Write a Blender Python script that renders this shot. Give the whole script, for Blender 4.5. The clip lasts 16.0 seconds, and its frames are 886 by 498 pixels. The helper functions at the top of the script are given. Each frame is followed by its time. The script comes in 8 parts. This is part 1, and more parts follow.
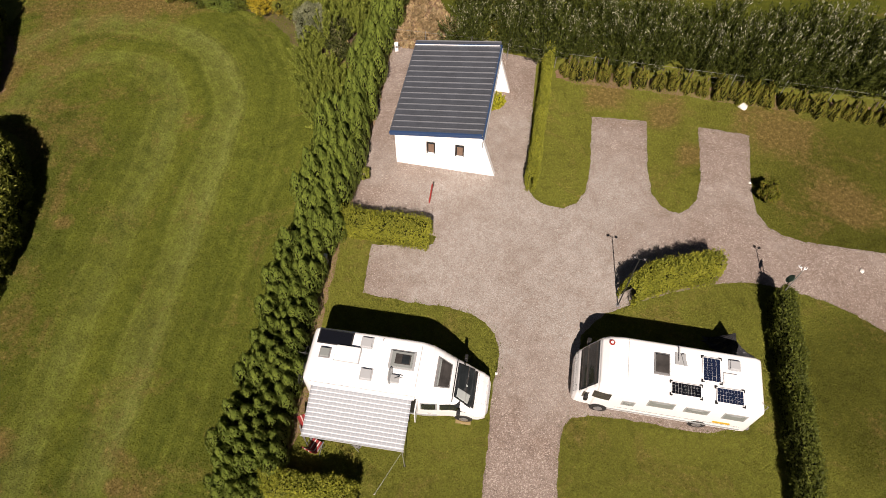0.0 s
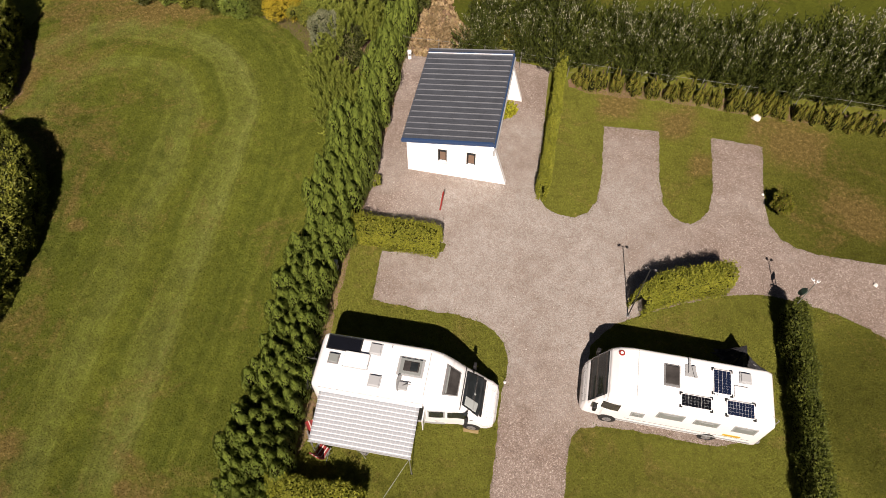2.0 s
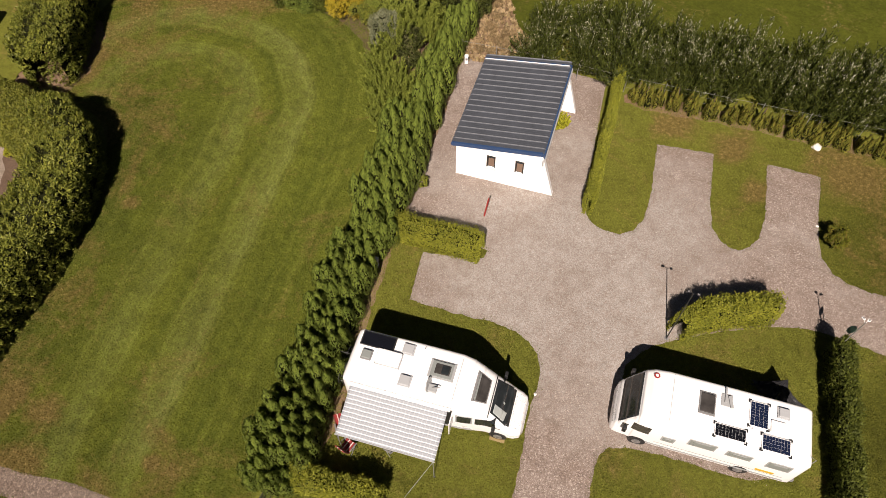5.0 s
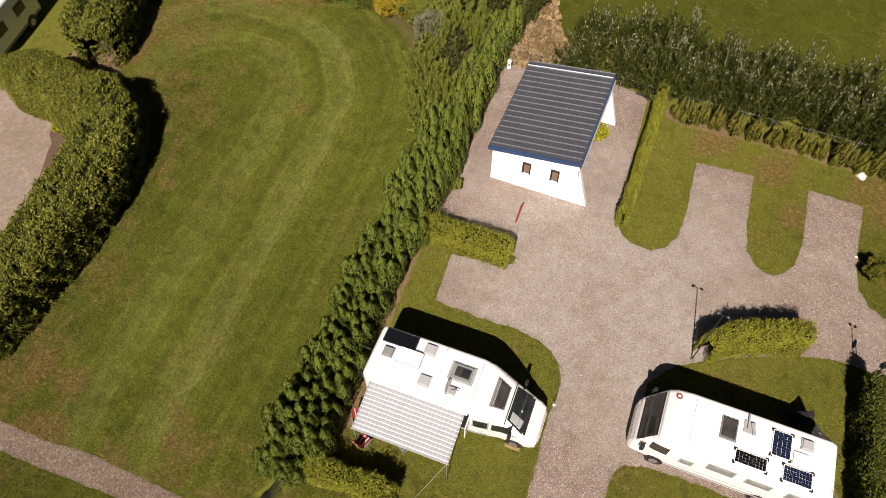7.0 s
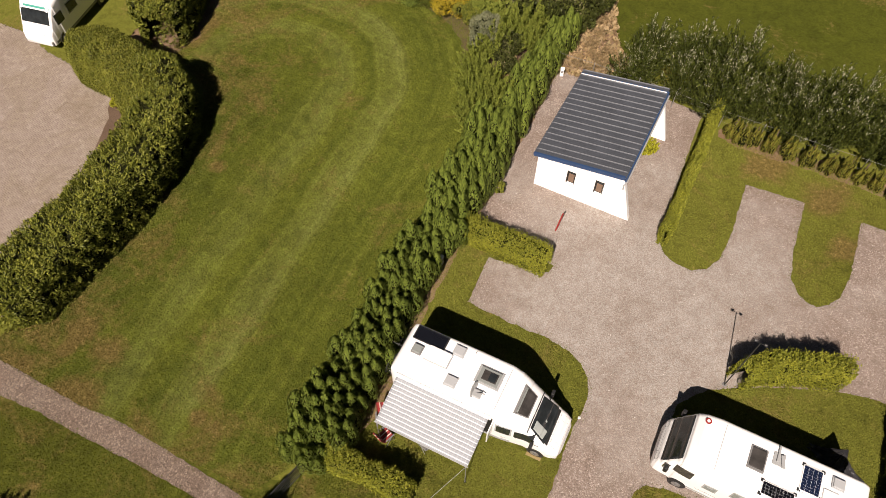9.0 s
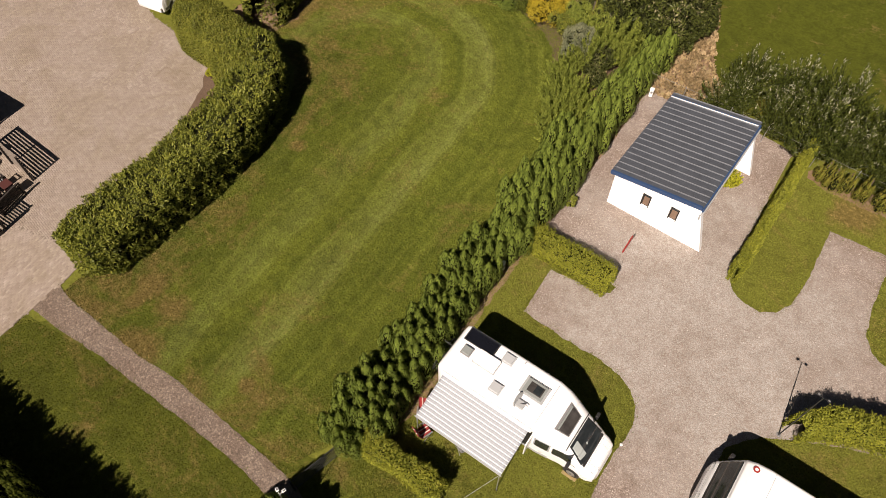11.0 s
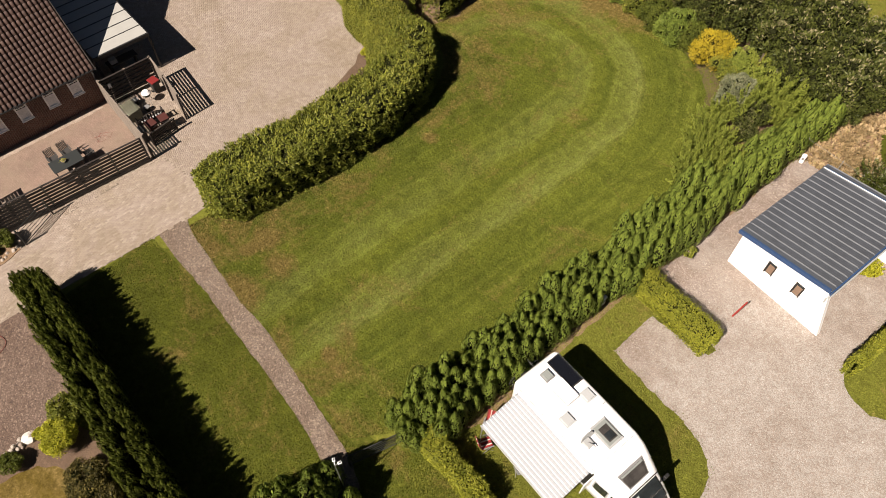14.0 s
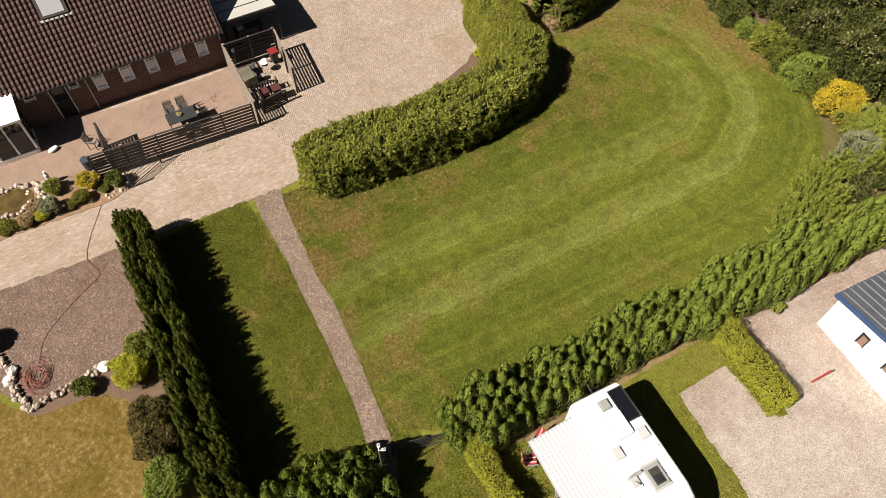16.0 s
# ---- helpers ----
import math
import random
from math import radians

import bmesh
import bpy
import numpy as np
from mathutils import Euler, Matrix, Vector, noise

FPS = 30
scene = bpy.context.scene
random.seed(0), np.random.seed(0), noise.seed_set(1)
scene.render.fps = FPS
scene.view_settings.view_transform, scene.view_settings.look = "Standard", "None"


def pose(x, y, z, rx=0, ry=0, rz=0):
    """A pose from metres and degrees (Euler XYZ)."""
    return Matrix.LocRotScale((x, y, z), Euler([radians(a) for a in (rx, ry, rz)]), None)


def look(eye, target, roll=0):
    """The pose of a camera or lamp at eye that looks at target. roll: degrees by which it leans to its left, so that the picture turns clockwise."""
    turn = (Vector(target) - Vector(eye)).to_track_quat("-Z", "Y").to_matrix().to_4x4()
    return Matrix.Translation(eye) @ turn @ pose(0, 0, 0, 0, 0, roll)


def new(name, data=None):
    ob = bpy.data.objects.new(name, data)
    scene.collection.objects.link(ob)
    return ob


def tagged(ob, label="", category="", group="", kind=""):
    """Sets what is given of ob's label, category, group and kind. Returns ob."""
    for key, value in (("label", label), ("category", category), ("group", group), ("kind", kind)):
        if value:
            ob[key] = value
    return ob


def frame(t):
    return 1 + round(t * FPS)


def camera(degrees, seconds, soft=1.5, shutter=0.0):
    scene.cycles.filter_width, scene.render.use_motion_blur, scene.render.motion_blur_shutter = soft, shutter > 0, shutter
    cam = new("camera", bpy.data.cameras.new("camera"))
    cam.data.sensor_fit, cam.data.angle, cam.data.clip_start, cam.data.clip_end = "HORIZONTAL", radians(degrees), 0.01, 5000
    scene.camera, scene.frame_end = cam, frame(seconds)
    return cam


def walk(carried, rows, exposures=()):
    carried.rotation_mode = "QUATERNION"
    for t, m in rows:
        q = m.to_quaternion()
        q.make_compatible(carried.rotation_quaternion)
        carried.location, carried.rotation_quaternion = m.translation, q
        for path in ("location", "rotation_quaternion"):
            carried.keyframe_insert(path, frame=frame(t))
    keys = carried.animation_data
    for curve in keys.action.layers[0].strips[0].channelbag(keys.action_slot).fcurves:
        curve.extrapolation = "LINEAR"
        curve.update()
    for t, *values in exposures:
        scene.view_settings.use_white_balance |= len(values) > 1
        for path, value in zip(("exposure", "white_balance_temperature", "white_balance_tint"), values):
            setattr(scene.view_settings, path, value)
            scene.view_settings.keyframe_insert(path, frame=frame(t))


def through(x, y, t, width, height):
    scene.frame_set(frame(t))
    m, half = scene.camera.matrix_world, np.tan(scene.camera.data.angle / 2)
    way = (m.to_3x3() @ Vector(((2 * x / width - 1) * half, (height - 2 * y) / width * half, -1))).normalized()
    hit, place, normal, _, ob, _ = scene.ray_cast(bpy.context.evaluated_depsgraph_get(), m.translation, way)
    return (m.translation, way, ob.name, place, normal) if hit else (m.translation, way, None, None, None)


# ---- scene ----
cam = camera(65.05, 16.0, 0.78)
EYE = (0.0, 0.0, 28.5)
TURNS = [
    (0, 31.84, -0.34, 0.55),
    (0.5, 31.97, -0.28, 0.59),
    (1, 32.08, -0.15, 0.65),
    (1.5, 32.28, -0.15, 1.52),
    (2, 32.46, -0.06, 1.68),
    (2.5, 32.56, 0.04, 1.86),
    (3, 32.66, 0.14, 2.75),
    (3.5, 32.75, 0.22, 3.97),
    (4, 32.76, 0.30, 5.17),
    (6.5, 33.00, 0.03, 11.00),
    (7, 33.04, 0.01, 12.26),
    (7.5, 33.10, 0.02, 13.40),
    (8, 33.13, 0.02, 14.68),
    (10.5, 33.20, 0.09, 24.56),
    (11, 33.29, 0.13, 27.22),
    (11.5, 33.35, 0.12, 29.70),
    (12, 33.44, 0.14, 32.38),
    (12.5, 33.57, 0.12, 34.94),
    (13, 33.72, 0.08, 37.59),
    (13.5, 33.84, 0.05, 40.20),
    (14, 33.98, -0.01, 43.05),
    (14.5, 34.05, -0.06, 45.73),
    (15, 34.11, -0.08, 48.69),
    (15.5, 34.18, -0.14, 51.58),
    (16, 34.23, -0.20, 54.91),
]
walk(cam, [(t, pose(*EYE, a, b, c)) for t, a, b, c in TURNS], [(0, 0.47, 6860, 19.5), (6, 0.48, 6900, 19), (12, 0.63, 7000, 17.5), (16, 1.03, 6900, 14)])

# ---- sky and sun ----
SHADOW = Vector((0.0456, 0.9137, -1.0))            # how the sunlight travels
world = bpy.data.worlds.new("sky")
scene.world = world
world.use_nodes = True
wn = world.node_tree
sky = wn.nodes.new("ShaderNodeTexSky")
sky.sky_type = "NISHITA"
sky.sun_disc = False
sky.sun_elevation = radians(47.5)
sky.sun_rotation = radians(183.0)
wn.links.new(sky.outputs["Color"], wn.nodes["Background"].inputs["Color"])
wn.nodes["Background"].inputs["Strength"].default_value = 0.012
sun = new("sun", bpy.data.lights.new("sun", "SUN"))
sun.data.energy, sun.data.angle, sun.data.color = 5.0, radians(0.53), (1.0, 0.93, 0.83)
sun.matrix_world = look((0, 0, 60), Vector((0, 0, 60)) + SHADOW)

# ---- materials ----
def mat(name):
    m = bpy.data.materials.new(name)
    m.use_nodes = True
    return m, m.node_tree, m.node_tree.nodes["Principled BSDF"]


def nd(nt, kind, **props):
    n = nt.nodes.new("ShaderNode" + kind)
    for key, value in props.items():
        if key in n.inputs:
            n.inputs[key].default_value = value
    return n


def coords(nt, scale=1.0):
    tc = nd(nt, "TexCoord")
    mp = nd(nt, "Mapping")
    mp.inputs["Scale"].default_value = (scale,) * 3 if isinstance(scale, (int, float)) else scale
    nt.links.new(tc.outputs["Object"], mp.inputs["Vector"])
    return mp.outputs["Vector"]


def noise_of(nt, vec, scale, detail=4.0, rough=0.6, distort=0.0):
    n = nd(nt, "TexNoise")
    n.inputs["Scale"].default_value = scale
    n.inputs["Detail"].default_value = detail
    n.inputs["Roughness"].default_value = rough
    n.inputs["Distortion"].default_value = distort
    nt.links.new(vec, n.inputs["Vector"])
    return n.outputs["Fac"]


def ramp(nt, fac, stops):
    r = nd(nt, "ValToRGB")
    e = r.color_ramp.elements
    while len(e) < len(stops):
        e.new(0.5)
    for el, (p, c) in zip(e, stops):
        el.position = p
        el.color = (*c, 1) if len(c) == 3 else c
    nt.links.new(fac, r.inputs["Fac"])
    return r.outputs["Color"]


def blend(nt, fac, a, b, mode="MIX"):
    m = nd(nt, "Mix")
    m.data_type, m.blend_type = "RGBA", mode
    for sock, v in ((m.inputs[0], fac), (m.inputs[6], a), (m.inputs[7], b)):
        if isinstance(v, bpy.types.NodeSocket):
            nt.links.new(v, sock)
        elif isinstance(v, (int, float)):
            sock.default_value = v
        else:
            sock.default_value = (*v, 1)
    return m.outputs[2]


def math_of(nt, op, a, b=0.0, clamp=False):
    m = nd(nt, "Math")
    m.operation, m.use_clamp = op, clamp
    for sock, v in zip(m.inputs, (a, b)):
        if isinstance(v, bpy.types.NodeSocket):
            nt.links.new(v, sock)
        else:
            sock.default_value = v
    return m.outputs[0]


def bump(nt, bsdf, height, strength=0.4, distance=0.02):
    b = nd(nt, "Bump")
    b.inputs["Strength"].default_value = strength
    b.inputs["Distance"].default_value = distance
    nt.links.new(height, b.inputs["Height"])
    nt.links.new(b.outputs["Normal"], bsdf.inputs["Normal"])


def shade(c, k):
    return tuple(min(1.0, max(0.0, v * k)) for v in c)


def plain(name, col, rough=0.55, metal=0.0, grain=60.0, stain=1.3, var=0.12, relief=0.15, depth=0.004, coat=0.0):
    """A painted, plastic, metal or wooden surface with grain and stains at two scales."""
    m, nt, b = mat(name)
    v = coords(nt)
    fine, broad = noise_of(nt, v, grain, 3), noise_of(nt, v, stain, 5, 0.65)
    c1 = ramp(nt, broad, [(0.3, shade(col, 1 - var * 1.6)), (0.62, shade(col, 1 + var * 0.5))])
    c2 = blend(nt, 0.35, c1, ramp(nt, fine, [(0.3, shade(col, 1 - var * 2)), (0.7, shade(col, 1 + var))]))
    nt.links.new(c2, b.inputs["Base Color"])
    r = ramp(nt, broad, [(0.3, (min(1, rough + 0.12),) * 3), (0.7, (max(0.02, rough - 0.06),) * 3)])
    nt.links.new(r, b.inputs["Roughness"])
    b.inputs["Metallic"].default_value = metal
    b.inputs["Coat Weight"].default_value = coat
    bump(nt, b, fine, relief, depth)
    return m


def per_piece(name, cols, rough=0.8, grain=40.0, var=0.12, relief=0.4, depth=0.006, island=False):
    """Pieces whose colour varies from one to the next."""
    m, nt, b = mat(name)
    v = coords(nt)
    rnd = nd(nt, "NewGeometry").outputs["Random Per Island"] if island else nd(nt, "ObjectInfo").outputs["Random"]
    n = len(cols)
    col = ramp(nt, rnd, [(i / max(1, n - 1), c) for i, c in enumerate(cols)])
    fine, broad = noise_of(nt, v, grain, 4), noise_of(nt, v, 0.5, 5, 0.7)
    k = ramp(nt, fine, [(0.25, (1 - var * 2,) * 3), (0.75, (1 + var * 0.4,) * 3)])
    k2 = ramp(nt, broad, [(0.3, (1 - var * 1.8,) * 3), (0.65, (1.0,) * 3)])
    col = blend(nt, 1.0, blend(nt, 1.0, col, k, "MULTIPLY"), k2, "MULTIPLY")
    nt.links.new(col, b.inputs["Base Color"])
    b.inputs["Roughness"].default_value = rough
    bump(nt, b, fine, relief, depth)
    return m


def paver_mat():
    """Concrete blocks: each a shade of its own, with moss, tyre dirt and pale scuffs over them."""
    m, nt, b = mat("block_paver")
    v = coords(nt)
    rnd = nd(nt, "NewGeometry").outputs["Random Per Island"]
    col = ramp(nt, rnd, [(0.0, (0.265, 0.213, 0.176)), (0.4, (0.3, 0.245, 0.205)), (0.85, (0.325, 0.268, 0.225)), (1.0, (0.37, 0.312, 0.265))])
    moss = ramp(nt, noise_of(nt, v, 0.35, 6, 0.7, 0.9), [(0.42, (0.0,) * 3), (0.62, (0.6,) * 3)])
    col = blend(nt, moss, col, blend(nt, 1.0, col, (0.82, 0.8, 0.68), "MULTIPLY"))
    dirt = noise_of(nt, v, 0.9, 6, 0.75, 1.4)
    col = blend(nt, 1.0, col, ramp(nt, dirt, [(0.3, (0.84, 0.81, 0.78)), (0.5, (1.0, 1.0, 1.0)), (0.7, (1.06, 1.06, 1.06))]), "MULTIPLY")
    fine = noise_of(nt, v, 30, 4)
    scuff = ramp(nt, math_of(nt, "MULTIPLY", noise_of(nt, v, 2.6, 6, 0.8, 0.6), ramp(nt, noise_of(nt, v, 0.25, 3), [(0.45, (0.6,) * 3), (0.62, (1.1,) * 3)])), [(0.58, (0.0,) * 3), (0.7, (0.25,) * 3)])
    col = blend(nt, scuff, col, (0.52, 0.47, 0.42))
    nt.links.new(blend(nt, 1.0, col, ramp(nt, fine, [(0.25, (0.8,) * 3), (0.75, (1.06,) * 3)]), "MULTIPLY"), b.inputs["Base Color"])
    b.inputs["Roughness"].default_value = 0.85
    bump(nt, b, fine, 0.4, 0.006)
    return m


def leaf_mat(name, cols, rough=0.5, through=0.25, patch=0.3, scale=1.1, tips=None, height=3.5):
    """Leaves: every leaf takes a shade of its own, with broad patches, and lets some light through."""
    m, nt, b = mat(name)
    rnd = nd(nt, "NewGeometry").outputs["Random Per Island"]
    n = len(cols)
    col = ramp(nt, rnd, [(i / max(1, n - 1), c) for i, c in enumerate(cols)])
    broad = noise_of(nt, coords(nt), scale, 4, 0.65)
    col = blend(nt, 1.0, col, ramp(nt, broad, [(0.32, (1 - patch, 1 - patch * 0.95, 1 - patch)), (0.68, (1 + patch * 0.6, 1 + patch * 0.5, 1 + patch * 0.2))]), "MULTIPLY")
    if tips:
        # pale undersides of the young leaves, mostly on the topmost shoots and in drifts
        up = nd(nt, "SeparateXYZ")
        nt.links.new(coords(nt, 1.0 / height), up.inputs[0])
        odd = math_of(nt, "FRACT", math_of(nt, "MULTIPLY", rnd, 37.0))
        share = math_of(nt, "ADD", math_of(nt, "MULTIPLY", math_of(nt, "POWER", up.outputs[2], 2.0), 0.5), math_of(nt, "MULTIPLY", math_of(nt, "SUBTRACT", broad, 0.52), 1.5))
        pale = ramp(nt, math_of(nt, "SUBTRACT", share, odd), [(0.0, (0.0,) * 3), (0.1, (1.0,) * 3)])
        col = blend(nt, pale, col, blend(nt, odd, tips, shade(tips, 0.55)))
    nt.links.new(col, b.inputs["Base Color"])
    b.inputs["Roughness"].default_value = rough
    b.inputs["Specular IOR Level"].default_value = 0.15
    tr = nd(nt, "BsdfTranslucent")
    nt.links.new(col, tr.inputs["Color"])
    mx = nd(nt, "MixShader")
    mx.inputs[0].default_value = through
    nt.links.new(b.outputs[0], mx.inputs[1])
    nt.links.new(tr.outputs[0], mx.inputs[2])
    nt.links.new(mx.outputs[0], nt.nodes["Material Output"].inputs["Surface"])
    return m


def grass_mat(name, stripes=True, dry=0.5, lush=(0.095, 0.111, 0.0165), dark=(0.046, 0.05, 0.009), spots=(), edges=(), blades=False, dark_spots=()):
    """Mown grass: blades, tufts, mottling, dry patches and, on the big lawn, painted light and dark mower stripes."""
    m, nt, b = mat(name)
    v = coords(nt)
    fine = noise_of(nt, v, 11.0, 6, 0.88)
    tuft = noise_of(nt, v, 4.5, 5, 0.75)
    broad = noise_of(nt, v, 0.16, 4, 0.55, 0.4)
    mid = noise_of(nt, v, 1.3, 6, 0.75, 0.7)
    col = ramp(nt, broad, [(0.3, blend_rgb(dark, lush, 0.3)), (0.7, lush)])
    col = blend(nt, 0.5, col, ramp(nt, mid, [(0.32, shade(dark, 0.8)), (0.5, blend_rgb(dark, lush, 0.65)), (0.68, shade(lush, 1.25))]))
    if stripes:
        # mower stripes round a long loop: light on leaning blades painted as colour
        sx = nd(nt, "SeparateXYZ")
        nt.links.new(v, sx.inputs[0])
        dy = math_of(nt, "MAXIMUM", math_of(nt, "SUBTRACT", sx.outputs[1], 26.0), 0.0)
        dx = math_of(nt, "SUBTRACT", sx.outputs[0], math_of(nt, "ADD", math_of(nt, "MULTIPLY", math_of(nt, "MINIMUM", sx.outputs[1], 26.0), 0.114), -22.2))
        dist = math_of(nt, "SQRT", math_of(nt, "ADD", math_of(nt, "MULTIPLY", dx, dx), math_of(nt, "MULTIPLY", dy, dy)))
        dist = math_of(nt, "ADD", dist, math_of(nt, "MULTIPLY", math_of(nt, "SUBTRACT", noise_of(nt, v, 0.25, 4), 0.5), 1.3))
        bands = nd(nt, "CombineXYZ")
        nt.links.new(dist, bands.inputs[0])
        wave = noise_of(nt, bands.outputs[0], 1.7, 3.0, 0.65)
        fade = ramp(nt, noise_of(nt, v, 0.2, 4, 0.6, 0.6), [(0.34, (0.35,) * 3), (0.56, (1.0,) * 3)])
        stripe_sheen = ramp(nt, math_of(nt, "DIVIDE", dist, 14.0), [(0.0, (0.72, 0.74, 0.8)), (0.17, (0.76, 0.78, 0.8)), (0.26, (1.08, 1.07, 1.3)), (0.32, (1.26, 1.24, 1.8)), (0.39, (1.0, 1.0, 1.0)), (0.45, (0.95, 0.96, 1.0)),
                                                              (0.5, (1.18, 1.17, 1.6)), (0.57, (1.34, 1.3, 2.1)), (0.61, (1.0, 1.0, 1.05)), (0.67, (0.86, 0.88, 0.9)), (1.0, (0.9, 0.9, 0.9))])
        stripe_sheen = blend(nt, 1.0, stripe_sheen, ramp(nt, wave, [(0.36, (0.8, 0.83, 0.86)), (0.5, (1.0, 1.0, 1.0)), (0.62, (1.24, 1.22, 1.35))]), "MULTIPLY")
        col = blend(nt, fade, col, blend(nt, 1.0, col, stripe_sheen, "MULTIPLY"))
    dryness = noise_of(nt, v, 0.33, 6, 0.72, 0.8)
    for x, y, r in spots:
        # known bare spots
        mp = nd(nt, "Mapping")
        mp.inputs["Location"].default_value = (-x / r, -y / r, 0)
        mp.inputs["Scale"].default_value = (1 / r, 1 / r, 0)
        nt.links.new(v, mp.inputs["Vector"])
        gr = nd(nt, "TexGradient")
        gr.gradient_type = "SPHERICAL"
        nt.links.new(mp.outputs[0], gr.inputs["Vector"])
        dryness = math_of(nt, "ADD", dryness, math_of(nt, "MULTIPLY", gr.outputs["Fac"], 0.38))
    for x, y, r in dark_spots:
        # darker grass round set places
        mp = nd(nt, "Mapping")
        mp.inputs["Location"].default_value = (-x / r, -y / r, 0)
        mp.inputs["Scale"].default_value = (1 / r, 1 / r, 0)
        nt.links.new(v, mp.inputs["Vector"])
        gr = nd(nt, "TexGradient")
        gr.gradient_type = "SPHERICAL"
        nt.links.new(mp.outputs[0], gr.inputs["Vector"])
        deep = math_of(nt, "ADD", gr.outputs["Fac"], math_of(nt, "MULTIPLY", math_of(nt, "SUBTRACT", mid, 0.5), 0.6))
        col = blend(nt, 1.0, col, ramp(nt, deep, [(0.0, (1.0, 1.0, 1.0)), (0.35, (0.62, 0.62, 0.6))]), "MULTIPLY")
    for axis, a, b_ in edges:
        # thin, dried-out grass towards a border
        sx2 = nd(nt, "SeparateXYZ")
        nt.links.new(v, sx2.inputs[0])
        mr = nd(nt, "MapRange")
        nt.links.new(sx2.outputs[axis], mr.inputs["Value"])
        mr.inputs["From Min"].default_value, mr.inputs["From Max"].default_value = a, b_
        dryness = math_of(nt, "ADD", dryness, math_of(nt, "MULTIPLY", mr.outputs["Result"], 0.13))
    lo = 0.62 - 0.12 * dry
    straw = ramp(nt, math_of(nt, "ADD", dryness, math_of(nt, "MULTIPLY", math_of(nt, "SUBTRACT", tuft, 0.5), 0.3)), [(lo, (0, 0, 0)), (lo + 0.2, (0.85,) * 3)])
    col = blend(nt, straw, col, ramp(nt, tuft, [(0.3, (0.1, 0.07, 0.022)), (0.55, (0.17, 0.122, 0.042)), (0.75, (0.29, 0.2, 0.09))]))
    k = ramp(nt, fine, [(0.3, (0.72,) * 3), (0.5, (1.0,) * 3), (0.7, (1.28,) * 3)])
    k2 = ramp(nt, tuft, [(0.3, (0.8,) * 3), (0.7, (1.16,) * 3)])
    col = blend(nt, 1.0, blend(nt, 1.0, col, k, "MULTIPLY"), k2, "MULTIPLY")
    if blades:
        # every blade a shade of its own
        one = ramp(nt, nd(nt, "NewGeometry").outputs["Random Per Island"], [(0.0, (0.84, 0.85, 0.86)), (0.5, (1.0, 1.0, 1.0)), (1.0, (1.2, 1.18, 1.12))])
        col = blend(nt, 1.0, col, one, "MULTIPLY")
    nt.links.new(col, b.inputs["Base Color"])
    b.inputs["Roughness"].default_value = 0.9
    b.inputs["Specular IOR Level"].default_value = 0.06
    if not blades:
        bump(nt, b, math_of(nt, "ADD", fine, tuft), 0.6, 0.04)
    return m


def blend_rgb(a, b, k):
    return tuple(x + (y - x) * k for x, y in zip(a, b))


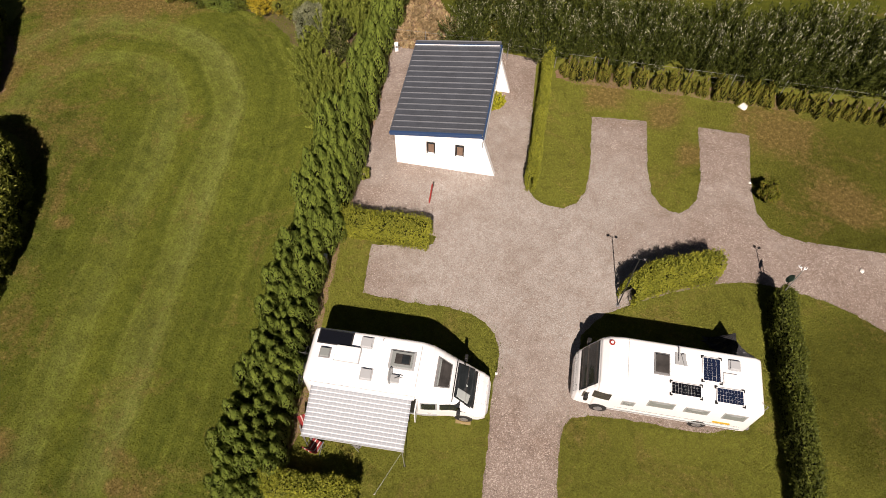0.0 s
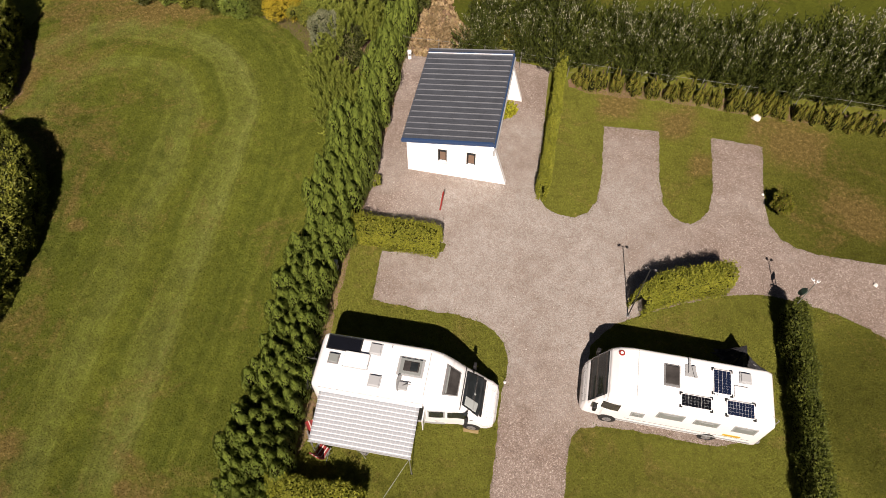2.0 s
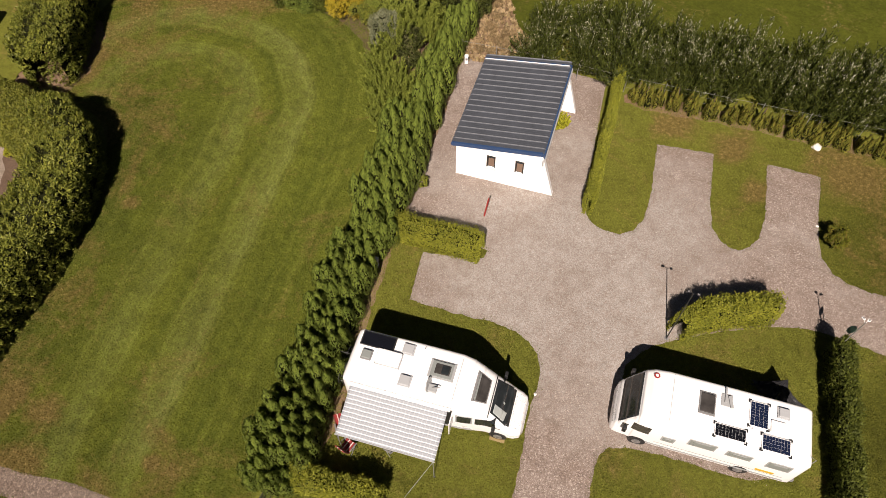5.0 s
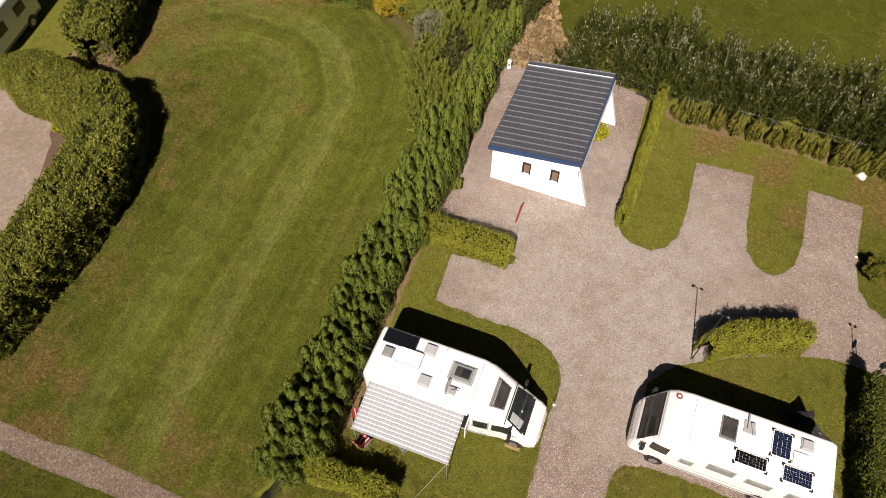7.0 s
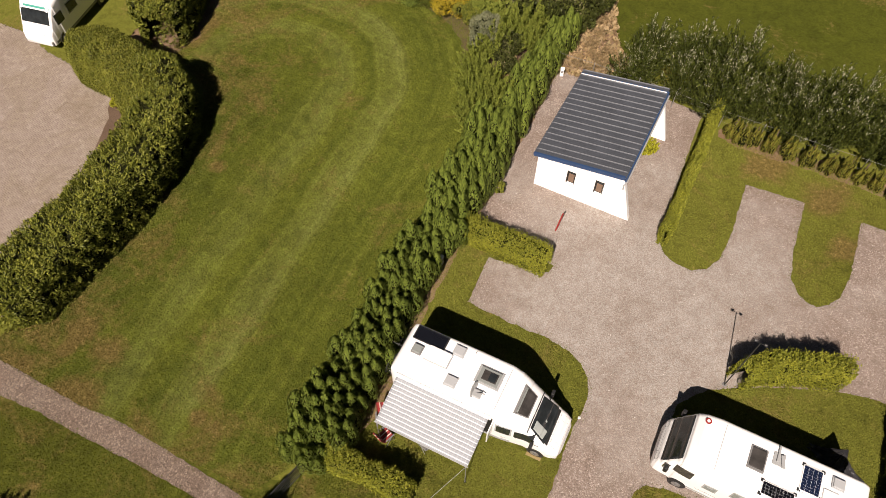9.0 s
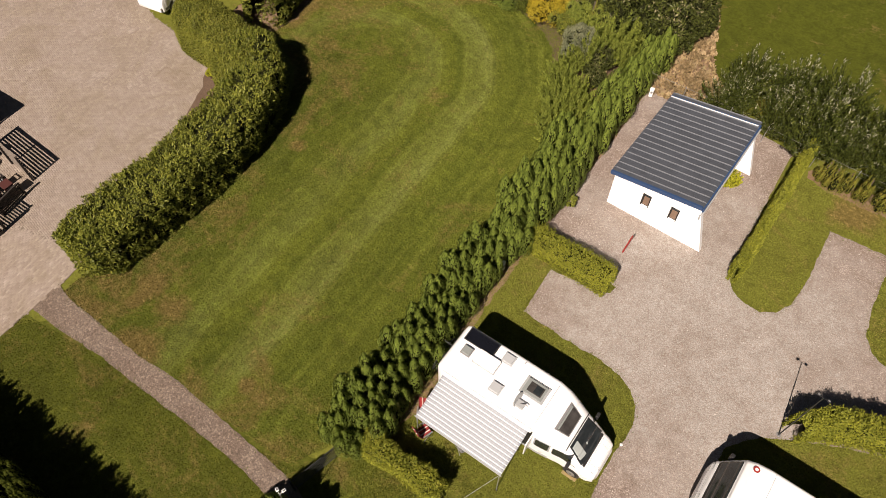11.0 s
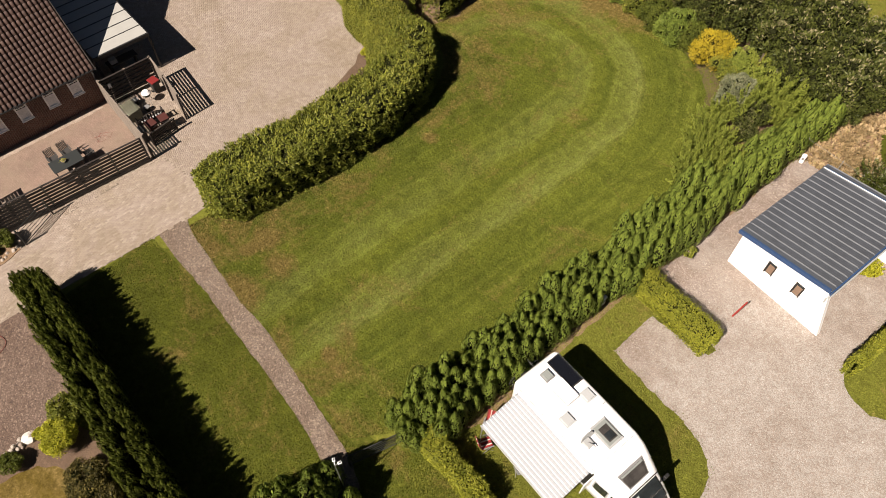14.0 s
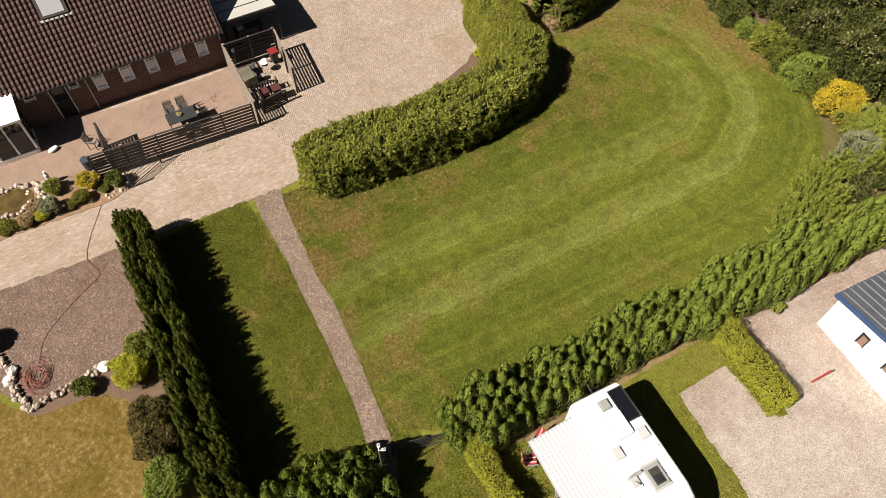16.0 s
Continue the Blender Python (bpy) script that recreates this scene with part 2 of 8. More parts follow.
def gravel_mat(name, cols, size=0.035, patch=0.5, worn=None, calm=0.35):
    """Loose chippings: each stone a shade of its own, worn paler where wheels run."""
    m, nt, b = mat(name)
    v = coords(nt)
    vo = nd(nt, "TexVoronoi")
    vo.inputs["Scale"].default_value = 1 / size
    nt.links.new(v, vo.inputs["Vector"])
    sep = nd(nt, "SeparateColor")
    nt.links.new(vo.outputs["Color"], sep.inputs[0])
    col = ramp(nt, sep.outputs[0], [(i / (len(cols) - 1), c) for i, c in enumerate(cols)])
    small = nd(nt, "TexVoronoi")
    small.inputs["Scale"].default_value = 2.1 / size
    nt.links.new(v, small.inputs["Vector"])
    grit = nd(nt, "SeparateColor")
    nt.links.new(small.outputs["Color"], grit.inputs[0])
    col = blend(nt, 0.45, col, ramp(nt, grit.outputs[1], [(i / (len(cols) - 1), c) for i, c in enumerate(cols)]))
    broad, mid = noise_of(nt, v, 0.22, 5, 0.65, 0.5), noise_of(nt, v, 1.6, 5, 0.7)
    mean = tuple(sum(c[i] for c in cols) / len(cols) for i in range(3))
    col = blend(nt, calm, col, mean)
    if worn:
        # packed and worn pale where vehicles turn
        mp = nd(nt, "Mapping")
        mp.inputs["Location"].default_value = (-worn[0] / worn[2], -worn[1] / worn[2], 0)
        mp.inputs["Scale"].default_value = (1 / worn[2], 1 / worn[2], 0)
        nt.links.new(v, mp.inputs["Vector"])
        gr = nd(nt, "TexGradient")
        gr.gradient_type = "SPHERICAL"
        nt.links.new(mp.outputs[0], gr.inputs["Vector"])
        broad = math_of(nt, "ADD", broad, math_of(nt, "SUBTRACT", math_of(nt, "MULTIPLY", gr.outputs["Fac"], 0.6), 0.22))
    pale = ramp(nt, broad, [(0.32, (0, 0, 0)), (0.62, (patch,) * 3)])
    col = blend(nt, pale, col, blend(nt, sep.outputs[1], shade(mean, 1.0), shade(blend_rgb(mean, (0.37, 0.356, 0.33), 0.85), 1.0)))
    col = blend(nt, 1.0, col, ramp(nt, mid, [(0.3, (0.86, 0.83, 0.81)), (0.7, (1.12,) * 3)]), "MULTIPLY")
    tread = noise_of(nt, v, 0.45, 5, 0.6, 1.2)
    col = blend(nt, 1.0, col, ramp(nt, tread, [(0.3, (0.88, 0.845, 0.82)), (0.5, (1.0, 1.0, 1.0)), (0.68, (1.08, 1.09, 1.1))]), "MULTIPLY")
    col = blend(nt, 1.0, col, ramp(nt, vo.outputs["Distance"], [(0.3, (1.04,) * 3), (0.75, (0.84,) * 3)]), "MULTIPLY")
    nt.links.new(col, b.inputs["Base Color"])
    b.inputs["Roughness"].default_value = 0.9
    bump(nt, b, math_of(nt, "SUBTRACT", 1.0, vo.outputs["Distance"]), 0.6, 0.012)
    return m


def brick_mat(name, c1, c2, mortar, w=0.22, h=0.075, gap=0.01, flat=False, dirt=None):
    m, nt, b = mat(name)
    v = coords(nt)
    sw = nd(nt, "SeparateXYZ")
    nt.links.new(v, sw.inputs[0])
    cm = nd(nt, "CombineXYZ")
    nt.links.new(sw.outputs[0] if flat else math_of(nt, "ADD", sw.outputs[0], sw.outputs[1]), cm.inputs[0])
    nt.links.new(sw.outputs[1] if flat else sw.outputs[2], cm.inputs[1])
    br = nd(nt, "TexBrick")
    br.inputs["Color1"].default_value, br.inputs["Color2"].default_value, br.inputs["Mortar"].default_value = (*c1, 1), (*c2, 1), (*mortar, 1)
    br.inputs["Scale"].default_value = 1.0
    br.inputs["Brick Width"].default_value, br.inputs["Row Height"].default_value, br.inputs["Mortar Size"].default_value = w, h, gap
    nt.links.new(cm.outputs[0], br.inputs["Vector"])
    fine, broad = noise_of(nt, v, 40, 4), noise_of(nt, v, 0.8, 5, 0.7)
    col = blend(nt, 1.0, br.outputs["Color"], ramp(nt, fine, [(0.3, (0.7,) * 3), (0.7, (1.15,) * 3)]), "MULTIPLY")
    col = blend(nt, 1.0, col, ramp(nt, broad, [(0.3, (0.75,) * 3), (0.7, (1.1,) * 3)]), "MULTIPLY")
    if dirt:
        # moss and dirt trodden into the surface
        patch = noise_of(nt, v, 0.55, 6, 0.75, 0.8)
        col = blend(nt, ramp(nt, patch, [(0.42, (0.0,) * 3), (0.62, (0.75,) * 3)]), col, blend(nt, 1.0, dirt, ramp(nt, fine, [(0.3, (0.75,) * 3), (0.7, (1.15,) * 3)]), "MULTIPLY"))
    nt.links.new(col, b.inputs["Base Color"])
    b.inputs["Roughness"].default_value = 0.85
    bump(nt, b, math_of(nt, "SUBTRACT", fine, br.outputs["Fac"]), 0.5, 0.008)
    return m


def glass_mat(name, tint=(0.02, 0.024, 0.026), rough=0.06):
    """Dark tinted panes that mirror the sky."""
    m, nt, b = mat(name)
    v = coords(nt)
    n = noise_of(nt, v, 2.0, 4)
    nt.links.new(ramp(nt, n, [(0.3, shade(tint, 0.7)), (0.7, shade(tint, 1.5))]), b.inputs["Base Color"])
    b.inputs["Roughness"].default_value = rough
    b.inputs["IOR"].default_value = 1.5
    return m


def banded(name, stops, scale, axis="X", rough=0.6, cross=0.0):
    """Bands of colour across a cloth."""
    m, nt, b = mat(name)
    v = coords(nt)
    s = nd(nt, "SeparateXYZ")
    nt.links.new(v, s.inputs[0])
    f = math_of(nt, "FRACT", math_of(nt, "MULTIPLY", s.outputs["XYZ".index(axis)], scale))
    r = nd(nt, "ValToRGB")
    r.color_ramp.interpolation = "CONSTANT"
    while len(r.color_ramp.elements) < len(stops):
        r.color_ramp.elements.new(0.5)
    for el, (p, c) in zip(r.color_ramp.elements, stops):
        el.position, el.color = p, (*c, 1)
    nt.links.new(f, r.inputs["Fac"])
    fine = noise_of(nt, v, 90, 3)
    tone = r.outputs[0]
    if cross:
        # thin paler threads across the bands
        g = math_of(nt, "FRACT", math_of(nt, "MULTIPLY", s.outputs[1 if axis == "X" else 0], cross))
        tone = blend(nt, ramp(nt, g, [(0.0, (0.2,) * 3), (0.14, (0.2,) * 3), (0.2, (0.0,) * 3), (0.92, (0.0,) * 3)]), tone, stops[-1][1])
    nt.links.new(blend(nt, 1.0, tone, ramp(nt, fine, [(0.3, (0.88,) * 3), (0.7, (1.05,) * 3)]), "MULTIPLY"), b.inputs["Base Color"])
    b.inputs["Roughness"].default_value = rough
    bump(nt, b, fine, 0.2, 0.003)
    return m


LAWN_SPOTS = ((-20.1, 7.45, 0.5), (-20.0, 8.4, 0.9), (-18.2, 7.8, 1.1), (-18.62, 19.0, 0.7), (-12.95, 6.43, 0.5), (-25.2, 29.2, 1.4), (-25.2, 27.8, 1.3), (-18.5, 5.3, 1.6), (-17.5, 36, 3.0))
LAWN_DRY = ((0, -18.0, -21.5), (1, 9.0, 4.5), (1, 33.5, 37.5))
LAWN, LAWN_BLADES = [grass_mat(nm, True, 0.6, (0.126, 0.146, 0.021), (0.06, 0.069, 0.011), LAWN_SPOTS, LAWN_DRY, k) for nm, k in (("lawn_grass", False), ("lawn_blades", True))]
TURF, TURF_BLADES = [grass_mat(nm, False, 0.72, (0.165, 0.174, 0.03), (0.068, 0.07, 0.012), ((12.2, 26.5, 2.0), (18, 25.5, 3.0), (13.0, 23.8, 1.2), (20, 21, 2.5), (9, 28.2, 2.0)), blades=k, dark_spots=((24, 19.5, 9.0), (18.5, 10.5, 4.5))) for nm, k in (("pitch_grass", False), ("pitch_blades", True))]
VERGE, VERGE_BLADES = [grass_mat(nm, False, 0.8, (0.096, 0.108, 0.016), (0.044, 0.048, 0.008), blades=k) for nm, k in (("verge_grass", False), ("verge_blades", True))]
FIELD = grass_mat("crop_field", False, 0.3, (0.075, 0.086, 0.011), (0.044, 0.052, 0.008))
DRYGRASS = grass_mat("dry_lawn", False, 1.9, (0.122, 0.088, 0.019), (0.066, 0.046, 0.011))
GRAVEL = gravel_mat("pink_gravel", [(0.08, 0.056, 0.044), (0.19, 0.144, 0.118), (0.245, 0.193, 0.163), (0.22, 0.178, 0.152), (0.56, 0.49, 0.43)], 0.05, 1.0, (4.0, 17.8, 10.5), calm=0.2)
CHIPS = gravel_mat("brown_chippings", [(0.03, 0.018, 0.014), (0.085, 0.053, 0.04), (0.13, 0.087, 0.066), (0.1, 0.066, 0.05), (0.3, 0.225, 0.172)], 0.055, 0.05, calm=0.0)
PATH_GRAVEL = gravel_mat("path_gravel", [(0.03, 0.021, 0.015), (0.125, 0.09, 0.068), (0.185, 0.138, 0.106), (0.12, 0.088, 0.068), (0.38, 0.3, 0.235)], 0.055, 0.1, calm=0.05)
BED_SOIL = gravel_mat("brown_bed_soil", [(0.06, 0.038, 0.024), (0.11, 0.068, 0.043), (0.15, 0.095, 0.06), (0.085, 0.052, 0.03)], 0.05, 0.05)
SOIL = gravel_mat("dry_soil", [(0.12, 0.074, 0.04), (0.2, 0.127, 0.07), (0.27, 0.175, 0.1), (0.16, 0.1, 0.055)], 0.06, 0.15)
PAVER = paver_mat()
PAVER_JOINT = plain("sandy_joint", (0.16, 0.128, 0.1), 0.95, grain=80, relief=0.4)
PATIO = brick_mat("patio_paving", (0.275, 0.19, 0.15), (0.235, 0.16, 0.125), (0.19, 0.138, 0.11), 0.21, 0.105, 0.006, True, (0.235, 0.178, 0.132))
WHITE_WALL = plain("white_render", (0.88, 0.88, 0.87), 0.8, grain=50, var=0.03, relief=0.3)
GRP = plain("white_gel_coat", (0.88, 0.88, 0.88), 0.28, grain=8, var=0.02, relief=0.02, coat=0.3)
GRP_OLD = plain("ivory_gel_coat", (0.89, 0.89, 0.885), 0.35, grain=8, var=0.025, relief=0.02, coat=0.2)
ROOF_STEEL = plain("slate_grey_steel", (0.098, 0.108, 0.126), 0.42, 0.35, grain=14, var=0.2, relief=0.05)
BLUE_TRIM = plain("blue_painted_trim", (0.03, 0.065, 0.15), 0.4, grain=20, var=0.12)
VENT_WHITE = plain("white_vent_plastic", (0.4, 0.415, 0.425), 0.4, var=0.04)
# paler copy of the roof steel: sun on the rib crests as colour
LIT_RIB_STEEL = plain("sunlit_rib_steel", (0.25, 0.262, 0.28), 0.45, 0.2, var=0.15)
GREY_PLASTIC = plain("grey_plastic", (0.2, 0.2, 0.2), 0.5)
PALE_PLASTIC = plain("pale_grey_plastic", (0.34, 0.352, 0.355), 0.45, var=0.05)
BLACK_PLASTIC = plain("black_plastic", (0.018, 0.018, 0.019), 0.5)
TARP = plain("black_tarpaulin", (0.03, 0.03, 0.033), 0.25, grain=6, relief=0.6, depth=0.05)
RUBBER = plain("tyre_rubber", (0.022, 0.021, 0.02), 0.85)
ALLOY = plain("wheel_alloy", (0.45, 0.45, 0.46), 0.35, 0.8, var=0.06)
DULL_ZINC = plain("dull_zinc_wire", (0.2, 0.2, 0.17), 0.7, 0.1, var=0.2)
STEEL = plain("galvanised_steel", (0.4, 0.4, 0.4), 0.45, 0.7, var=0.1)
DARK_STEEL = plain("dark_painted_steel", (0.03, 0.032, 0.03), 0.5, 0.2)
RED_PAINT = plain("red_paint", (0.3, 0.03, 0.025), 0.5)
YELLOW_VINYL = plain("yellow_vinyl", (0.65, 0.42, 0.03), 0.45)
GLASS = glass_mat("tinted_glass")
SMOKE = glass_mat("smoked_acrylic", (0.05, 0.046, 0.043), 0.12)
MILK = plain("milky_acrylic", (0.24, 0.26, 0.25), 0.25, var=0.06)
CELL_BLUE = plain("blue_solar_cell", (0.012, 0.02, 0.05), 0.18, 0.1, grain=30, var=0.2, relief=0.02)
CELL_BLACK = plain("black_solar_cell", (0.008, 0.009, 0.013), 0.2, 0.1, grain=30, var=0.2, relief=0.02)
AWNING = banded("striped_awning_cloth", [(0.0, (0.31, 0.33, 0.355)), (0.5, (0.26, 0.28, 0.305)), (0.74, (0.6, 0.63, 0.66))], 6.2, "Y", cross=5.6)
CHECK = banded("red_check_cloth", [(0.0, (0.3, 0.03, 0.028)), (0.42, (0.62, 0.55, 0.5)), (0.66, (0.16, 0.02, 0.02))], 5.5, "Y", cross=5.0)
BRICKWORK = brick_mat("brown_brickwork", (0.15, 0.068, 0.05), (0.09, 0.042, 0.034), (0.19, 0.15, 0.125))
TILE = per_piece("brown_roof_tile", [(0.088, 0.05, 0.04), (0.1, 0.057, 0.045), (0.08, 0.045, 0.037), (0.108, 0.062, 0.05)], 0.7, 25, 0.14)
TILE_REST = per_piece("brown_roof_tiles", [(0.088, 0.05, 0.04), (0.1, 0.057, 0.045), (0.08, 0.045, 0.037), (0.108, 0.062, 0.05)], 0.7, 25, 0.14, island=True)
WHITE_UPVC = plain("white_upvc", (0.9, 0.9, 0.9), 0.4, var=0.03)
CURTAIN = plain("net_curtain", (0.82, 0.82, 0.84), 0.9, grain=20, var=0.2)
CARPORT_ROOF = plain("cream_polycarbonate", (0.37, 0.37, 0.35), 0.5, var=0.08)
DARK_WOOD = plain("dark_stained_timber", (0.026, 0.02, 0.017), 0.7, grain=30, var=0.3, relief=0.4)
GREY_WOOD = plain("weathered_timber", (0.2, 0.165, 0.135), 0.8, grain=30, var=0.25, relief=0.4)
BARK = plain("grey_brown_bark", (0.13, 0.1, 0.075), 0.9, grain=20, var=0.3, relief=0.7, depth=0.02)
# near-black without gloss: the shade inside foliage put into the colour
UNDER = plain("shaded_inside", (0.02, 0.022, 0.009), 1.0, grain=12, var=0.4, relief=0.8, depth=0.05)
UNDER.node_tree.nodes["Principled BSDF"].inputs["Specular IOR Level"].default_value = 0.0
STONE = per_piece("pale_field_stone", [(0.34, 0.27, 0.22), (0.48, 0.41, 0.35), (0.6, 0.53, 0.46), (0.4, 0.31, 0.25)], 0.85, 18, 0.2, 0.6, 0.02)
WHITE_STONE = plain("white_stone", (0.72, 0.7, 0.66), 0.8, grain=15, var=0.1, relief=0.6, depth=0.02)
WATER = glass_mat("murky_pond_water", (0.07, 0.05, 0.018), 0.04)
HOSE_RED = plain("red_hose", (0.2, 0.05, 0.04), 0.5)
RED_BIN = plain("red_bin_plastic", (0.2, 0.018, 0.018), 0.45)
BROWN_BIN = plain("brown_bin_plastic", (0.075, 0.022, 0.018), 0.5)
CHAIR_GREY = plain("charcoal_resin", (0.05, 0.048, 0.046), 0.5)
WIND_BLIND = plain("silvery_blind", (0.42, 0.46, 0.45), 0.4, var=0.06)
ROOF_BLIND = plain("pale_roof_blind", (0.3, 0.31, 0.33), 0.3, var=0.06)
TABLETOP = plain("charcoal_tabletop", (0.03, 0.034, 0.034), 0.4)
SIGN_GREEN = plain("dark_green_board", (0.02, 0.045, 0.035), 0.4)
TEAL = plain("teal_stripe", (0.05, 0.3, 0.24), 0.4)

THUJA = leaf_mat("thuja_sprays", [(0.105, 0.15, 0.028), (0.15, 0.2, 0.038), (0.215, 0.265, 0.052), (0.125, 0.17, 0.032)], through=0.14)
YOUNG = leaf_mat("young_conifer_sprays", [(0.14, 0.155, 0.026), (0.2, 0.21, 0.036), (0.27, 0.265, 0.05), (0.22, 0.155, 0.04)])
OLIVE_BROWN = leaf_mat("olive_brown_leaves", [(0.045, 0.042, 0.013), (0.09, 0.08, 0.025), (0.18, 0.15, 0.05), (0.04, 0.034, 0.012)], 0.4, 0.2, 0.4, 1.5)
THUJA_DARK = leaf_mat("dark_conifer_sprays", [(0.07, 0.088, 0.016), (0.1, 0.122, 0.022), (0.145, 0.168, 0.03), (0.08, 0.1, 0.018)])
GOLD = leaf_mat("golden_hedge_leaves", [(0.18, 0.2, 0.026), (0.25, 0.265, 0.034), (0.33, 0.335, 0.046), (0.16, 0.18, 0.025)])
LAUREL = leaf_mat("laurel_leaves", [(0.1, 0.122, 0.022), (0.175, 0.198, 0.035), (0.29, 0.302, 0.056), (0.13, 0.152, 0.026)], 0.35)
PRIVET = leaf_mat("clipped_hedge_leaves", [(0.13, 0.145, 0.025), (0.19, 0.205, 0.035), (0.26, 0.265, 0.05), (0.16, 0.175, 0.03)], 0.4)
OLIVE = leaf_mat("young_shrub_leaves", [(0.085, 0.1, 0.014), (0.14, 0.155, 0.02), (0.2, 0.2, 0.025), (0.17, 0.115, 0.03)])
WILLOW = leaf_mat("willow_leaves", [(0.03, 0.042, 0.01), (0.055, 0.072, 0.016), (0.09, 0.11, 0.024), (0.045, 0.06, 0.013), (0.12, 0.14, 0.032), (0.065, 0.082, 0.018)], 0.38, 0.1, 0.55, 0.7, (0.36, 0.355, 0.26), 4.1)
DARKLEAF = leaf_mat("dark_tree_leaves", [(0.04, 0.052, 0.014), (0.075, 0.09, 0.022), (0.11, 0.125, 0.032), (0.06, 0.074, 0.018)], 0.38, 0.1, 0.45, 0.6, (0.26, 0.23, 0.13), 4.6)
YELLOW = leaf_mat("yellow_shrub_leaves", [(0.46, 0.36, 0.03), (0.54, 0.43, 0.045), (0.4, 0.32, 0.028), (0.5, 0.4, 0.05)])
FEATHER = leaf_mat("feathery_conifer_sprays", [(0.16, 0.2, 0.035), (0.22, 0.265, 0.045), (0.29, 0.32, 0.07), (0.18, 0.225, 0.04)])
SILVER = leaf_mat("silver_shrub_leaves", [(0.17, 0.19, 0.11), (0.24, 0.26, 0.16), (0.32, 0.33, 0.22), (0.13, 0.15, 0.07)])
LIME = leaf_mat("lime_shrub_leaves", [(0.32, 0.34, 0.03), (0.4, 0.41, 0.04), (0.48, 0.46, 0.05), (0.27, 0.29, 0.03)])
STRAW = leaf_mat("dry_stalks", [(0.34, 0.24, 0.13), (0.45, 0.34, 0.2), (0.26, 0.18, 0.1), (0.3, 0.24, 0.12)])
BLADE = leaf_mat("grass_blades", [(0.05, 0.075, 0.012), (0.08, 0.11, 0.016), (0.11, 0.13, 0.025), (0.14, 0.11, 0.035)])

# ---- building tools ----
def link_mesh(name, me, material, parent=None, label="", m=None):
    if material:
        me.materials.append(material)
    ob = new(name, me)
    if parent:
        ob.parent = parent
    if m is not None:
        ob.matrix_basis = m
    return tagged(ob, label) if label else ob


def part(name, bm, material, parent=None, label="", smooth=False, m=None):
    """Links a bmesh as one mesh object under a thing or under a part."""
    me = bpy.data.meshes.new(name)
    bmesh.ops.recalc_face_normals(bm, faces=bm.faces)
    bm.to_mesh(me)
    bm.free()
    if smooth:
        me.polygons.foreach_set("use_smooth", [True] * len(me.polygons))
    return link_mesh(name, me, material, parent, label, m)


def thing(name, m, label, category, group="", kind=""):
    ob = new(name)
    ob.empty_display_size = 0.2
    ob.matrix_basis = m
    return tagged(ob, label, category, group, kind)


def np_mesh(name, verts, faces):
    me = bpy.data.meshes.new(name)
    verts, faces = np.asarray(verts, np.float32), np.asarray(faces, np.int32)
    k = faces.shape[1]
    me.vertices.add(len(verts))
    me.vertices.foreach_set("co", verts.ravel())
    me.loops.add(faces.size)
    me.loops.foreach_set("vertex_index", faces.ravel())
    me.polygons.add(len(faces))
    me.polygons.foreach_set("loop_start", np.arange(0, faces.size, k, dtype=np.int32))
    me.update(calc_edges=True)
    return me


def box(size, at=(0, 0, 0), bevel=0.0, rot=None, bm=None, segs=2):
    """A bevelled box: at is the middle of its foot."""
    out = bm or bmesh.new()
    tmp = bmesh.new()
    bmesh.ops.create_cube(tmp, size=1.0)
    for v in tmp.verts:
        v.co = Vector((v.co.x * size[0], v.co.y * size[1], (v.co.z + 0.5) * size[2]))
    if bevel > 0:
        bmesh.ops.bevel(tmp, geom=tmp.edges[:], offset=bevel, segments=segs, affect="EDGES", profile=0.6)
    mt = Matrix.Translation(at) @ (rot if rot is not None else Matrix.Identity(4))
    bmesh.ops.transform(tmp, matrix=mt, verts=tmp.verts)
    me = bpy.data.meshes.new("tmp")
    tmp.to_mesh(me)
    tmp.free()
    out.from_mesh(me)
    bpy.data.meshes.remove(me)
    return out


def tube(points, radius, segs=8, bm=None, taper=1.0):
    """A round bar along points, closed at both ends."""
    out = bm or bmesh.new()
    pts = [Vector(p) for p in points]
    rings = []
    for i, p in enumerate(pts):
        d = (pts[min(i + 1, len(pts) - 1)] - pts[max(i - 1, 0)]).normalized()
        a = d.cross(Vector((0, 0, 1)) if abs(d.z) < 0.9 else Vector((1, 0, 0))).normalized()
        b = d.cross(a)
        r = radius * (1 + (taper - 1) * i / max(1, len(pts) - 1))
        rings.append([out.verts.new(p + (a * math.cos(2 * math.pi * k / segs) + b * math.sin(2 * math.pi * k / segs)) * r) for k in range(segs)])
    for r0, r1 in zip(rings, rings[1:]):
        for k in range(segs):
            out.faces.new((r0[k], r0[(k + 1) % segs], r1[(k + 1) % segs], r1[k]))
    out.faces.new(rings[0][::-1])
    out.faces.new(rings[-1])
    return out


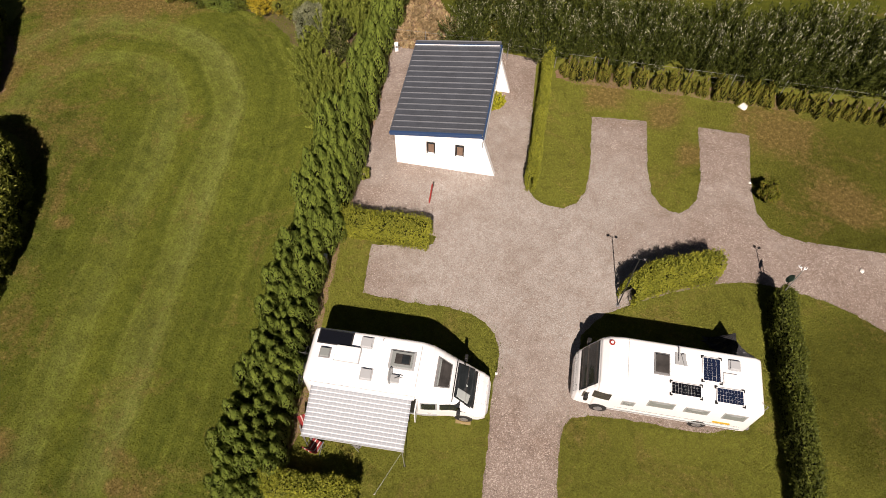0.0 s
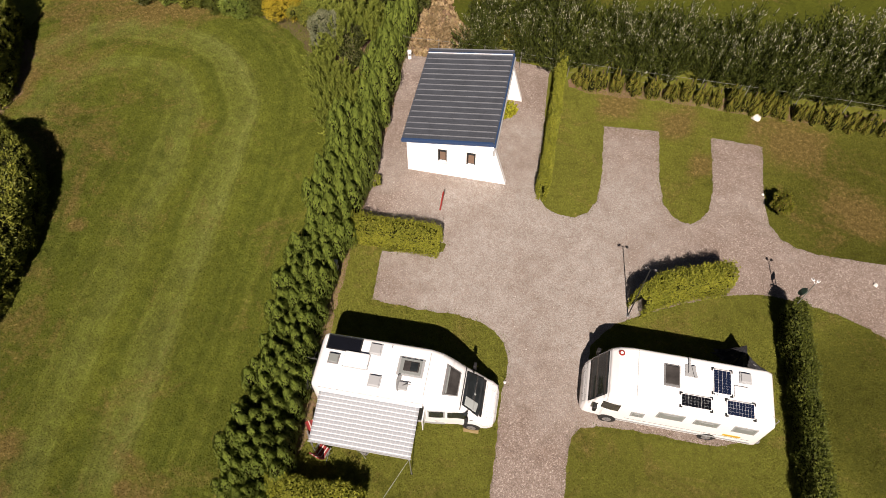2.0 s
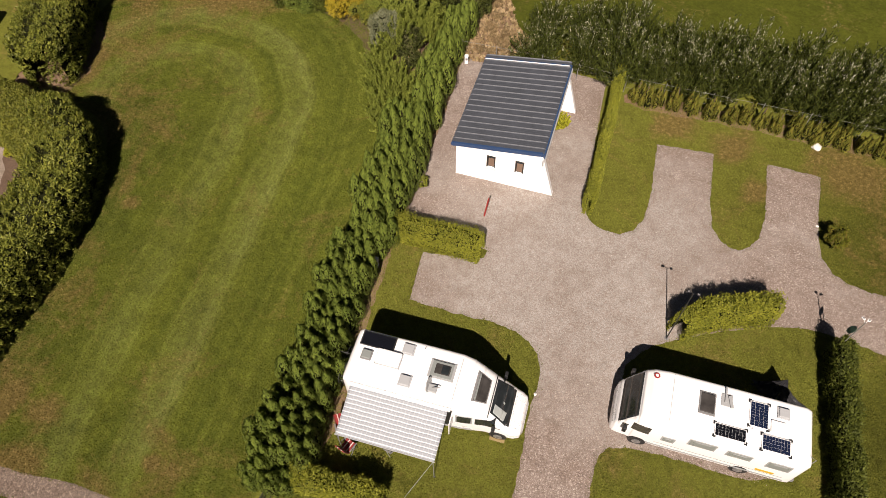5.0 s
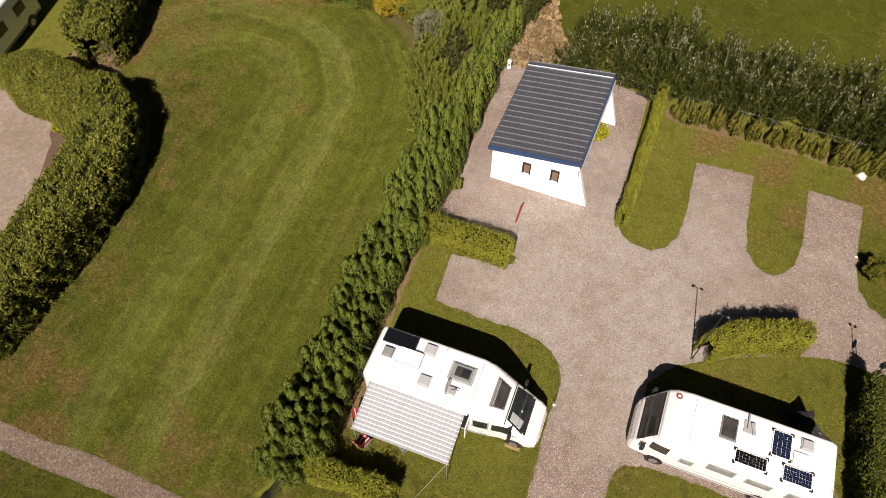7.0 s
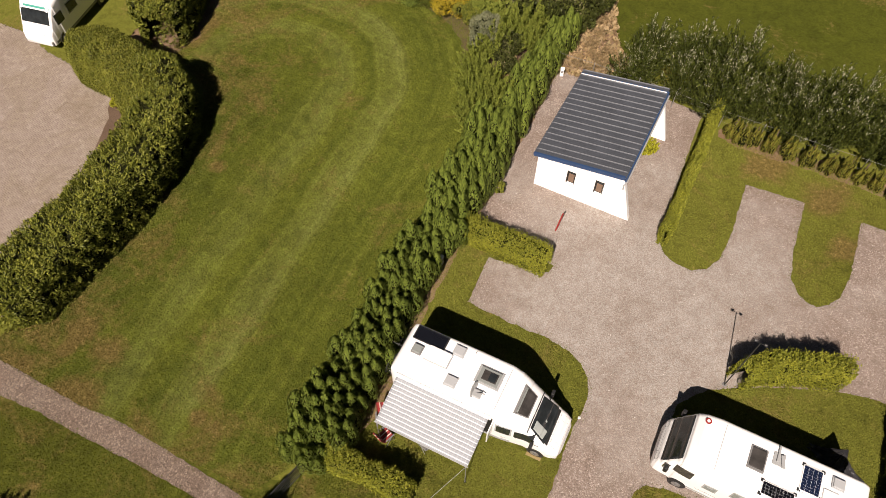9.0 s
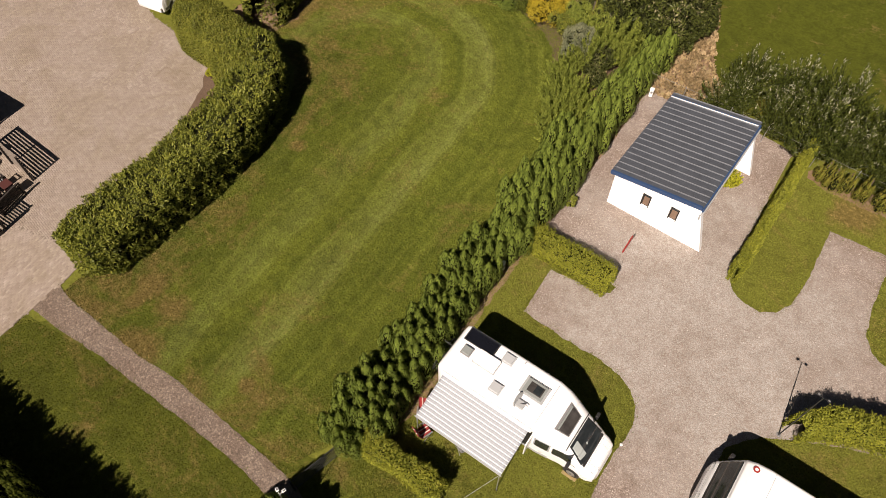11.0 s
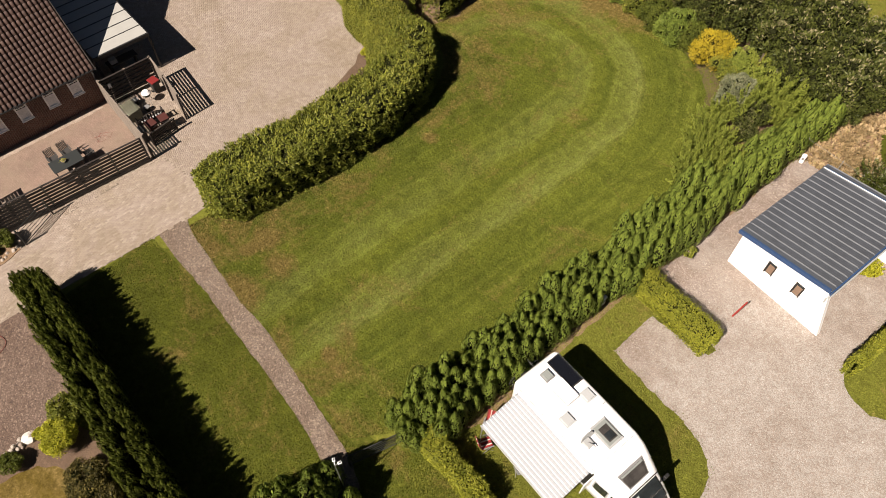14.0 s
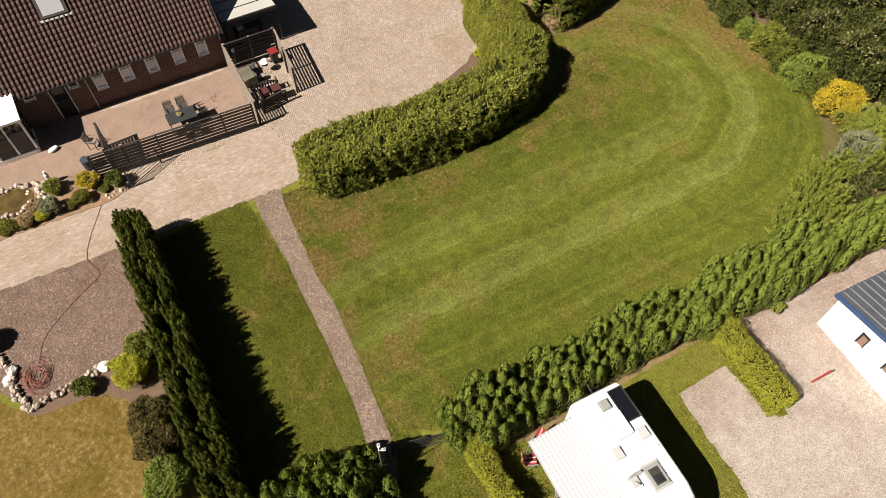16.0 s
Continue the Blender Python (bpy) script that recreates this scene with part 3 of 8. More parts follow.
def prism(points, z0, z1, bevel=0.0, bm=None, m=None):
    """A flat outline raised from z0 to z1."""
    tmp = bmesh.new()
    f = tmp.faces.new([tmp.verts.new((x, y, z0)) for x, y in points])
    up = bmesh.ops.extrude_face_region(tmp, geom=[f])
    bmesh.ops.translate(tmp, vec=(0, 0, z1 - z0), verts=[v for v in up["geom"] if isinstance(v, bmesh.types.BMVert)])
    if bevel:
        bmesh.ops.bevel(tmp, geom=tmp.edges[:], offset=bevel, segments=1, affect="EDGES")
    if m is not None:
        bmesh.ops.transform(tmp, matrix=m, verts=tmp.verts)
    if bm is None:
        return tmp
    me = bpy.data.meshes.new("tmp")
    tmp.to_mesh(me)
    tmp.free()
    bm.from_mesh(me)
    bpy.data.meshes.remove(me)
    return bm


def disc(radius, height, at=(0, 0, 0), segs=24, bevel=0.0, bm=None, rot=None, top=None):
    """A turned drum: at is the middle of its foot."""
    tmp = bmesh.new()
    bmesh.ops.create_cone(tmp, cap_ends=True, segments=segs, radius1=radius, radius2=radius if top is None else top, depth=height)
    bmesh.ops.translate(tmp, vec=(0, 0, height / 2), verts=tmp.verts)
    if bevel:
        bmesh.ops.bevel(tmp, geom=[e for e in tmp.edges if len(e.link_faces) == 2 and e.calc_face_angle(0) > 0.8], offset=bevel, segments=2, affect="EDGES")
    bmesh.ops.transform(tmp, matrix=Matrix.Translation(at) @ (rot if rot is not None else Matrix.Identity(4)), verts=tmp.verts)
    if bm is None:
        return tmp
    me = bpy.data.meshes.new("tmp")
    tmp.to_mesh(me)
    tmp.free()
    bm.from_mesh(me)
    bpy.data.meshes.remove(me)
    return bm


def rounded(points, times=2):
    """Corner cutting on a closed outline."""
    for _ in range(times):
        out = []
        for (ax, ay), (bx_, by_) in zip(points, points[1:] + points[:1]):
            out += [(ax * 0.75 + bx_ * 0.25, ay * 0.75 + by_ * 0.25), (ax * 0.25 + bx_ * 0.75, ay * 0.25 + by_ * 0.75)]
        points = out
    return points


def dense(points, step):
    out = []
    for (ax, ay), (bx_, by_) in zip(points, points[1:] + points[:1]):
        n = max(1, int(math.hypot(bx_ - ax, by_ - ay) / step))
        out += [(ax + (bx_ - ax) * k / n, ay + (by_ - ay) * k / n) for k in range(n)]
    return out


def ragged(points, amp, step=0.16, soft=1):
    """An outline with an uneven, worn edge."""
    pts = dense(rounded(points, soft), step)
    return [(x + amp * noise.noise((x * 2.1, y * 2.1, 3.3)) + 0.6 * amp * noise.noise((x * 6.3, y * 6.3, 8.1)),
             y + amp * noise.noise((x * 2.1, y * 2.1, 13.7)) + 0.6 * amp * noise.noise((x * 6.3, y * 6.3, 1.9))) for x, y in pts]


def sheet(name, points, z, material, label, category, depth=0.05):
    """A layer of ground with an edge of real depth."""
    bm = bmesh.new()
    top = [bm.verts.new((x, y, z)) for x, y in points]
    low = [bm.verts.new((x, y, z - depth)) for x, y in points]
    bm.faces.new(top)
    for i in range(len(points)):
        j = (i + 1) % len(points)
        bm.faces.new((top[i], low[i], low[j], top[j]))
    bmesh.ops.triangulate(bm, faces=[f for f in bm.faces if len(f.verts) > 4])
    return tagged(part(name, bm, material), label, category, kind="structure")


def inside(x, y, poly):
    """Which of the points lie inside an outline."""
    x, y = np.asarray(x), np.asarray(y)
    hit = np.zeros(x.shape, bool)
    for (ax, ay), (bx_, by_) in zip(poly, poly[1:] + poly[:1]):
        if ay != by_:
            hit ^= ((ay > y) != (by_ > y)) & (x < (bx_ - ax) * (y - ay) / (by_ - ay) + ax)
    return hit


# ---- plants ----
def lumps(p, scale, seed):
    """Smooth swellings over points."""
    rng = np.random.default_rng(seed)
    out = np.zeros(len(p))
    for k in range(6):
        d = rng.normal(size=3)
        d *= scale * (0.7 + 0.35 * k) / np.linalg.norm(d)
        out += np.sin(p @ d * 2 * np.pi + rng.uniform(0, 6.28)) / (1 + 0.3 * k)
    return out / 3.0


def unit(v):
    return v / np.maximum(1e-6, np.linalg.norm(v, axis=1))[:, None]


def leaves(p, n, size, rng, up=0.4, spread=0.6, width=0.45, fold=0.2, lie=0.75, wild=0.5):
    """Folded leaves at points p that grow along n: four corners and two faces each."""
    k = len(p)
    d = unit(n + np.array([0, 0, up]) + rng.normal(size=(k, 3)) * spread)
    face0 = n * lie + np.array([0, 0, 0.35 * lie]) + rng.normal(size=(k, 3)) * wild
    d = unit(d - 0.6 * lie * n * (d * n).sum(1)[:, None])
    side = unit(np.cross(d, face0))
    face = np.cross(d, side)
    ln = size * rng.uniform(0.65, 1.35, (k, 1))
    wd = ln * width
    mid = p + d * ln * 0.15 + face * wd * fold
    v = np.stack([p - d * ln * 0.35, mid + side * wd / 2, p + d * ln * 0.65, mid - side * wd / 2], 1).reshape(-1, 3)
    i = np.arange(k)[:, None] * 4
    f = np.concatenate([i + [0, 1, 2], i + [0, 2, 3]], 1).reshape(-1, 3)
    return v, f


def hedge_path(points, step=0.25):
    pts = [np.array(p, float) for p in points]
    out = []
    for k in range(len(pts) - 1):
        p0, p1, p2, p3 = pts[max(0, k - 1)], pts[k], pts[k + 1], pts[min(len(pts) - 1, k + 2)]
        n = max(2, int(np.linalg.norm(p2 - p1) / step))
        for t in np.arange(n) / n:
            out.append(0.5 * (2 * p1 + (p2 - p0) * t + (2 * p0 - 5 * p1 + 4 * p2 - p3) * t * t + (3 * p1 - p0 - 3 * p2 + p3) * t ** 3))
    return np.array(out + [pts[-1]])


def hedge(name, points, width, height, material, label, density=260, size=0.13, bulge=0.12, seed=1, up=0.4, category="hedge", rough_top=0.0, under=None, slim=0.45, tuft=0, square=False):
    """A hedge along a line: a dark core for the inner shade and a coat of leaves over swelling sides, round ends and
    top.
    """
    rng = np.random.default_rng(seed)
    line = hedge_path(points)
    seg = np.linalg.norm(np.diff(line, axis=0), axis=1)
    length = seg.sum()
    at = np.r_[0, np.cumsum(seg)]
    base = thing(name, Matrix.Translation((*line[0], 0)), label, category)
    w, h, r = width / 2, height, min(width * 0.3, height * 0.3)

    def surface(s, q, inset):
        """Points and outward normals at s along and q round the section (0 and 1: feet, 0.5: top)."""
        x, y = np.interp(s, at, line[:, 0]), np.interp(s, at, line[:, 1])
        x2, y2 = np.interp(s + 0.3, at, line[:, 0]), np.interp(s + 0.3, at, line[:, 1])
        x1, y1 = np.interp(s - 0.3, at, line[:, 0]), np.interp(s - 0.3, at, line[:, 1])
        t = np.stack([x2 - x1, y2 - y1], 1)
        t /= np.linalg.norm(t, axis=1)[:, None]
        side = np.stack([-t[:, 1], t[:, 0]], 1)
        a = (q - 0.5) * 2 * np.pi * 0.76
        cx, cz = np.sin(a), np.cos(a)
        e = 5.0
        rad = 1 / (np.abs(cx) ** e + np.abs(cz) ** e + 1e-6) ** (1 / e)
        ox, oz = cx * rad, cz * rad * np.where(cz < 0, 1.25, 1.0)
        ex = 7 if square else 2
        fade = np.minimum(1.0, np.maximum(0.02, 1 - np.maximum(0, np.maximum(w - s, s - (length - w)) / w) ** ex) ** (1 / ex))
        lat = ox * (w - inset) * fade
        z = np.maximum(0.03, h / 2 + oz * (h / 2 - inset) * (0.82 + 0.18 * fade))
        p = np.stack([x + side[:, 0] * lat, y + side[:, 1] * lat, z], 1)
        endy = np.where(s < w, -1.0, np.where(s > length - w, 1.0, 0.0)) * (1 - fade) * 1.5
        n = np.stack([side[:, 0] * ox + t[:, 0] * endy, side[:, 1] * ox + t[:, 1] * endy, oz], 1)
        return p, unit(n)

    # inside: near-black core that paints the shade between the leaves
    ns, nq = max(6, int(length / 0.3)), 16
    s, q = np.meshgrid(np.linspace(w * 0.4, length - w * 0.4, ns), np.linspace(0, 1, nq), indexing="ij")
    p, n = surface(s.ravel(), q.ravel(), 0.13)
    p = p + n * (lumps(p, 0.8, seed) * bulge)[:, None]
    p[:, 2] = np.maximum(p[:, 2], 0.0)
    idx = np.arange(ns * nq).reshape(ns, nq)
    f = np.stack([idx[:-1, :-1], idx[1:, :-1], idx[1:, 1:], idx[:-1, 1:]], -1).reshape(-1, 4)
    off = np.array([*line[0], 0])
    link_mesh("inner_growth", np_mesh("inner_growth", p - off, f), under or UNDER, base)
    # leaves
    area = length * (2 * h + width)
    k = int(area * density)
    at_s, at_q, deep = rng.uniform(0, length, k), rng.uniform(0, 1, k), rng.uniform(0, 0.14, k)
    if tuft:
        # leaves stand in rosettes, some deeper than others
        c = rng.integers(0, k // tuft, k)
        at_s, at_q, deep = [q[c] for q in (at_s, at_q, rng.uniform(-0.07, 0.2, k))]
        at_s = np.clip(at_s + rng.normal(size=k) * 0.075, 0, length)
        at_q = np.clip(at_q + rng.normal(size=k) * 0.075 / (2 * h + width), 0, 1)
        deep = deep + rng.uniform(-0.02, 0.05, k)
    p, n = surface(at_s, at_q * 0.999, deep)
    p = p + n * (lumps(p, 0.8, seed) * bulge + rng.normal(size=k) * 0.03)[:, None]
    p[:, 2] += (n[:, 2] > 0.6) * rough_top * np.abs(rng.normal(size=k)) * (lumps(p, 1.7, seed + 5) > 0)
    v, f = leaves(p - off, n, size, rng, up, 0.55, slim, 0.2, 0.9, 0.38)
    v[:, 2] = np.maximum(v[:, 2], 0.01)
    link_mesh("foliage", np_mesh("foliage", v, f), material, base)
    return base


def conifer_meshes(seed, h, r, count, size, column=0.55, plumes=7, even=0.68, thin=0.36, thick=0.58):
    """Dark core and sprays of an upright conifer: several feathery leaders side by side, with dark gaps between."""
    rng = np.random.default_rng(seed)
    ps, ns = [], []
    cores_v, cores_f, nv = [], [], 0
    for k in range(plumes):
        a0 = 2 * np.pi * k / max(1, plumes - 1) + rng.uniform(-0.3, 0.3)
        off = 0.0 if k == 0 else r * rng.uniform(0.4, 0.7)
        ox, oy = np.cos(a0) * off, np.sin(a0) * off
        hk = h * (0.97 if k == 0 else rng.uniform(even, 1.0))
        rk = r * rng.uniform(thin, thick)
        tip = rng.normal(size=2) * 0.05 * h * 0.4 + np.array([ox, oy]) * 0.12
        n = int(count / plumes * (1.15 if k == 0 else 1.0))
        z = rng.uniform(0, 1, n) ** 0.8
        a = rng.uniform(0, 2 * np.pi, n)
        prof = np.where(z < 0.2, 0.8 + z, 1 - np.maximum(0, (z - 0.2) / 0.8) ** (1.3 + column * 1.6) * 0.93)
        ax = np.stack([np.cos(a), np.sin(a), z * hk / rk * 0.5], 1)
        rad = rk * prof * (1 + 0.22 * lumps(ax, 0.5, seed + k) + 0.12 * lumps(ax, 1.3, seed + k + 3)) * rng.uniform(0.86, 1.05, n)
        ps.append(np.stack([ox + tip[0] * z + np.cos(a) * rad, oy + tip[1] * z + np.sin(a) * rad, z * hk], 1))
        ns.append(np.stack([np.cos(a), np.sin(a), 0.2 + z * 1.0], 1))
        zz, aa = [q.ravel() for q in np.meshgrid(np.linspace(0, 1, 8), np.linspace(0, 2 * np.pi, 10)[:-1], indexing="ij")]
        prof = np.where(zz < 0.2, 0.8 + zz, 1 - np.maximum(0, (zz - 0.2) / 0.8) ** (1.3 + column * 1.6) * 0.95)
        rr = rk * prof * 0.62
        cores_v.append(np.stack([ox + tip[0] * zz + np.cos(aa) * rr, oy + tip[1] * zz + np.sin(aa) * rr, zz * hk * 0.94], 1))
        idx = np.arange(72).reshape(8, 9) + nv
        cores_f.append(np.stack([idx[:-1], np.roll(idx[:-1], -1, 1), np.roll(idx[1:], -1, 1), idx[1:]], -1).reshape(-1, 4))
        nv += 72
    v, f = leaves(np.concatenate(ps), unit(np.concatenate(ns)), size, rng, 1.3, 0.24, 0.34, 0.1, 1.0, 0.14)
    v[:, 2] = np.maximum(v[:, 2], 0.01)
    return np_mesh("inner_growth", np.concatenate(cores_v), np.concatenate(cores_f)), np_mesh("crown", v, f)


def conifers(name, spots, variants, label, group, material, category="conifer", seed=5, vary=0.09):
    """One conifer a spot, from a few grown forms."""
    rng = random.Random(seed)
    forms = []
    for inner, crown in variants:
        forms.append((inner, crown))
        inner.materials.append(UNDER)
        crown.materials.append(material)
    trunk = bmesh.new()
    tube([(0, 0, 0), (0.01, 0, 0.6), (0, 0.01, 1.3)], 0.06, 7, trunk, 0.6)
    tme = bpy.data.meshes.new("trunk")
    trunk.to_mesh(tme)
    trunk.free()
    tme.materials.append(BARK)
    for x, y, s in spots:
        inner, crown = rng.choice(forms)
        w = s * rng.uniform(1 - vary, 1 + vary)
        m = pose(x, y, 0, rng.uniform(-3, 3), rng.uniform(-3, 3), rng.uniform(0, 360)) @ Matrix.Diagonal((w, w, s * rng.uniform(1 - vary, 1 + vary), 1))
        t = thing(name, m, label, category, group)
        for nm, me in (("trunk", tme), ("inner_growth", inner), ("crown", crown)):
            ob = new(nm, me)
            ob.parent = t
            if nm == "inner_growth":
                tagged(ob, kind="stuff")


def bush_meshes(seed, rx, ry, h, clumps, per, size, up=0.3, spread=0.7, width=0.45, lift=0.12, clump=0.42, low=-0.2, wild=0.5):
    """Limbs, dark cores and leaves of a shrub: a crown of uneven clumps with gaps."""
    rng = np.random.default_rng(seed)
    a, u = rng.uniform(0, 2 * np.pi, clumps), rng.uniform(low, 1, clumps)
    c = np.stack([np.cos(a) * np.sqrt(1 - np.clip(u, 0, 1) ** 2) * rx * 0.72, np.sin(a) * np.sqrt(1 - np.clip(u, 0, 1) ** 2) * ry * 0.72,
                  h * (0.5 + lift) + u * h * (0.5 - lift) * 0.72], 1) * rng.uniform(0.82, 1.1, (clumps, 1))
    rad = clump * min(rx, ry, h * 0.6) * rng.uniform(0.7, 1.35, clumps)
    ps, ns = [], []
    for ci, ri in zip(c, rad):
        d = unit(rng.normal(size=(per, 3)))
        out = unit(ci[None] - np.array([0, 0, h * 0.4]))
        d = unit(d + out * 0.6)
        ps.append(ci + d * ri * rng.uniform(0.72, 1.08, (per, 1)))
        ns.append(d)
    p, n = np.concatenate(ps), np.concatenate(ns)
    v, f = leaves(p, n, size, rng, up, spread, width, wild=wild)
    v[:, 2] = np.maximum(v[:, 2], 0.02)
    crown = np_mesh("crown", v, f)
    bm = bmesh.new()
    for ci in c[:: max(1, clumps // 9)]:
        tube([(rng.normal() * 0.05, rng.normal() * 0.05, 0), ci * [0.4, 0.4, 0.5], ci * 0.95], 0.05 * max(0.5, h / 3), 6, bm, 0.35)
    # filler balls in the near-black colour put shade behind the clumps
    for ci, ri in zip(c, rad):
        tmp = bmesh.new()
        bmesh.ops.create_icosphere(tmp, subdivisions=1, radius=ri * 0.55)
        bmesh.ops.translate(tmp, vec=ci, verts=tmp.verts)
        me = bpy.data.meshes.new("tmp")
        tmp.to_mesh(me)
        tmp.free()
        bm.from_mesh(me)
        bpy.data.meshes.remove(me)
    limbs = bpy.data.meshes.new("trunk")
    bm.to_mesh(limbs)
    bm.free()
    return limbs, crown


def willow_meshes(seed, r, h, shoots, per, size=0.2, reach_out=0.3, every=3):
    """Stems and leaves of a bushy willow: many upright shoots that fan out from the foot, leafy all along, with gaps between."""
    rng = np.random.default_rng(seed)
    bm = bmesh.new()
    ps, ns = [], []
    for k in range(shoots):
        a = rng.uniform(0, 2 * np.pi)
        out = r * np.sqrt(rng.uniform(0.02, 1.0))
        top = h * rng.uniform(0.66, 1.1) * (1 - 0.55 * (out / r) ** 2.0)
        lean = np.array([np.cos(a), np.sin(a), 0.0])
        sway = rng.normal(size=3) * [0.14, 0.14, 0.0]
        u = rng.uniform(0.03, 1.0, per) ** 0.8
        p = lean * (out * (0.25 + 0.75 * u ** 0.8))[:, None] + sway * u[:, None] ** 2 + np.stack([0 * u, 0 * u, top * u], 1)
        b = rng.uniform(0, 2 * np.pi, per)
        reach = rng.uniform(0.03, reach_out, per) * (1.15 - 0.8 * u)
        side = np.stack([np.cos(b), np.sin(b), 0.35 + 0 * b], 1)
        ps.append(p + side * reach[:, None])
        ns.append(side + lean * 0.3)
        if k % every == 0:
            tube([tuple(lean * 0.1), tuple(lean * out * 0.55 + [0, 0, top * 0.4]), tuple(lean * out * 0.95 + sway + [0, 0, top * 0.92])], 0.028, 5, bm, 0.3)
    v, f = leaves(np.concatenate(ps), unit(np.concatenate(ns)), size, rng, 1.1, 0.5, 0.3, 0.15, 0.7, 0.5)
    v[:, 2] = np.maximum(v[:, 2], 0.02)
    limbs = bpy.data.meshes.new("trunk")
    bm.to_mesh(limbs)
    bm.free()
    return limbs, np_mesh("crown", v, f)


def bush(name, x, y, meshes, material, label, category="shrub", group="", scale=1.0, turn=0.0, wide=1.0):
    limbs, crown = meshes
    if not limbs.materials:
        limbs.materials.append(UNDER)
    t = thing(name, pose(x, y, 0, 0, 0, turn) @ Matrix.Diagonal((scale * wide, scale * wide, scale, 1)), label, category, group)
    ob = new("trunk", limbs)
    ob.parent = t
    if crown.materials and crown.materials[0] != material:
        crown = crown.copy()
        crown.materials.clear()
    if not crown.materials:
        crown.materials.append(material)
    ob = new("crown", crown)
    ob.parent = t
    return t

# ---- ground ----
def ground():
    bm = bmesh.new()
    xs = [-1500, -300, -120, -60, -30, -10, 0, 10, 20, 40, 80, 200, 600, 1500]
    rows = [[bm.verts.new((x, y, 0)) for x in xs] for y in xs]
    for a, b in zip(rows, rows[1:]):
        for k in range(len(xs) - 1):
            bm.faces.new((a[k], a[k + 1], b[k + 1], b[k]))
    tagged(part("ground", bm, TURF), "mown green grass with dry brown patches", "grass", kind="structure")


ground()
LAWN_EDGE = [(-23.5, 6.0), (-20.5, 5.6), (-17.6, 5.1), (-9.4, 4.4), (-8.3, 5.8), (-8.6, 7.5), (-7.9, 12), (-6.9, 20), (-7.0, 26), (-7.5, 30.5),
             (-8.2, 33.4), (-9.9, 34.8), (-11.8, 35.2), (-17, 36.0), (-25.5, 37), (-26.5, 31), (-25.5, 26), (-22, 24), (-20.5, 20), (-21.2, 12), (-22.2, 9), (-23.3, 7.4)]
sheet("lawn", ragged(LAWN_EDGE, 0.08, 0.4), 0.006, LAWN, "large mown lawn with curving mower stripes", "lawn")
VERGE_EDGE = [(-24.3, 5.2), (-24.4, -0.3), (-24.6, -4), (-9, -5), (1.3, -5), (1.6, 5), (-6.4, 6.4), (-9.4, 4.6), (-17, 5.3)]
sheet("verge", ragged(VERGE_EDGE, 0.05, 0.4), 0.004, VERGE, "deep green mown strip beside the garden path", "grass")
DRIVE = [(1.2, -6), (1.59, 6.13), (1.98, 8.42), (2.1, 10.37), (2.6, 12.3), (2.25, 13.6), (0.96, 14.45), (-1.64, 14.8), (-3.75, 15.24), (-3.7, 15.3), (-3.48, 17.8),
         (-3.46, 17.95), (-0.5, 17.75), (-0.3, 18.6), (-4.9, 19.6), (-4.72, 20.7), (-4.3, 22.89), (-3.22, 30.88), (-2.95, 32.1), (5.5, 31.0), (5.2, 30.0),
         (4.6, 24.56), (4.15, 21.54), (4.84, 20.41), (6.38, 20.09), (7.49, 21.58), (8.05, 26.3), (8.1, 26.35), (11.0, 26.06), (11.04, 26.0), (10.45, 21.45),
         (11.06, 20.15), (12.01, 19.92), (13.08, 21.13), (13.78, 25.6), (13.82, 25.66), (16.42, 25.17), (16.46, 25.1), (15.74, 21.7), (15.71, 19.43), (17.0, 18.45),
         (19.63, 18.0), (24, 17.3), (40, 14), (40, 4), (26, 9.6), (20.02, 13.5), (18.62, 14.62), (16.77, 15.48), (14.8, 16.05), (12.93, 16.0), (10.44, 15.39),
         (8.24, 14.63), (7.15, 14.18), (5.96, 12.8), (6.6, 12.0), (12.8, 10.7), (12.4, 8.55), (6.5, 9.6), (5.15, 9.35), (4.81, 7.99), (4.6, 6.16), (4.2, -6)]
sheet("gravel_drive", ragged(DRIVE, 0.055, 0.1), 0.014, GRAVEL, "pinkish grey gravel drive with three parking bays", "gravel")
PATH = [(-24.7, 4.85), (-24.5, 6.9), (-23.7, 6.4), (-22.9, 6.1), (-21.3, 5.9), (-19.6, 5.6), (-17.8, 5.3), (-16.3, 5.3), (-14.7, 5), (-13.1, 4.7), (-11.5, 4.4), (-9.8, 4.1), (-8, 3.6), (-6.9, 2.6), (-6, 0.5), (-7.2, 0.2), (-8.1, 2), (-9, 2.8), (-10.4, 3.2), (-11.7, 3.5), (-13.1, 3.7), (-14.5, 3.9), (-16.2, 4.1), (-17.9, 4.3), (-20.1, 4.6), (-22.5, 4.7), (-24.1, 5)]
sheet("garden_path", ragged(PATH, 0.05, 0.1), 0.018, PATH_GRAVEL, "narrow straight gravel path across the lawn", "path")
FIELD_EDGE = [(-3.0, 80), (-2.4, 44), (-1.1, 39.5), (-0.7, 37), (-0.2, 35), (0.8, 34), (8, 34.5), (16, 33.6), (30, 31), (120, 20), (120, 120), (-2, 120)]
sheet("crop_field", ragged(FIELD_EDGE, 0.3, 0.8), 0.02, FIELD, "flat bright green crop field beyond the trees", "field")
BARE = [(-3.1, 31.6), (1.0, 31.3), (0.9, 33.6), (-0.1, 35), (-0.6, 37), (-1.0, 39.4), (-2.2, 43), (-3.2, 43), (-3.0, 37), (-3.1, 34)]
sheet("bare_strip", ragged(BARE, 0.25, 0.3), 0.026, SOIL, "strip of dry bare soil at the field edge", "soil")
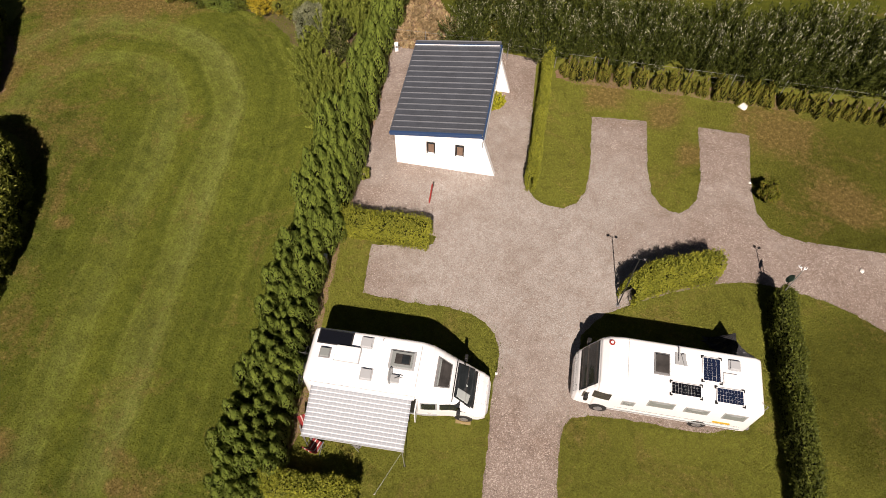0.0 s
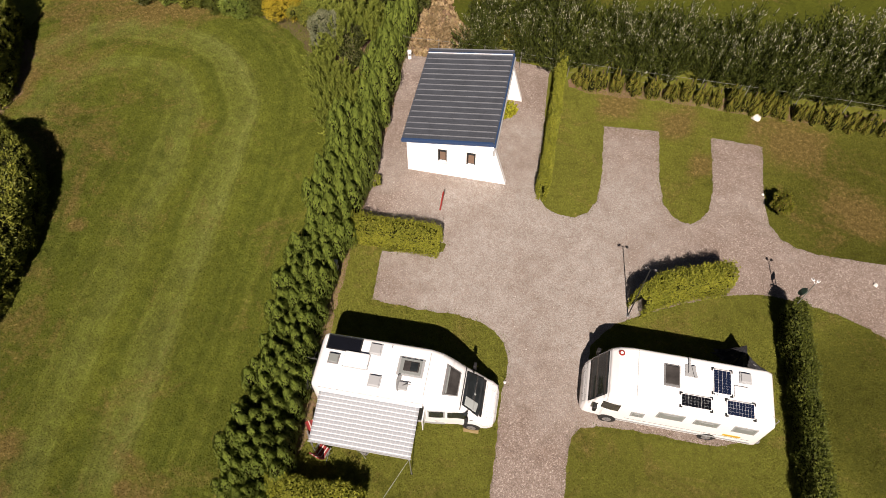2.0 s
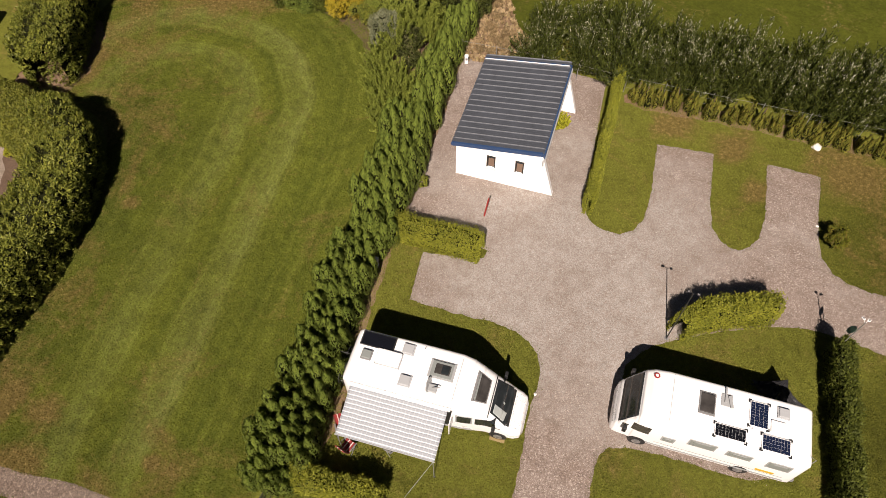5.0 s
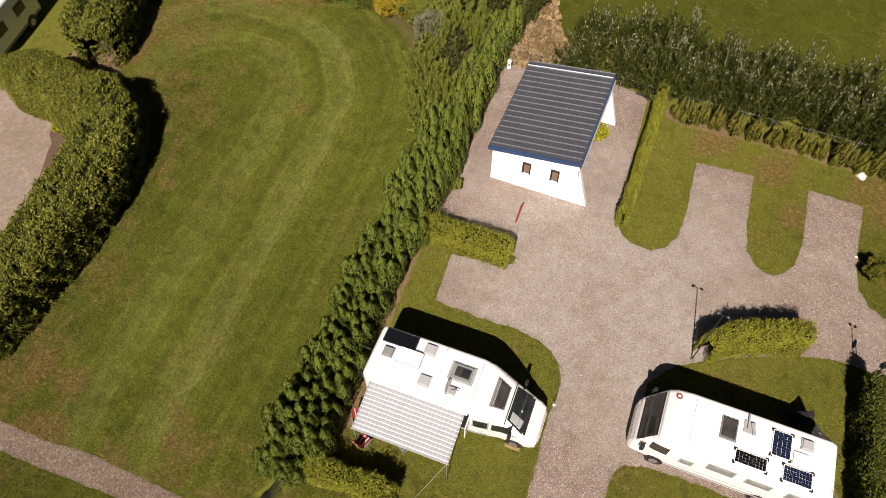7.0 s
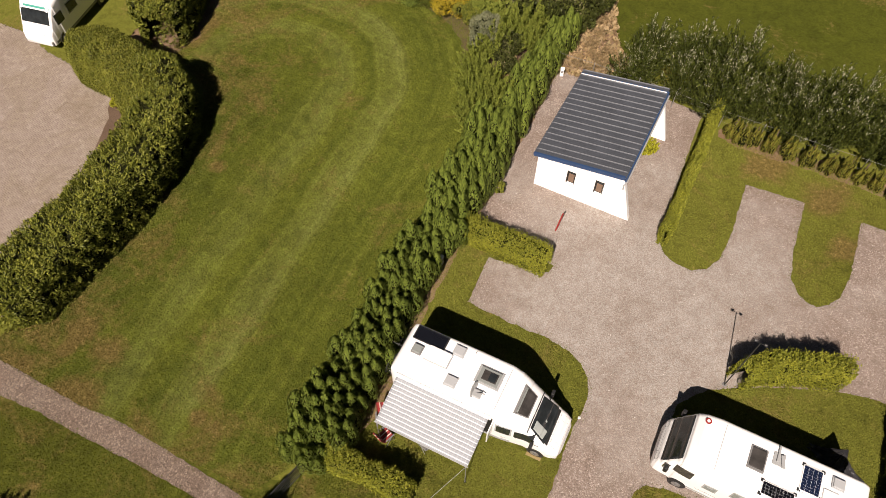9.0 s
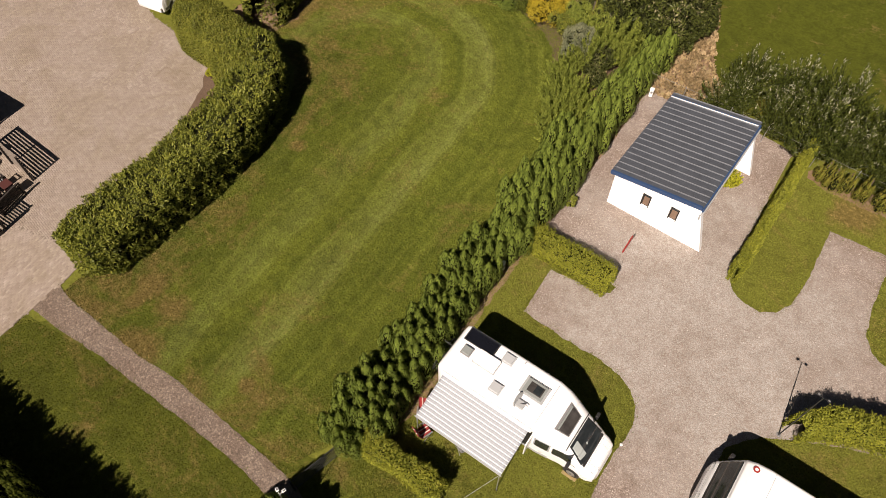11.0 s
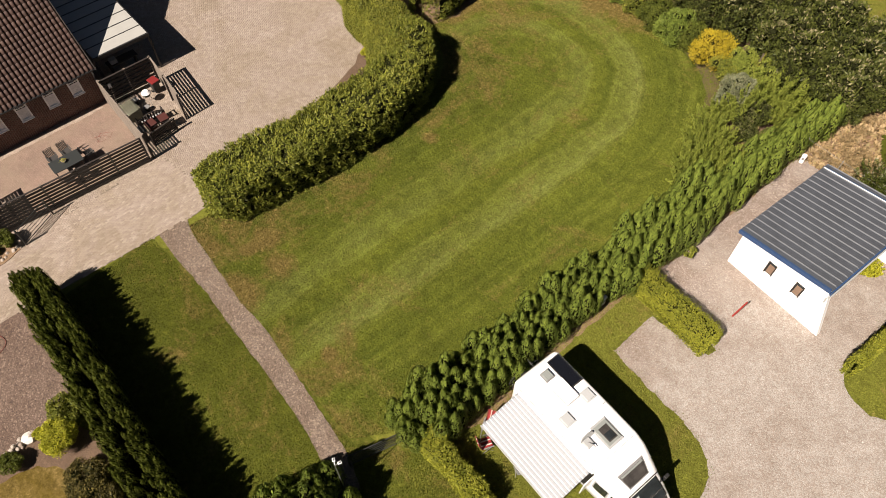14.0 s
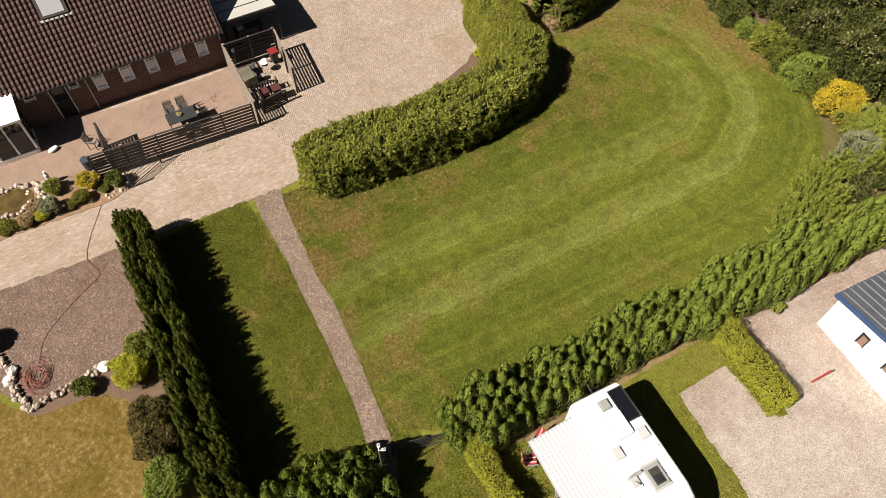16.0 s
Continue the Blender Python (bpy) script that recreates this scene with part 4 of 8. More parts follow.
NORTH_BED = [(6.2, 29.0), (11.5, 28.3), (16.8, 27.25), (25, 26.0), (34, 24.3), (34, 25.4), (24, 27.2), (15, 28.7), (6.5, 30.2)]
sheet("hedge_bed", ragged(NORTH_BED, 0.14, 0.2), 0.012, SOIL, "bare brown soil under the young hedge", "soil")
EAST_BED = [(-8.6, 30), (-9.6, 33.2), (-12, 34.8), (-17, 35.9), (-25, 37.2), (-25, 41), (-3, 40), (-2.4, 33), (-4.4, 28), (-6.2, 26.5)]
sheet("shrub_bed", ragged(EAST_BED, 0.2, 0.25), 0.013, BED_SOIL, "brown earth bed planted with shrubs", "soil")
HEDGE_BED = [(-8.4, 6.3), (-5.9, 7.2), (-5.5, 13.4), (-4.95, 18.2), (-4.2, 22.6), (-3.1, 31), (-4.4, 31), (-6.4, 22), (-7.4, 12)]
sheet("conifer_bed", ragged(HEDGE_BED, 0.15, 0.2), 0.017, SOIL, "narrow strip of dry earth at the foot of the conifers", "soil")
WORN = [(-29.2, 24.6), (-25.4, 24.9), (-24.6, 28.5), (-25.2, 32), (-27.5, 33)]
sheet("worn_ground", ragged(WORN, 0.3, 0.3), 0.02, SOIL, "reddish bare earth beside the laurel hedge", "soil")
CORNER = [(-24.4, 13.5), (-25.15, 16.6), (-25.85, 18.8), (-26.05, 20.0), (-26.6, 21.0), (-27.25, 22.3), (-31, 23.55), (-31, 25), (-24, 23.5), (-23, 20), (-23, 14)]
sheet("corner_bed", ragged(CORNER, 0.1, 0.2), 0.03, BED_SOIL, "bare earth at the foot of the hedges", "soil")
PAVED = [(-26.7, -14), (-25.91, -7.41), (-25.04, -1.92), (-24.15, 4.4), (-23.8, 7.0), (-24.3, 12), (-25.05, 16.54), (-25.75, 18.8), (-25.95, 20.0), (-26.5, 21.0), (-27.15, 22.2), (-28.8, 22.65), (-30.8, 23.35), (-32.7, 23.85),
         (-34.97, 24.9), (-60, 28), (-60, -14)]
sheet("paving_bed", dense(PAVED, 0.5), 0.012, PAVER_JOINT, "sandy joints between the block paving", "paving")
CHIP_EDGE = [(-26.75, -14), (-26.0, -7.41), (-25.15, -1.92), (-24.4, -0.2), (-19.8, -2.6), (-18.9, -4.5), (-18.9, -7.9), (-20.5, -8.8), (-24, -10), (-24.5, -14)]
sheet("brown_gravel", ragged(CHIP_EDGE, 0.05, 0.2, 0), 0.016, CHIPS, "coarse brown gravel yard beside the driveway", "gravel")
DRY = [(-18.9, -8.1), (-18.3, -5.9), (-17.6, -4.5), (-16, -3.6), (-10, -3.6), (-6, -8), (-10, -16), (-24.5, -16), (-24, -10.5), (-20.5, -9.2)]
EDGE_BED = [(-19.3, -8.3), (-18.7, -8.1), (-18.35, -6.6), (-18.1, -5.4), (-17.2, -4.4), (-15.2, -3.9), (-15.2, -3.0), (-17, -2.5), (-19.3, -3.6)]
sheet("edging_bed", ragged(EDGE_BED, 0.1, 0.2), 0.022, BED_SOIL, "narrow bed of brown earth behind the stone edging", "soil")
sheet("front_lawn", ragged(DRY, 0.12, 0.3), 0.014, DRYGRASS, "dry yellowing front lawn", "lawn")

# ---- hedges and trees ----
V_THUJA = [conifer_meshes(20 + k, 2.5, 0.84, 5600, 0.155, 1.0, 6, 0.66, 0.4, 0.56) for k in range(6)]
V_DARK = [conifer_meshes(40 + k, 2.65, 0.34, 1500, 0.15, 5.0, 6, 0.97) for k in range(5)]
V_YOUNG = [conifer_meshes(60 + k, 1.4, 0.43, 1900, 0.11, 0.1, 5, 0.5) for k in range(5)]


def along(points, step, seed, jitter=0.12, lo=0.9, hi=1.12):
    rng = random.Random(seed)
    line = hedge_path(points, step)
    return [(x + rng.uniform(-jitter, jitter), y + rng.uniform(-jitter, jitter), rng.uniform(lo, hi)) for x, y in line]


right_row = along([(-6.9, 7.3), (-6.45, 13.4), (-5.8, 18.3), (-4.95, 22.5), (-4.45, 27), (-4.15, 30.5), (-3.8, 32.4), (-3.4, 34.0)], 0.84, 1)
left_row = along([(-8.15, 7.0), (-7.5, 12.0), (-6.75, 18), (-6.1, 22.0), (-5.9, 25.5)], 0.88, 2)
conifers("thuja", right_row + left_row + [(-8.35, 6.3, 0.85), (-7.5, 6.3, 0.9)], V_THUJA,
         "bushy green conifer in a tall double hedge row", "conifers of the long hedge", THUJA)
west_rows = along([(-24.3, -0.4), (-17.9, -1.2), (-9.6, -2.25)], 0.44, 3, 0.05, 0.97, 1.03) + along([(-24.38, -1.22), (-18.0, -2.02), (-9.8, -3.05)], 0.44, 4, 0.05, 0.97, 1.03)
west_rows += [(-24.5, -0.8, 1.0), (-24.75, -0.55, 0.95), (-24.75, -1.1, 0.95), (-9.5, -2.6, 1.0)]
conifers("cypress", west_rows, V_DARK, "dark green conifer in a clipped double row", "conifers beside the driveway", THUJA_DARK, vary=0.03)
gate_group = [(-9.1, -1.3, 1.2), (-8.95, -0.4, 1.22), (-8.8, 0.55, 1.25), (-8.6, 1.45, 1.27), (-8.3, 2.2, 1.25), (-7.55, 2.0, 1.25), (-7.9, 1.0, 1.25), (-8.1, -0.1, 1.22), (-8.3, -1.2, 1.2), (-7.15, 1.2, 1.2), (-7.3, 0.2, 1.2)]
conifers("thuja", gate_group, V_THUJA, "bushy dark conifer beside the garden gate", "conifers by the gate", THUJA_DARK, seed=8)
conifers("young_conifer", along([(6.9, 29.5), (12.8, 28.5), (18.7, 27.2), (25, 25.9), (32, 24.4)], 0.84, 6, 0.08, 0.9, 1.2), V_YOUNG,
         "small young hedge conifer in bare soil", "young hedge plants", YOUNG, seed=9)
hedge("hedge", [(-5.0, 18.85), (-2.8, 18.5), (-0.6, 18.1)], 1.2, 1.25, GOLD, "clipped golden green hedge beside a parking bay", 900, 0.1, 0.1, 11, rough_top=0.16, square=True)
hedge("hedge", [(8.35, 14.9), (9.2, 15.5), (10.6, 15.95), (12.75, 16.35)], 1.0, 1.75, GOLD, "curved golden green hedge at the drive junction", 900, 0.105, 0.11, 12, rough_top=0.16, square=True)
hedge("hedge", [(13.5, 1.5), (14.0, 5.5), (14.6, 10), (15.15, 15.0)], 0.85, 1.85, THUJA_DARK, "leggy dark green hedge behind the camper", 520, 0.11, 0.13, 13, rough_top=0.12)
hedge("hedge", [(4.35, 21.1), (5.2, 26), (5.95, 30.6)], 0.55, 1.5, GOLD, "thin upright clipped hedge beside the hut yard", 900, 0.1, 0.08, 14, rough_top=0.16, square=True)
hedge("hedge", [(-7.0, 6.5), (-5.0, 6.3), (-3.2, 6.05)], 0.95, 1.3, GOLD, "low golden green hedge by the awning", 800, 0.105, 0.12, 15, rough_top=0.18, square=True)
hedge("laurel_hedge", [(-23.35, 7.5), (-22.6, 10.5), (-22.0, 14), (-21.75, 17.5), (-22.15, 20.3), (-23.2, 21.9), (-24.9, 23.0)], 2.95, 2.75, LAUREL,
      "broad curving laurel hedge round the paved yard", 560, 0.165, 0.18, 16, rough_top=0.06, slim=0.36, tuft=12)
hedge("clipped_hedge", [(-23.3, 19.8), (-23.9, 21.2), (-25.0, 22.3), (-26.8, 23.0), (-29.6, 23.5)], 2.9, 2.72, PRIVET,
      "flat topped clipped hedge of small pale leaves", 900, 0.115, 0.1, 18, rough_top=0.05, slim=0.42)
hedge("laurel_hedge", [(-26.2, 25.9), (-26.8, 29), (-28.0, 34)], 3.1, 3.0, LAUREL, "second dark laurel hedge at the lawn edge", 420, 0.17, 0.2, 17, slim=0.36, tuft=12)
W_BUSH = [willow_meshes(70 + k, 2.0, 3.9, 105, 76, 0.165, 0.24) for k in range(5)]
rng = random.Random(31)
for row, x0, dx, off in ((0, 1.6, 2.1, 0.75), (1, 1.8, 2.35, 2.9)):
    for k in range(15):
        x = x0 + k * dx + rng.uniform(-0.4, 0.4)
        if x > 27.5:
            continue
        y = np.interp(x, [1.5, 6.3, 16, 24, 34], [31.2, 30.5, 28.9, 27.7, 26.0]) + off + rng.uniform(-0.25, 0.35)
        bush("willow_tree", x, y, rng.choice(W_BUSH), WILLOW, "bushy silvery green willow at the field edge", "tree", "willows", rng.uniform(0.78, 1.16), rng.uniform(0, 360))
D_TREE = [bush_meshes(80 + k, 1.85, 1.75, 3.5, 100, 64, 0.19, 0.35, 0.4, 0.45, -0.02, 0.25, -0.6, 0.3) for k in range(4)]
for x, y, s in [(-6.3, 36.2, 1.0), (-3.9, 37.6, 1.1), (-3.9, 36.0, 1.0), (-8.0, 37.9, 0.95), (-3.4, 40, 1.1), (-6, 40, 1.1), (-10.6, 38.0, 0.9), (-12.6, 37.9, 0.85),
                (-14.9, 38.2, 0.85), (-17.2, 38.6, 0.8), (-9.3, 40.6, 1.0), (-12, 40.8, 1.0), (-14.8, 41, 1.0), (-17.6, 41.2, 1.0), (-19.6, 38.7, 0.8), (-22, 39.2, 0.85), (-20.5, 41.6, 1.0), (-8, 43, 1.1), (-11.5, 43.8, 1.1), (-15, 44.2, 1.1), (-24.3, 39.6, 0.85), (-26.5, 39.8, 0.9), (-3.0, 36.9, 0.9), (-2.8, 35.7, 0.55), (-2.5, 38.0, 0.8)]:
    bush("dark_tree", x, y, rng.choice(D_TREE), DARKLEAF, "dense dark green garden tree", "tree", "dark trees", s, rng.uniform(0, 360))
S_BUSH = [bush_meshes(85 + k, 1.15, 1.1, 1.7, 46, 160, 0.15, 0.4, 0.6, 0.42, -0.04, 0.4, -0.7) for k in range(3)]
for x, y, mt, s, lb in [(-12.2, 35.9, THUJA_DARK, 0.85, "bright green shrub beside the yellow one"), (-13.6, 35.9, THUJA, 1.0, "broad bright green shrub at the lawn edge"), (-15.2, 36.2, THUJA_DARK, 0.95, "broad bright green shrub at the lawn edge"),
                        (-16.7, 36.6, LAUREL, 0.9, "dense green shrub at the lawn edge"), (-18.3, 36.6, THUJA, 0.62, "low bright green shrub at the lawn edge"), (-19.8, 37.0, DARKLEAF, 0.9, "dark green shrub at the lawn edge"),
                        (-21.4, 37.4, DARKLEAF, 0.9, "dark green shrub at the lawn edge"), (-23.2, 37.8, LAUREL, 0.9, "dense green shrub at the lawn edge"), (-25, 38.2, DARKLEAF, 0.95, "dark green shrub at the lawn edge"),
                        (-9.0, 35.6, FEATHER, 0.9, "feathery green shrub behind the silver one"), (-7.4, 35.3, FEATHER, 0.95, "feathery green shrub behind the silver one")]:
    bush("border_shrub", x, y - 0.45, rng.choice(S_BUSH), mt, lb, "shrub", "border shrubs", s, rng.uniform(0, 360))
YB = bush_meshes(90, 1.15, 1.1, 1.8, 64, 220, 0.11, 0.4, 0.6, 0.45, -0.04, 0.42, -0.2)
bush("yellow_shrub", -10.7, 34.9, YB, YELLOW, "bright golden yellow shrub at the lawn edge")
bush("green_shrub", -9.4, 34.0, bush_meshes(91, 0.9, 0.8, 1.3, 24, 220, 0.12), LAUREL, "low dark green shrub beside the yellow one")
bush("silver_shrub", -7.9, 32.6, bush_meshes(92, 0.75, 0.95, 2.0, 34, 230, 0.12, 0.6, 0.5, 0.35, -0.04, 0.38, -0.7), SILVER, "silvery grey shrub in the border", scale=1.15)
F_BUSH = [willow_meshes(200 + k, 1.2, 2.1, 46, 130, 0.15, 0.17, 99) for k in range(4)]
for x, y, sc in [(-7.9, 30.6, 0.9), (-7.6, 29.3, 0.95), (-7.4, 28.0, 0.95), (-7.1, 26.8, 0.9), (-6.3, 27.6, 1.0), (-6.5, 29.0, 0.9), (-5.7, 26.5, 0.95), (-6.5, 25.7, 0.95), (-5.5, 28.1, 0.85),
                 (-6.9, 32.0, 1.2), (-7.2, 33.3, 1.1), (-5.9, 33.6, 1.2), (-6.0, 34.8, 1.1), (-4.9, 34.4, 1.0), (-5.0, 33.0, 1.0), (-8.3, 33.9, 0.7)]:
    bush("feathery_conifer", x, y, rng.choice(F_BUSH), FEATHER, "loose feathery green conifer with sweeping fronds", "conifer", "border conifers", sc, rng.uniform(0, 360))
conifers("upright_conifer", [(-8.0, 35.1, 1.55), (-7.1, 34.9, 1.3)], V_YOUNG, "narrow upright green conifer behind the silver shrub", "upright conifers", FEATHER, seed=14)
# added dark trees stand in for the shaded gap between the conifers
for x, y, sc in ((-6.5, 31.5, 0.4), (-6.2, 32.2, 0.45), (-6.0, 30.6, 0.35)):
    bush("dark_tree", x, y, rng.choice(D_TREE), DARKLEAF, "small dark tree added for a shaded gap", "tree", "dark trees", sc, rng.uniform(0, 360))
bush("lime_shrub", 2.75, 27.0, willow_meshes(101, 0.62, 0.95, 40, 50, 0.17, 0.2, 99), LIME, "lime green leafy shrub by the hut")
bush("round_shrub", 16.2, 20.75, bush_meshes(102, 0.5, 0.7, 1.15, 18, 180, 0.12), OLIVE, "dark round shrub at a bay corner")
bush("small_shrub", -4.0, 21.9, bush_meshes(103, 0.3, 0.3, 0.6, 8, 90, 0.1), LAUREL, "small green shrub beside the hedge")

# ---- white service hut ----
def raked_wall(parent, y, t):
    """An end wall whose yard edge leans outwards, with its openings cut through."""
    bm = bmesh.new()
    top = lambda x: 2.36 + x * 0.146
    out = [(0, 0), (5.15, 0), (4.3, top(4.3)), (0, top(0))]
    holes = [(1.6, 1.02, 2.05, 1.98), (3.06, 1.08, 3.51, 2.06)] if y == 0 else []
    xs = sorted({0.0, 4.3, *[v for h in holes for v in (h[0], h[2])]})
    cells = []
    for a, b in zip(xs, xs[1:]):
        hs = [h for h in holes if h[0] <= a and b <= h[2]]
        if hs:
            h = hs[0]
            cells += [[(a, 0), (b, 0), (b, h[1]), (a, h[1])], [(a, h[3]), (b, h[3]), (b, top(b)), (a, top(a))]]
        else:
            cells.append([(a, 0), (b, 0), (b, top(b)), (a, top(a))])
    cells.append([(4.3, 0), (5.15, 0), (4.3, top(4.3))])
    for c in cells:
        f = [bm.verts.new((x, y, z)) for x, z in c]
        g = [bm.verts.new((x, y + t, z)) for x, z in c]
        bm.faces.new(f)
        bm.faces.new(g[::-1])
        for i in range(len(c)):
            j = (i + 1) % len(c)
            bm.faces.new((f[i], g[i], g[j], f[j]))
    bmesh.ops.remove_doubles(bm, verts=bm.verts[:], dist=0.002)
    part("wall", bm, WHITE_WALL, parent)
    return holes


def hut():
    t = thing("service_hut", pose(-2.47, 23.03, 0.0, 0, 0, -9.9), "white rendered hut with grey ribbed metal roof and blue trim", "hut")
    holes = raked_wall(t, 0.0, 0.25)
    raked_wall(t, 6.0, 0.22)
    part("side_wall", box((0.22, 5.6, 2.38), (0.11, 3.05, 0.0)), WHITE_WALL, t)
    part("yard_wall", box((0.2, 5.6, 2.85), (3.5, 3.05, 0.0)), WHITE_WALL, t)
    part("floor_slab", box((3.5, 5.55, 0.06), (1.8, 3.05, 0.0), 0.01), PALE_PLASTIC, t, "pale concrete plinth")
    door = part("door", box((0.05, 0.9, 2.0), (3.62, 2.0, 0.06), 0.01), BLUE_TRIM, t, "blue panelled door")
    part("handle", box((0.05, 0.12, 0.03), (3.67, 2.35, 1.05), 0.01), STEEL, door)
    for x0, z0, x1, z1 in holes:
        w = part("window", box((x1 - x0, 0.05, z1 - z0), ((x0 + x1) / 2, 0.17, z0), 0.0), GLASS, t)
        for a in (x0 + 0.02, x1 - 0.02):
            part("jamb", box((0.07, 0.06, z1 - z0), (a, 0.1, z0), 0.004), DARK_WOOD, w)
        part("blind", box((x1 - x0 - 0.16, 0.02, (z1 - z0) * 0.6), ((x0 + x1) / 2, 0.12, z0 + 0.08), 0.004), plain("brown_blind", (0.2, 0.13, 0.09), 0.8), w, "brown slatted blind")
        part("sill", box((x1 - x0 + 0.08, 0.16, 0.04), ((x0 + x1) / 2, 0.02, z0 - 0.045), 0.008), WHITE_STONE, w)
    # roof: steel sheets with ribs down the slope
    tilt = math.atan(0.146)
    bm = bmesh.new()
    prof, y, ribs = [], -0.08, []
    while y < 6.2:
        prof += [(y, 0), (y + 0.1, 0), (y + 0.11, 0.003), (y + 0.122, 0.003), (y + 0.132, 0), (y + 0.21, 0), (y + 0.22, 0.003), (y + 0.232, 0.003), (y + 0.242, 0), (y + 0.31, 0), (y + 0.328, 0.026), (y + 0.362, 0.026), (y + 0.38, 0)]
        ribs.append(y + 0.345)
        y += 0.392
    rows = [[bm.verts.new((x, py, 2.44 + x * 0.146 + pz)) for py, pz in prof] for x in (-0.24, 1.5, 3.0, 4.4)]
    for r0, r1 in zip(rows, rows[1:]):
        for k in range(len(prof) - 1):
            bm.faces.new((r0[k], r1[k], r1[k + 1], r0[k + 1]))
    part("roof_sheet", bm, ROOF_STEEL, t, "slate grey ribbed steel sheet")
    # added pale strips paint the sunlit crest of each rib
    for yy in ribs:
        part("rib_highlight", box((4.52, 0.035, 0.01), (2.12, yy, 0.027), 0.003), LIT_RIB_STEEL, t, m=Matrix.Translation((0, 0, 2.44)) @ Matrix.Rotation(-tilt, 4, "Y"))
    part("roof_board", box((4.5, 6.2, 0.07), (2.13, 3.05, 0), 0.0, Matrix.Translation((0, 0, 0))), GREY_WOOD, t, m=Matrix.Translation((0, 0, 2.36)) @ Matrix.Rotation(-tilt, 4, "Y"))
    for yy in (-0.13, 6.24):
        part("barge_board", box((4.66, 0.06, 0.19), (2.12, yy, 0), 0.01), BLUE_TRIM, t, "blue barge board", m=Matrix.Translation((0, 0, 2.3)) @ Matrix.Rotation(-tilt, 4, "Y"))
        part("verge_cap", box((4.6, 0.12 if yy < 0 else 0.045, 0.025), (2.12, yy + (0.02 if yy < 0 else -0.08), 0.19), 0.008), BLUE_TRIM if yy < 0 else WHITE_UPVC, t, m=Matrix.Translation((0, 0, 2.3)) @ Matrix.Rotation(-tilt, 4, "Y"))
    part("fascia", box((0.07, 6.45, 0.26), (4.44, 3.05, 2.88), 0.01), BLUE_TRIM, t, "blue fascia board")
    part("fascia", box((0.06, 6.2, 0.14), (-0.06, 3.05, 2.24), 0.01), BLUE_TRIM, t)
    part("gutter", tube([(4.51, -0.15, 2.9), (4.51, 6.25, 2.9)], 0.035, 8), PALE_PLASTIC, t, "pale grey gutter")
    part("downpipe", tube([(4.51, 0.05, 2.9), (4.45, 0.0, 2.75), (4.4, -0.06, 2.5), (4.42, -0.06, 2.2)], 0.035, 8), PALE_PLASTIC, t)
    part("wall_lamp", box((0.1, 0.12, 0.1), (4.36, -0.06, 2.6), 0.02), WHITE_UPVC, t)
    part("vent_pipe", tube([(3.75, 4.9, 2.3), (3.78, 4.9, 2.75)], 0.04, 8), GREY_PLASTIC, t)
    return t


hut()

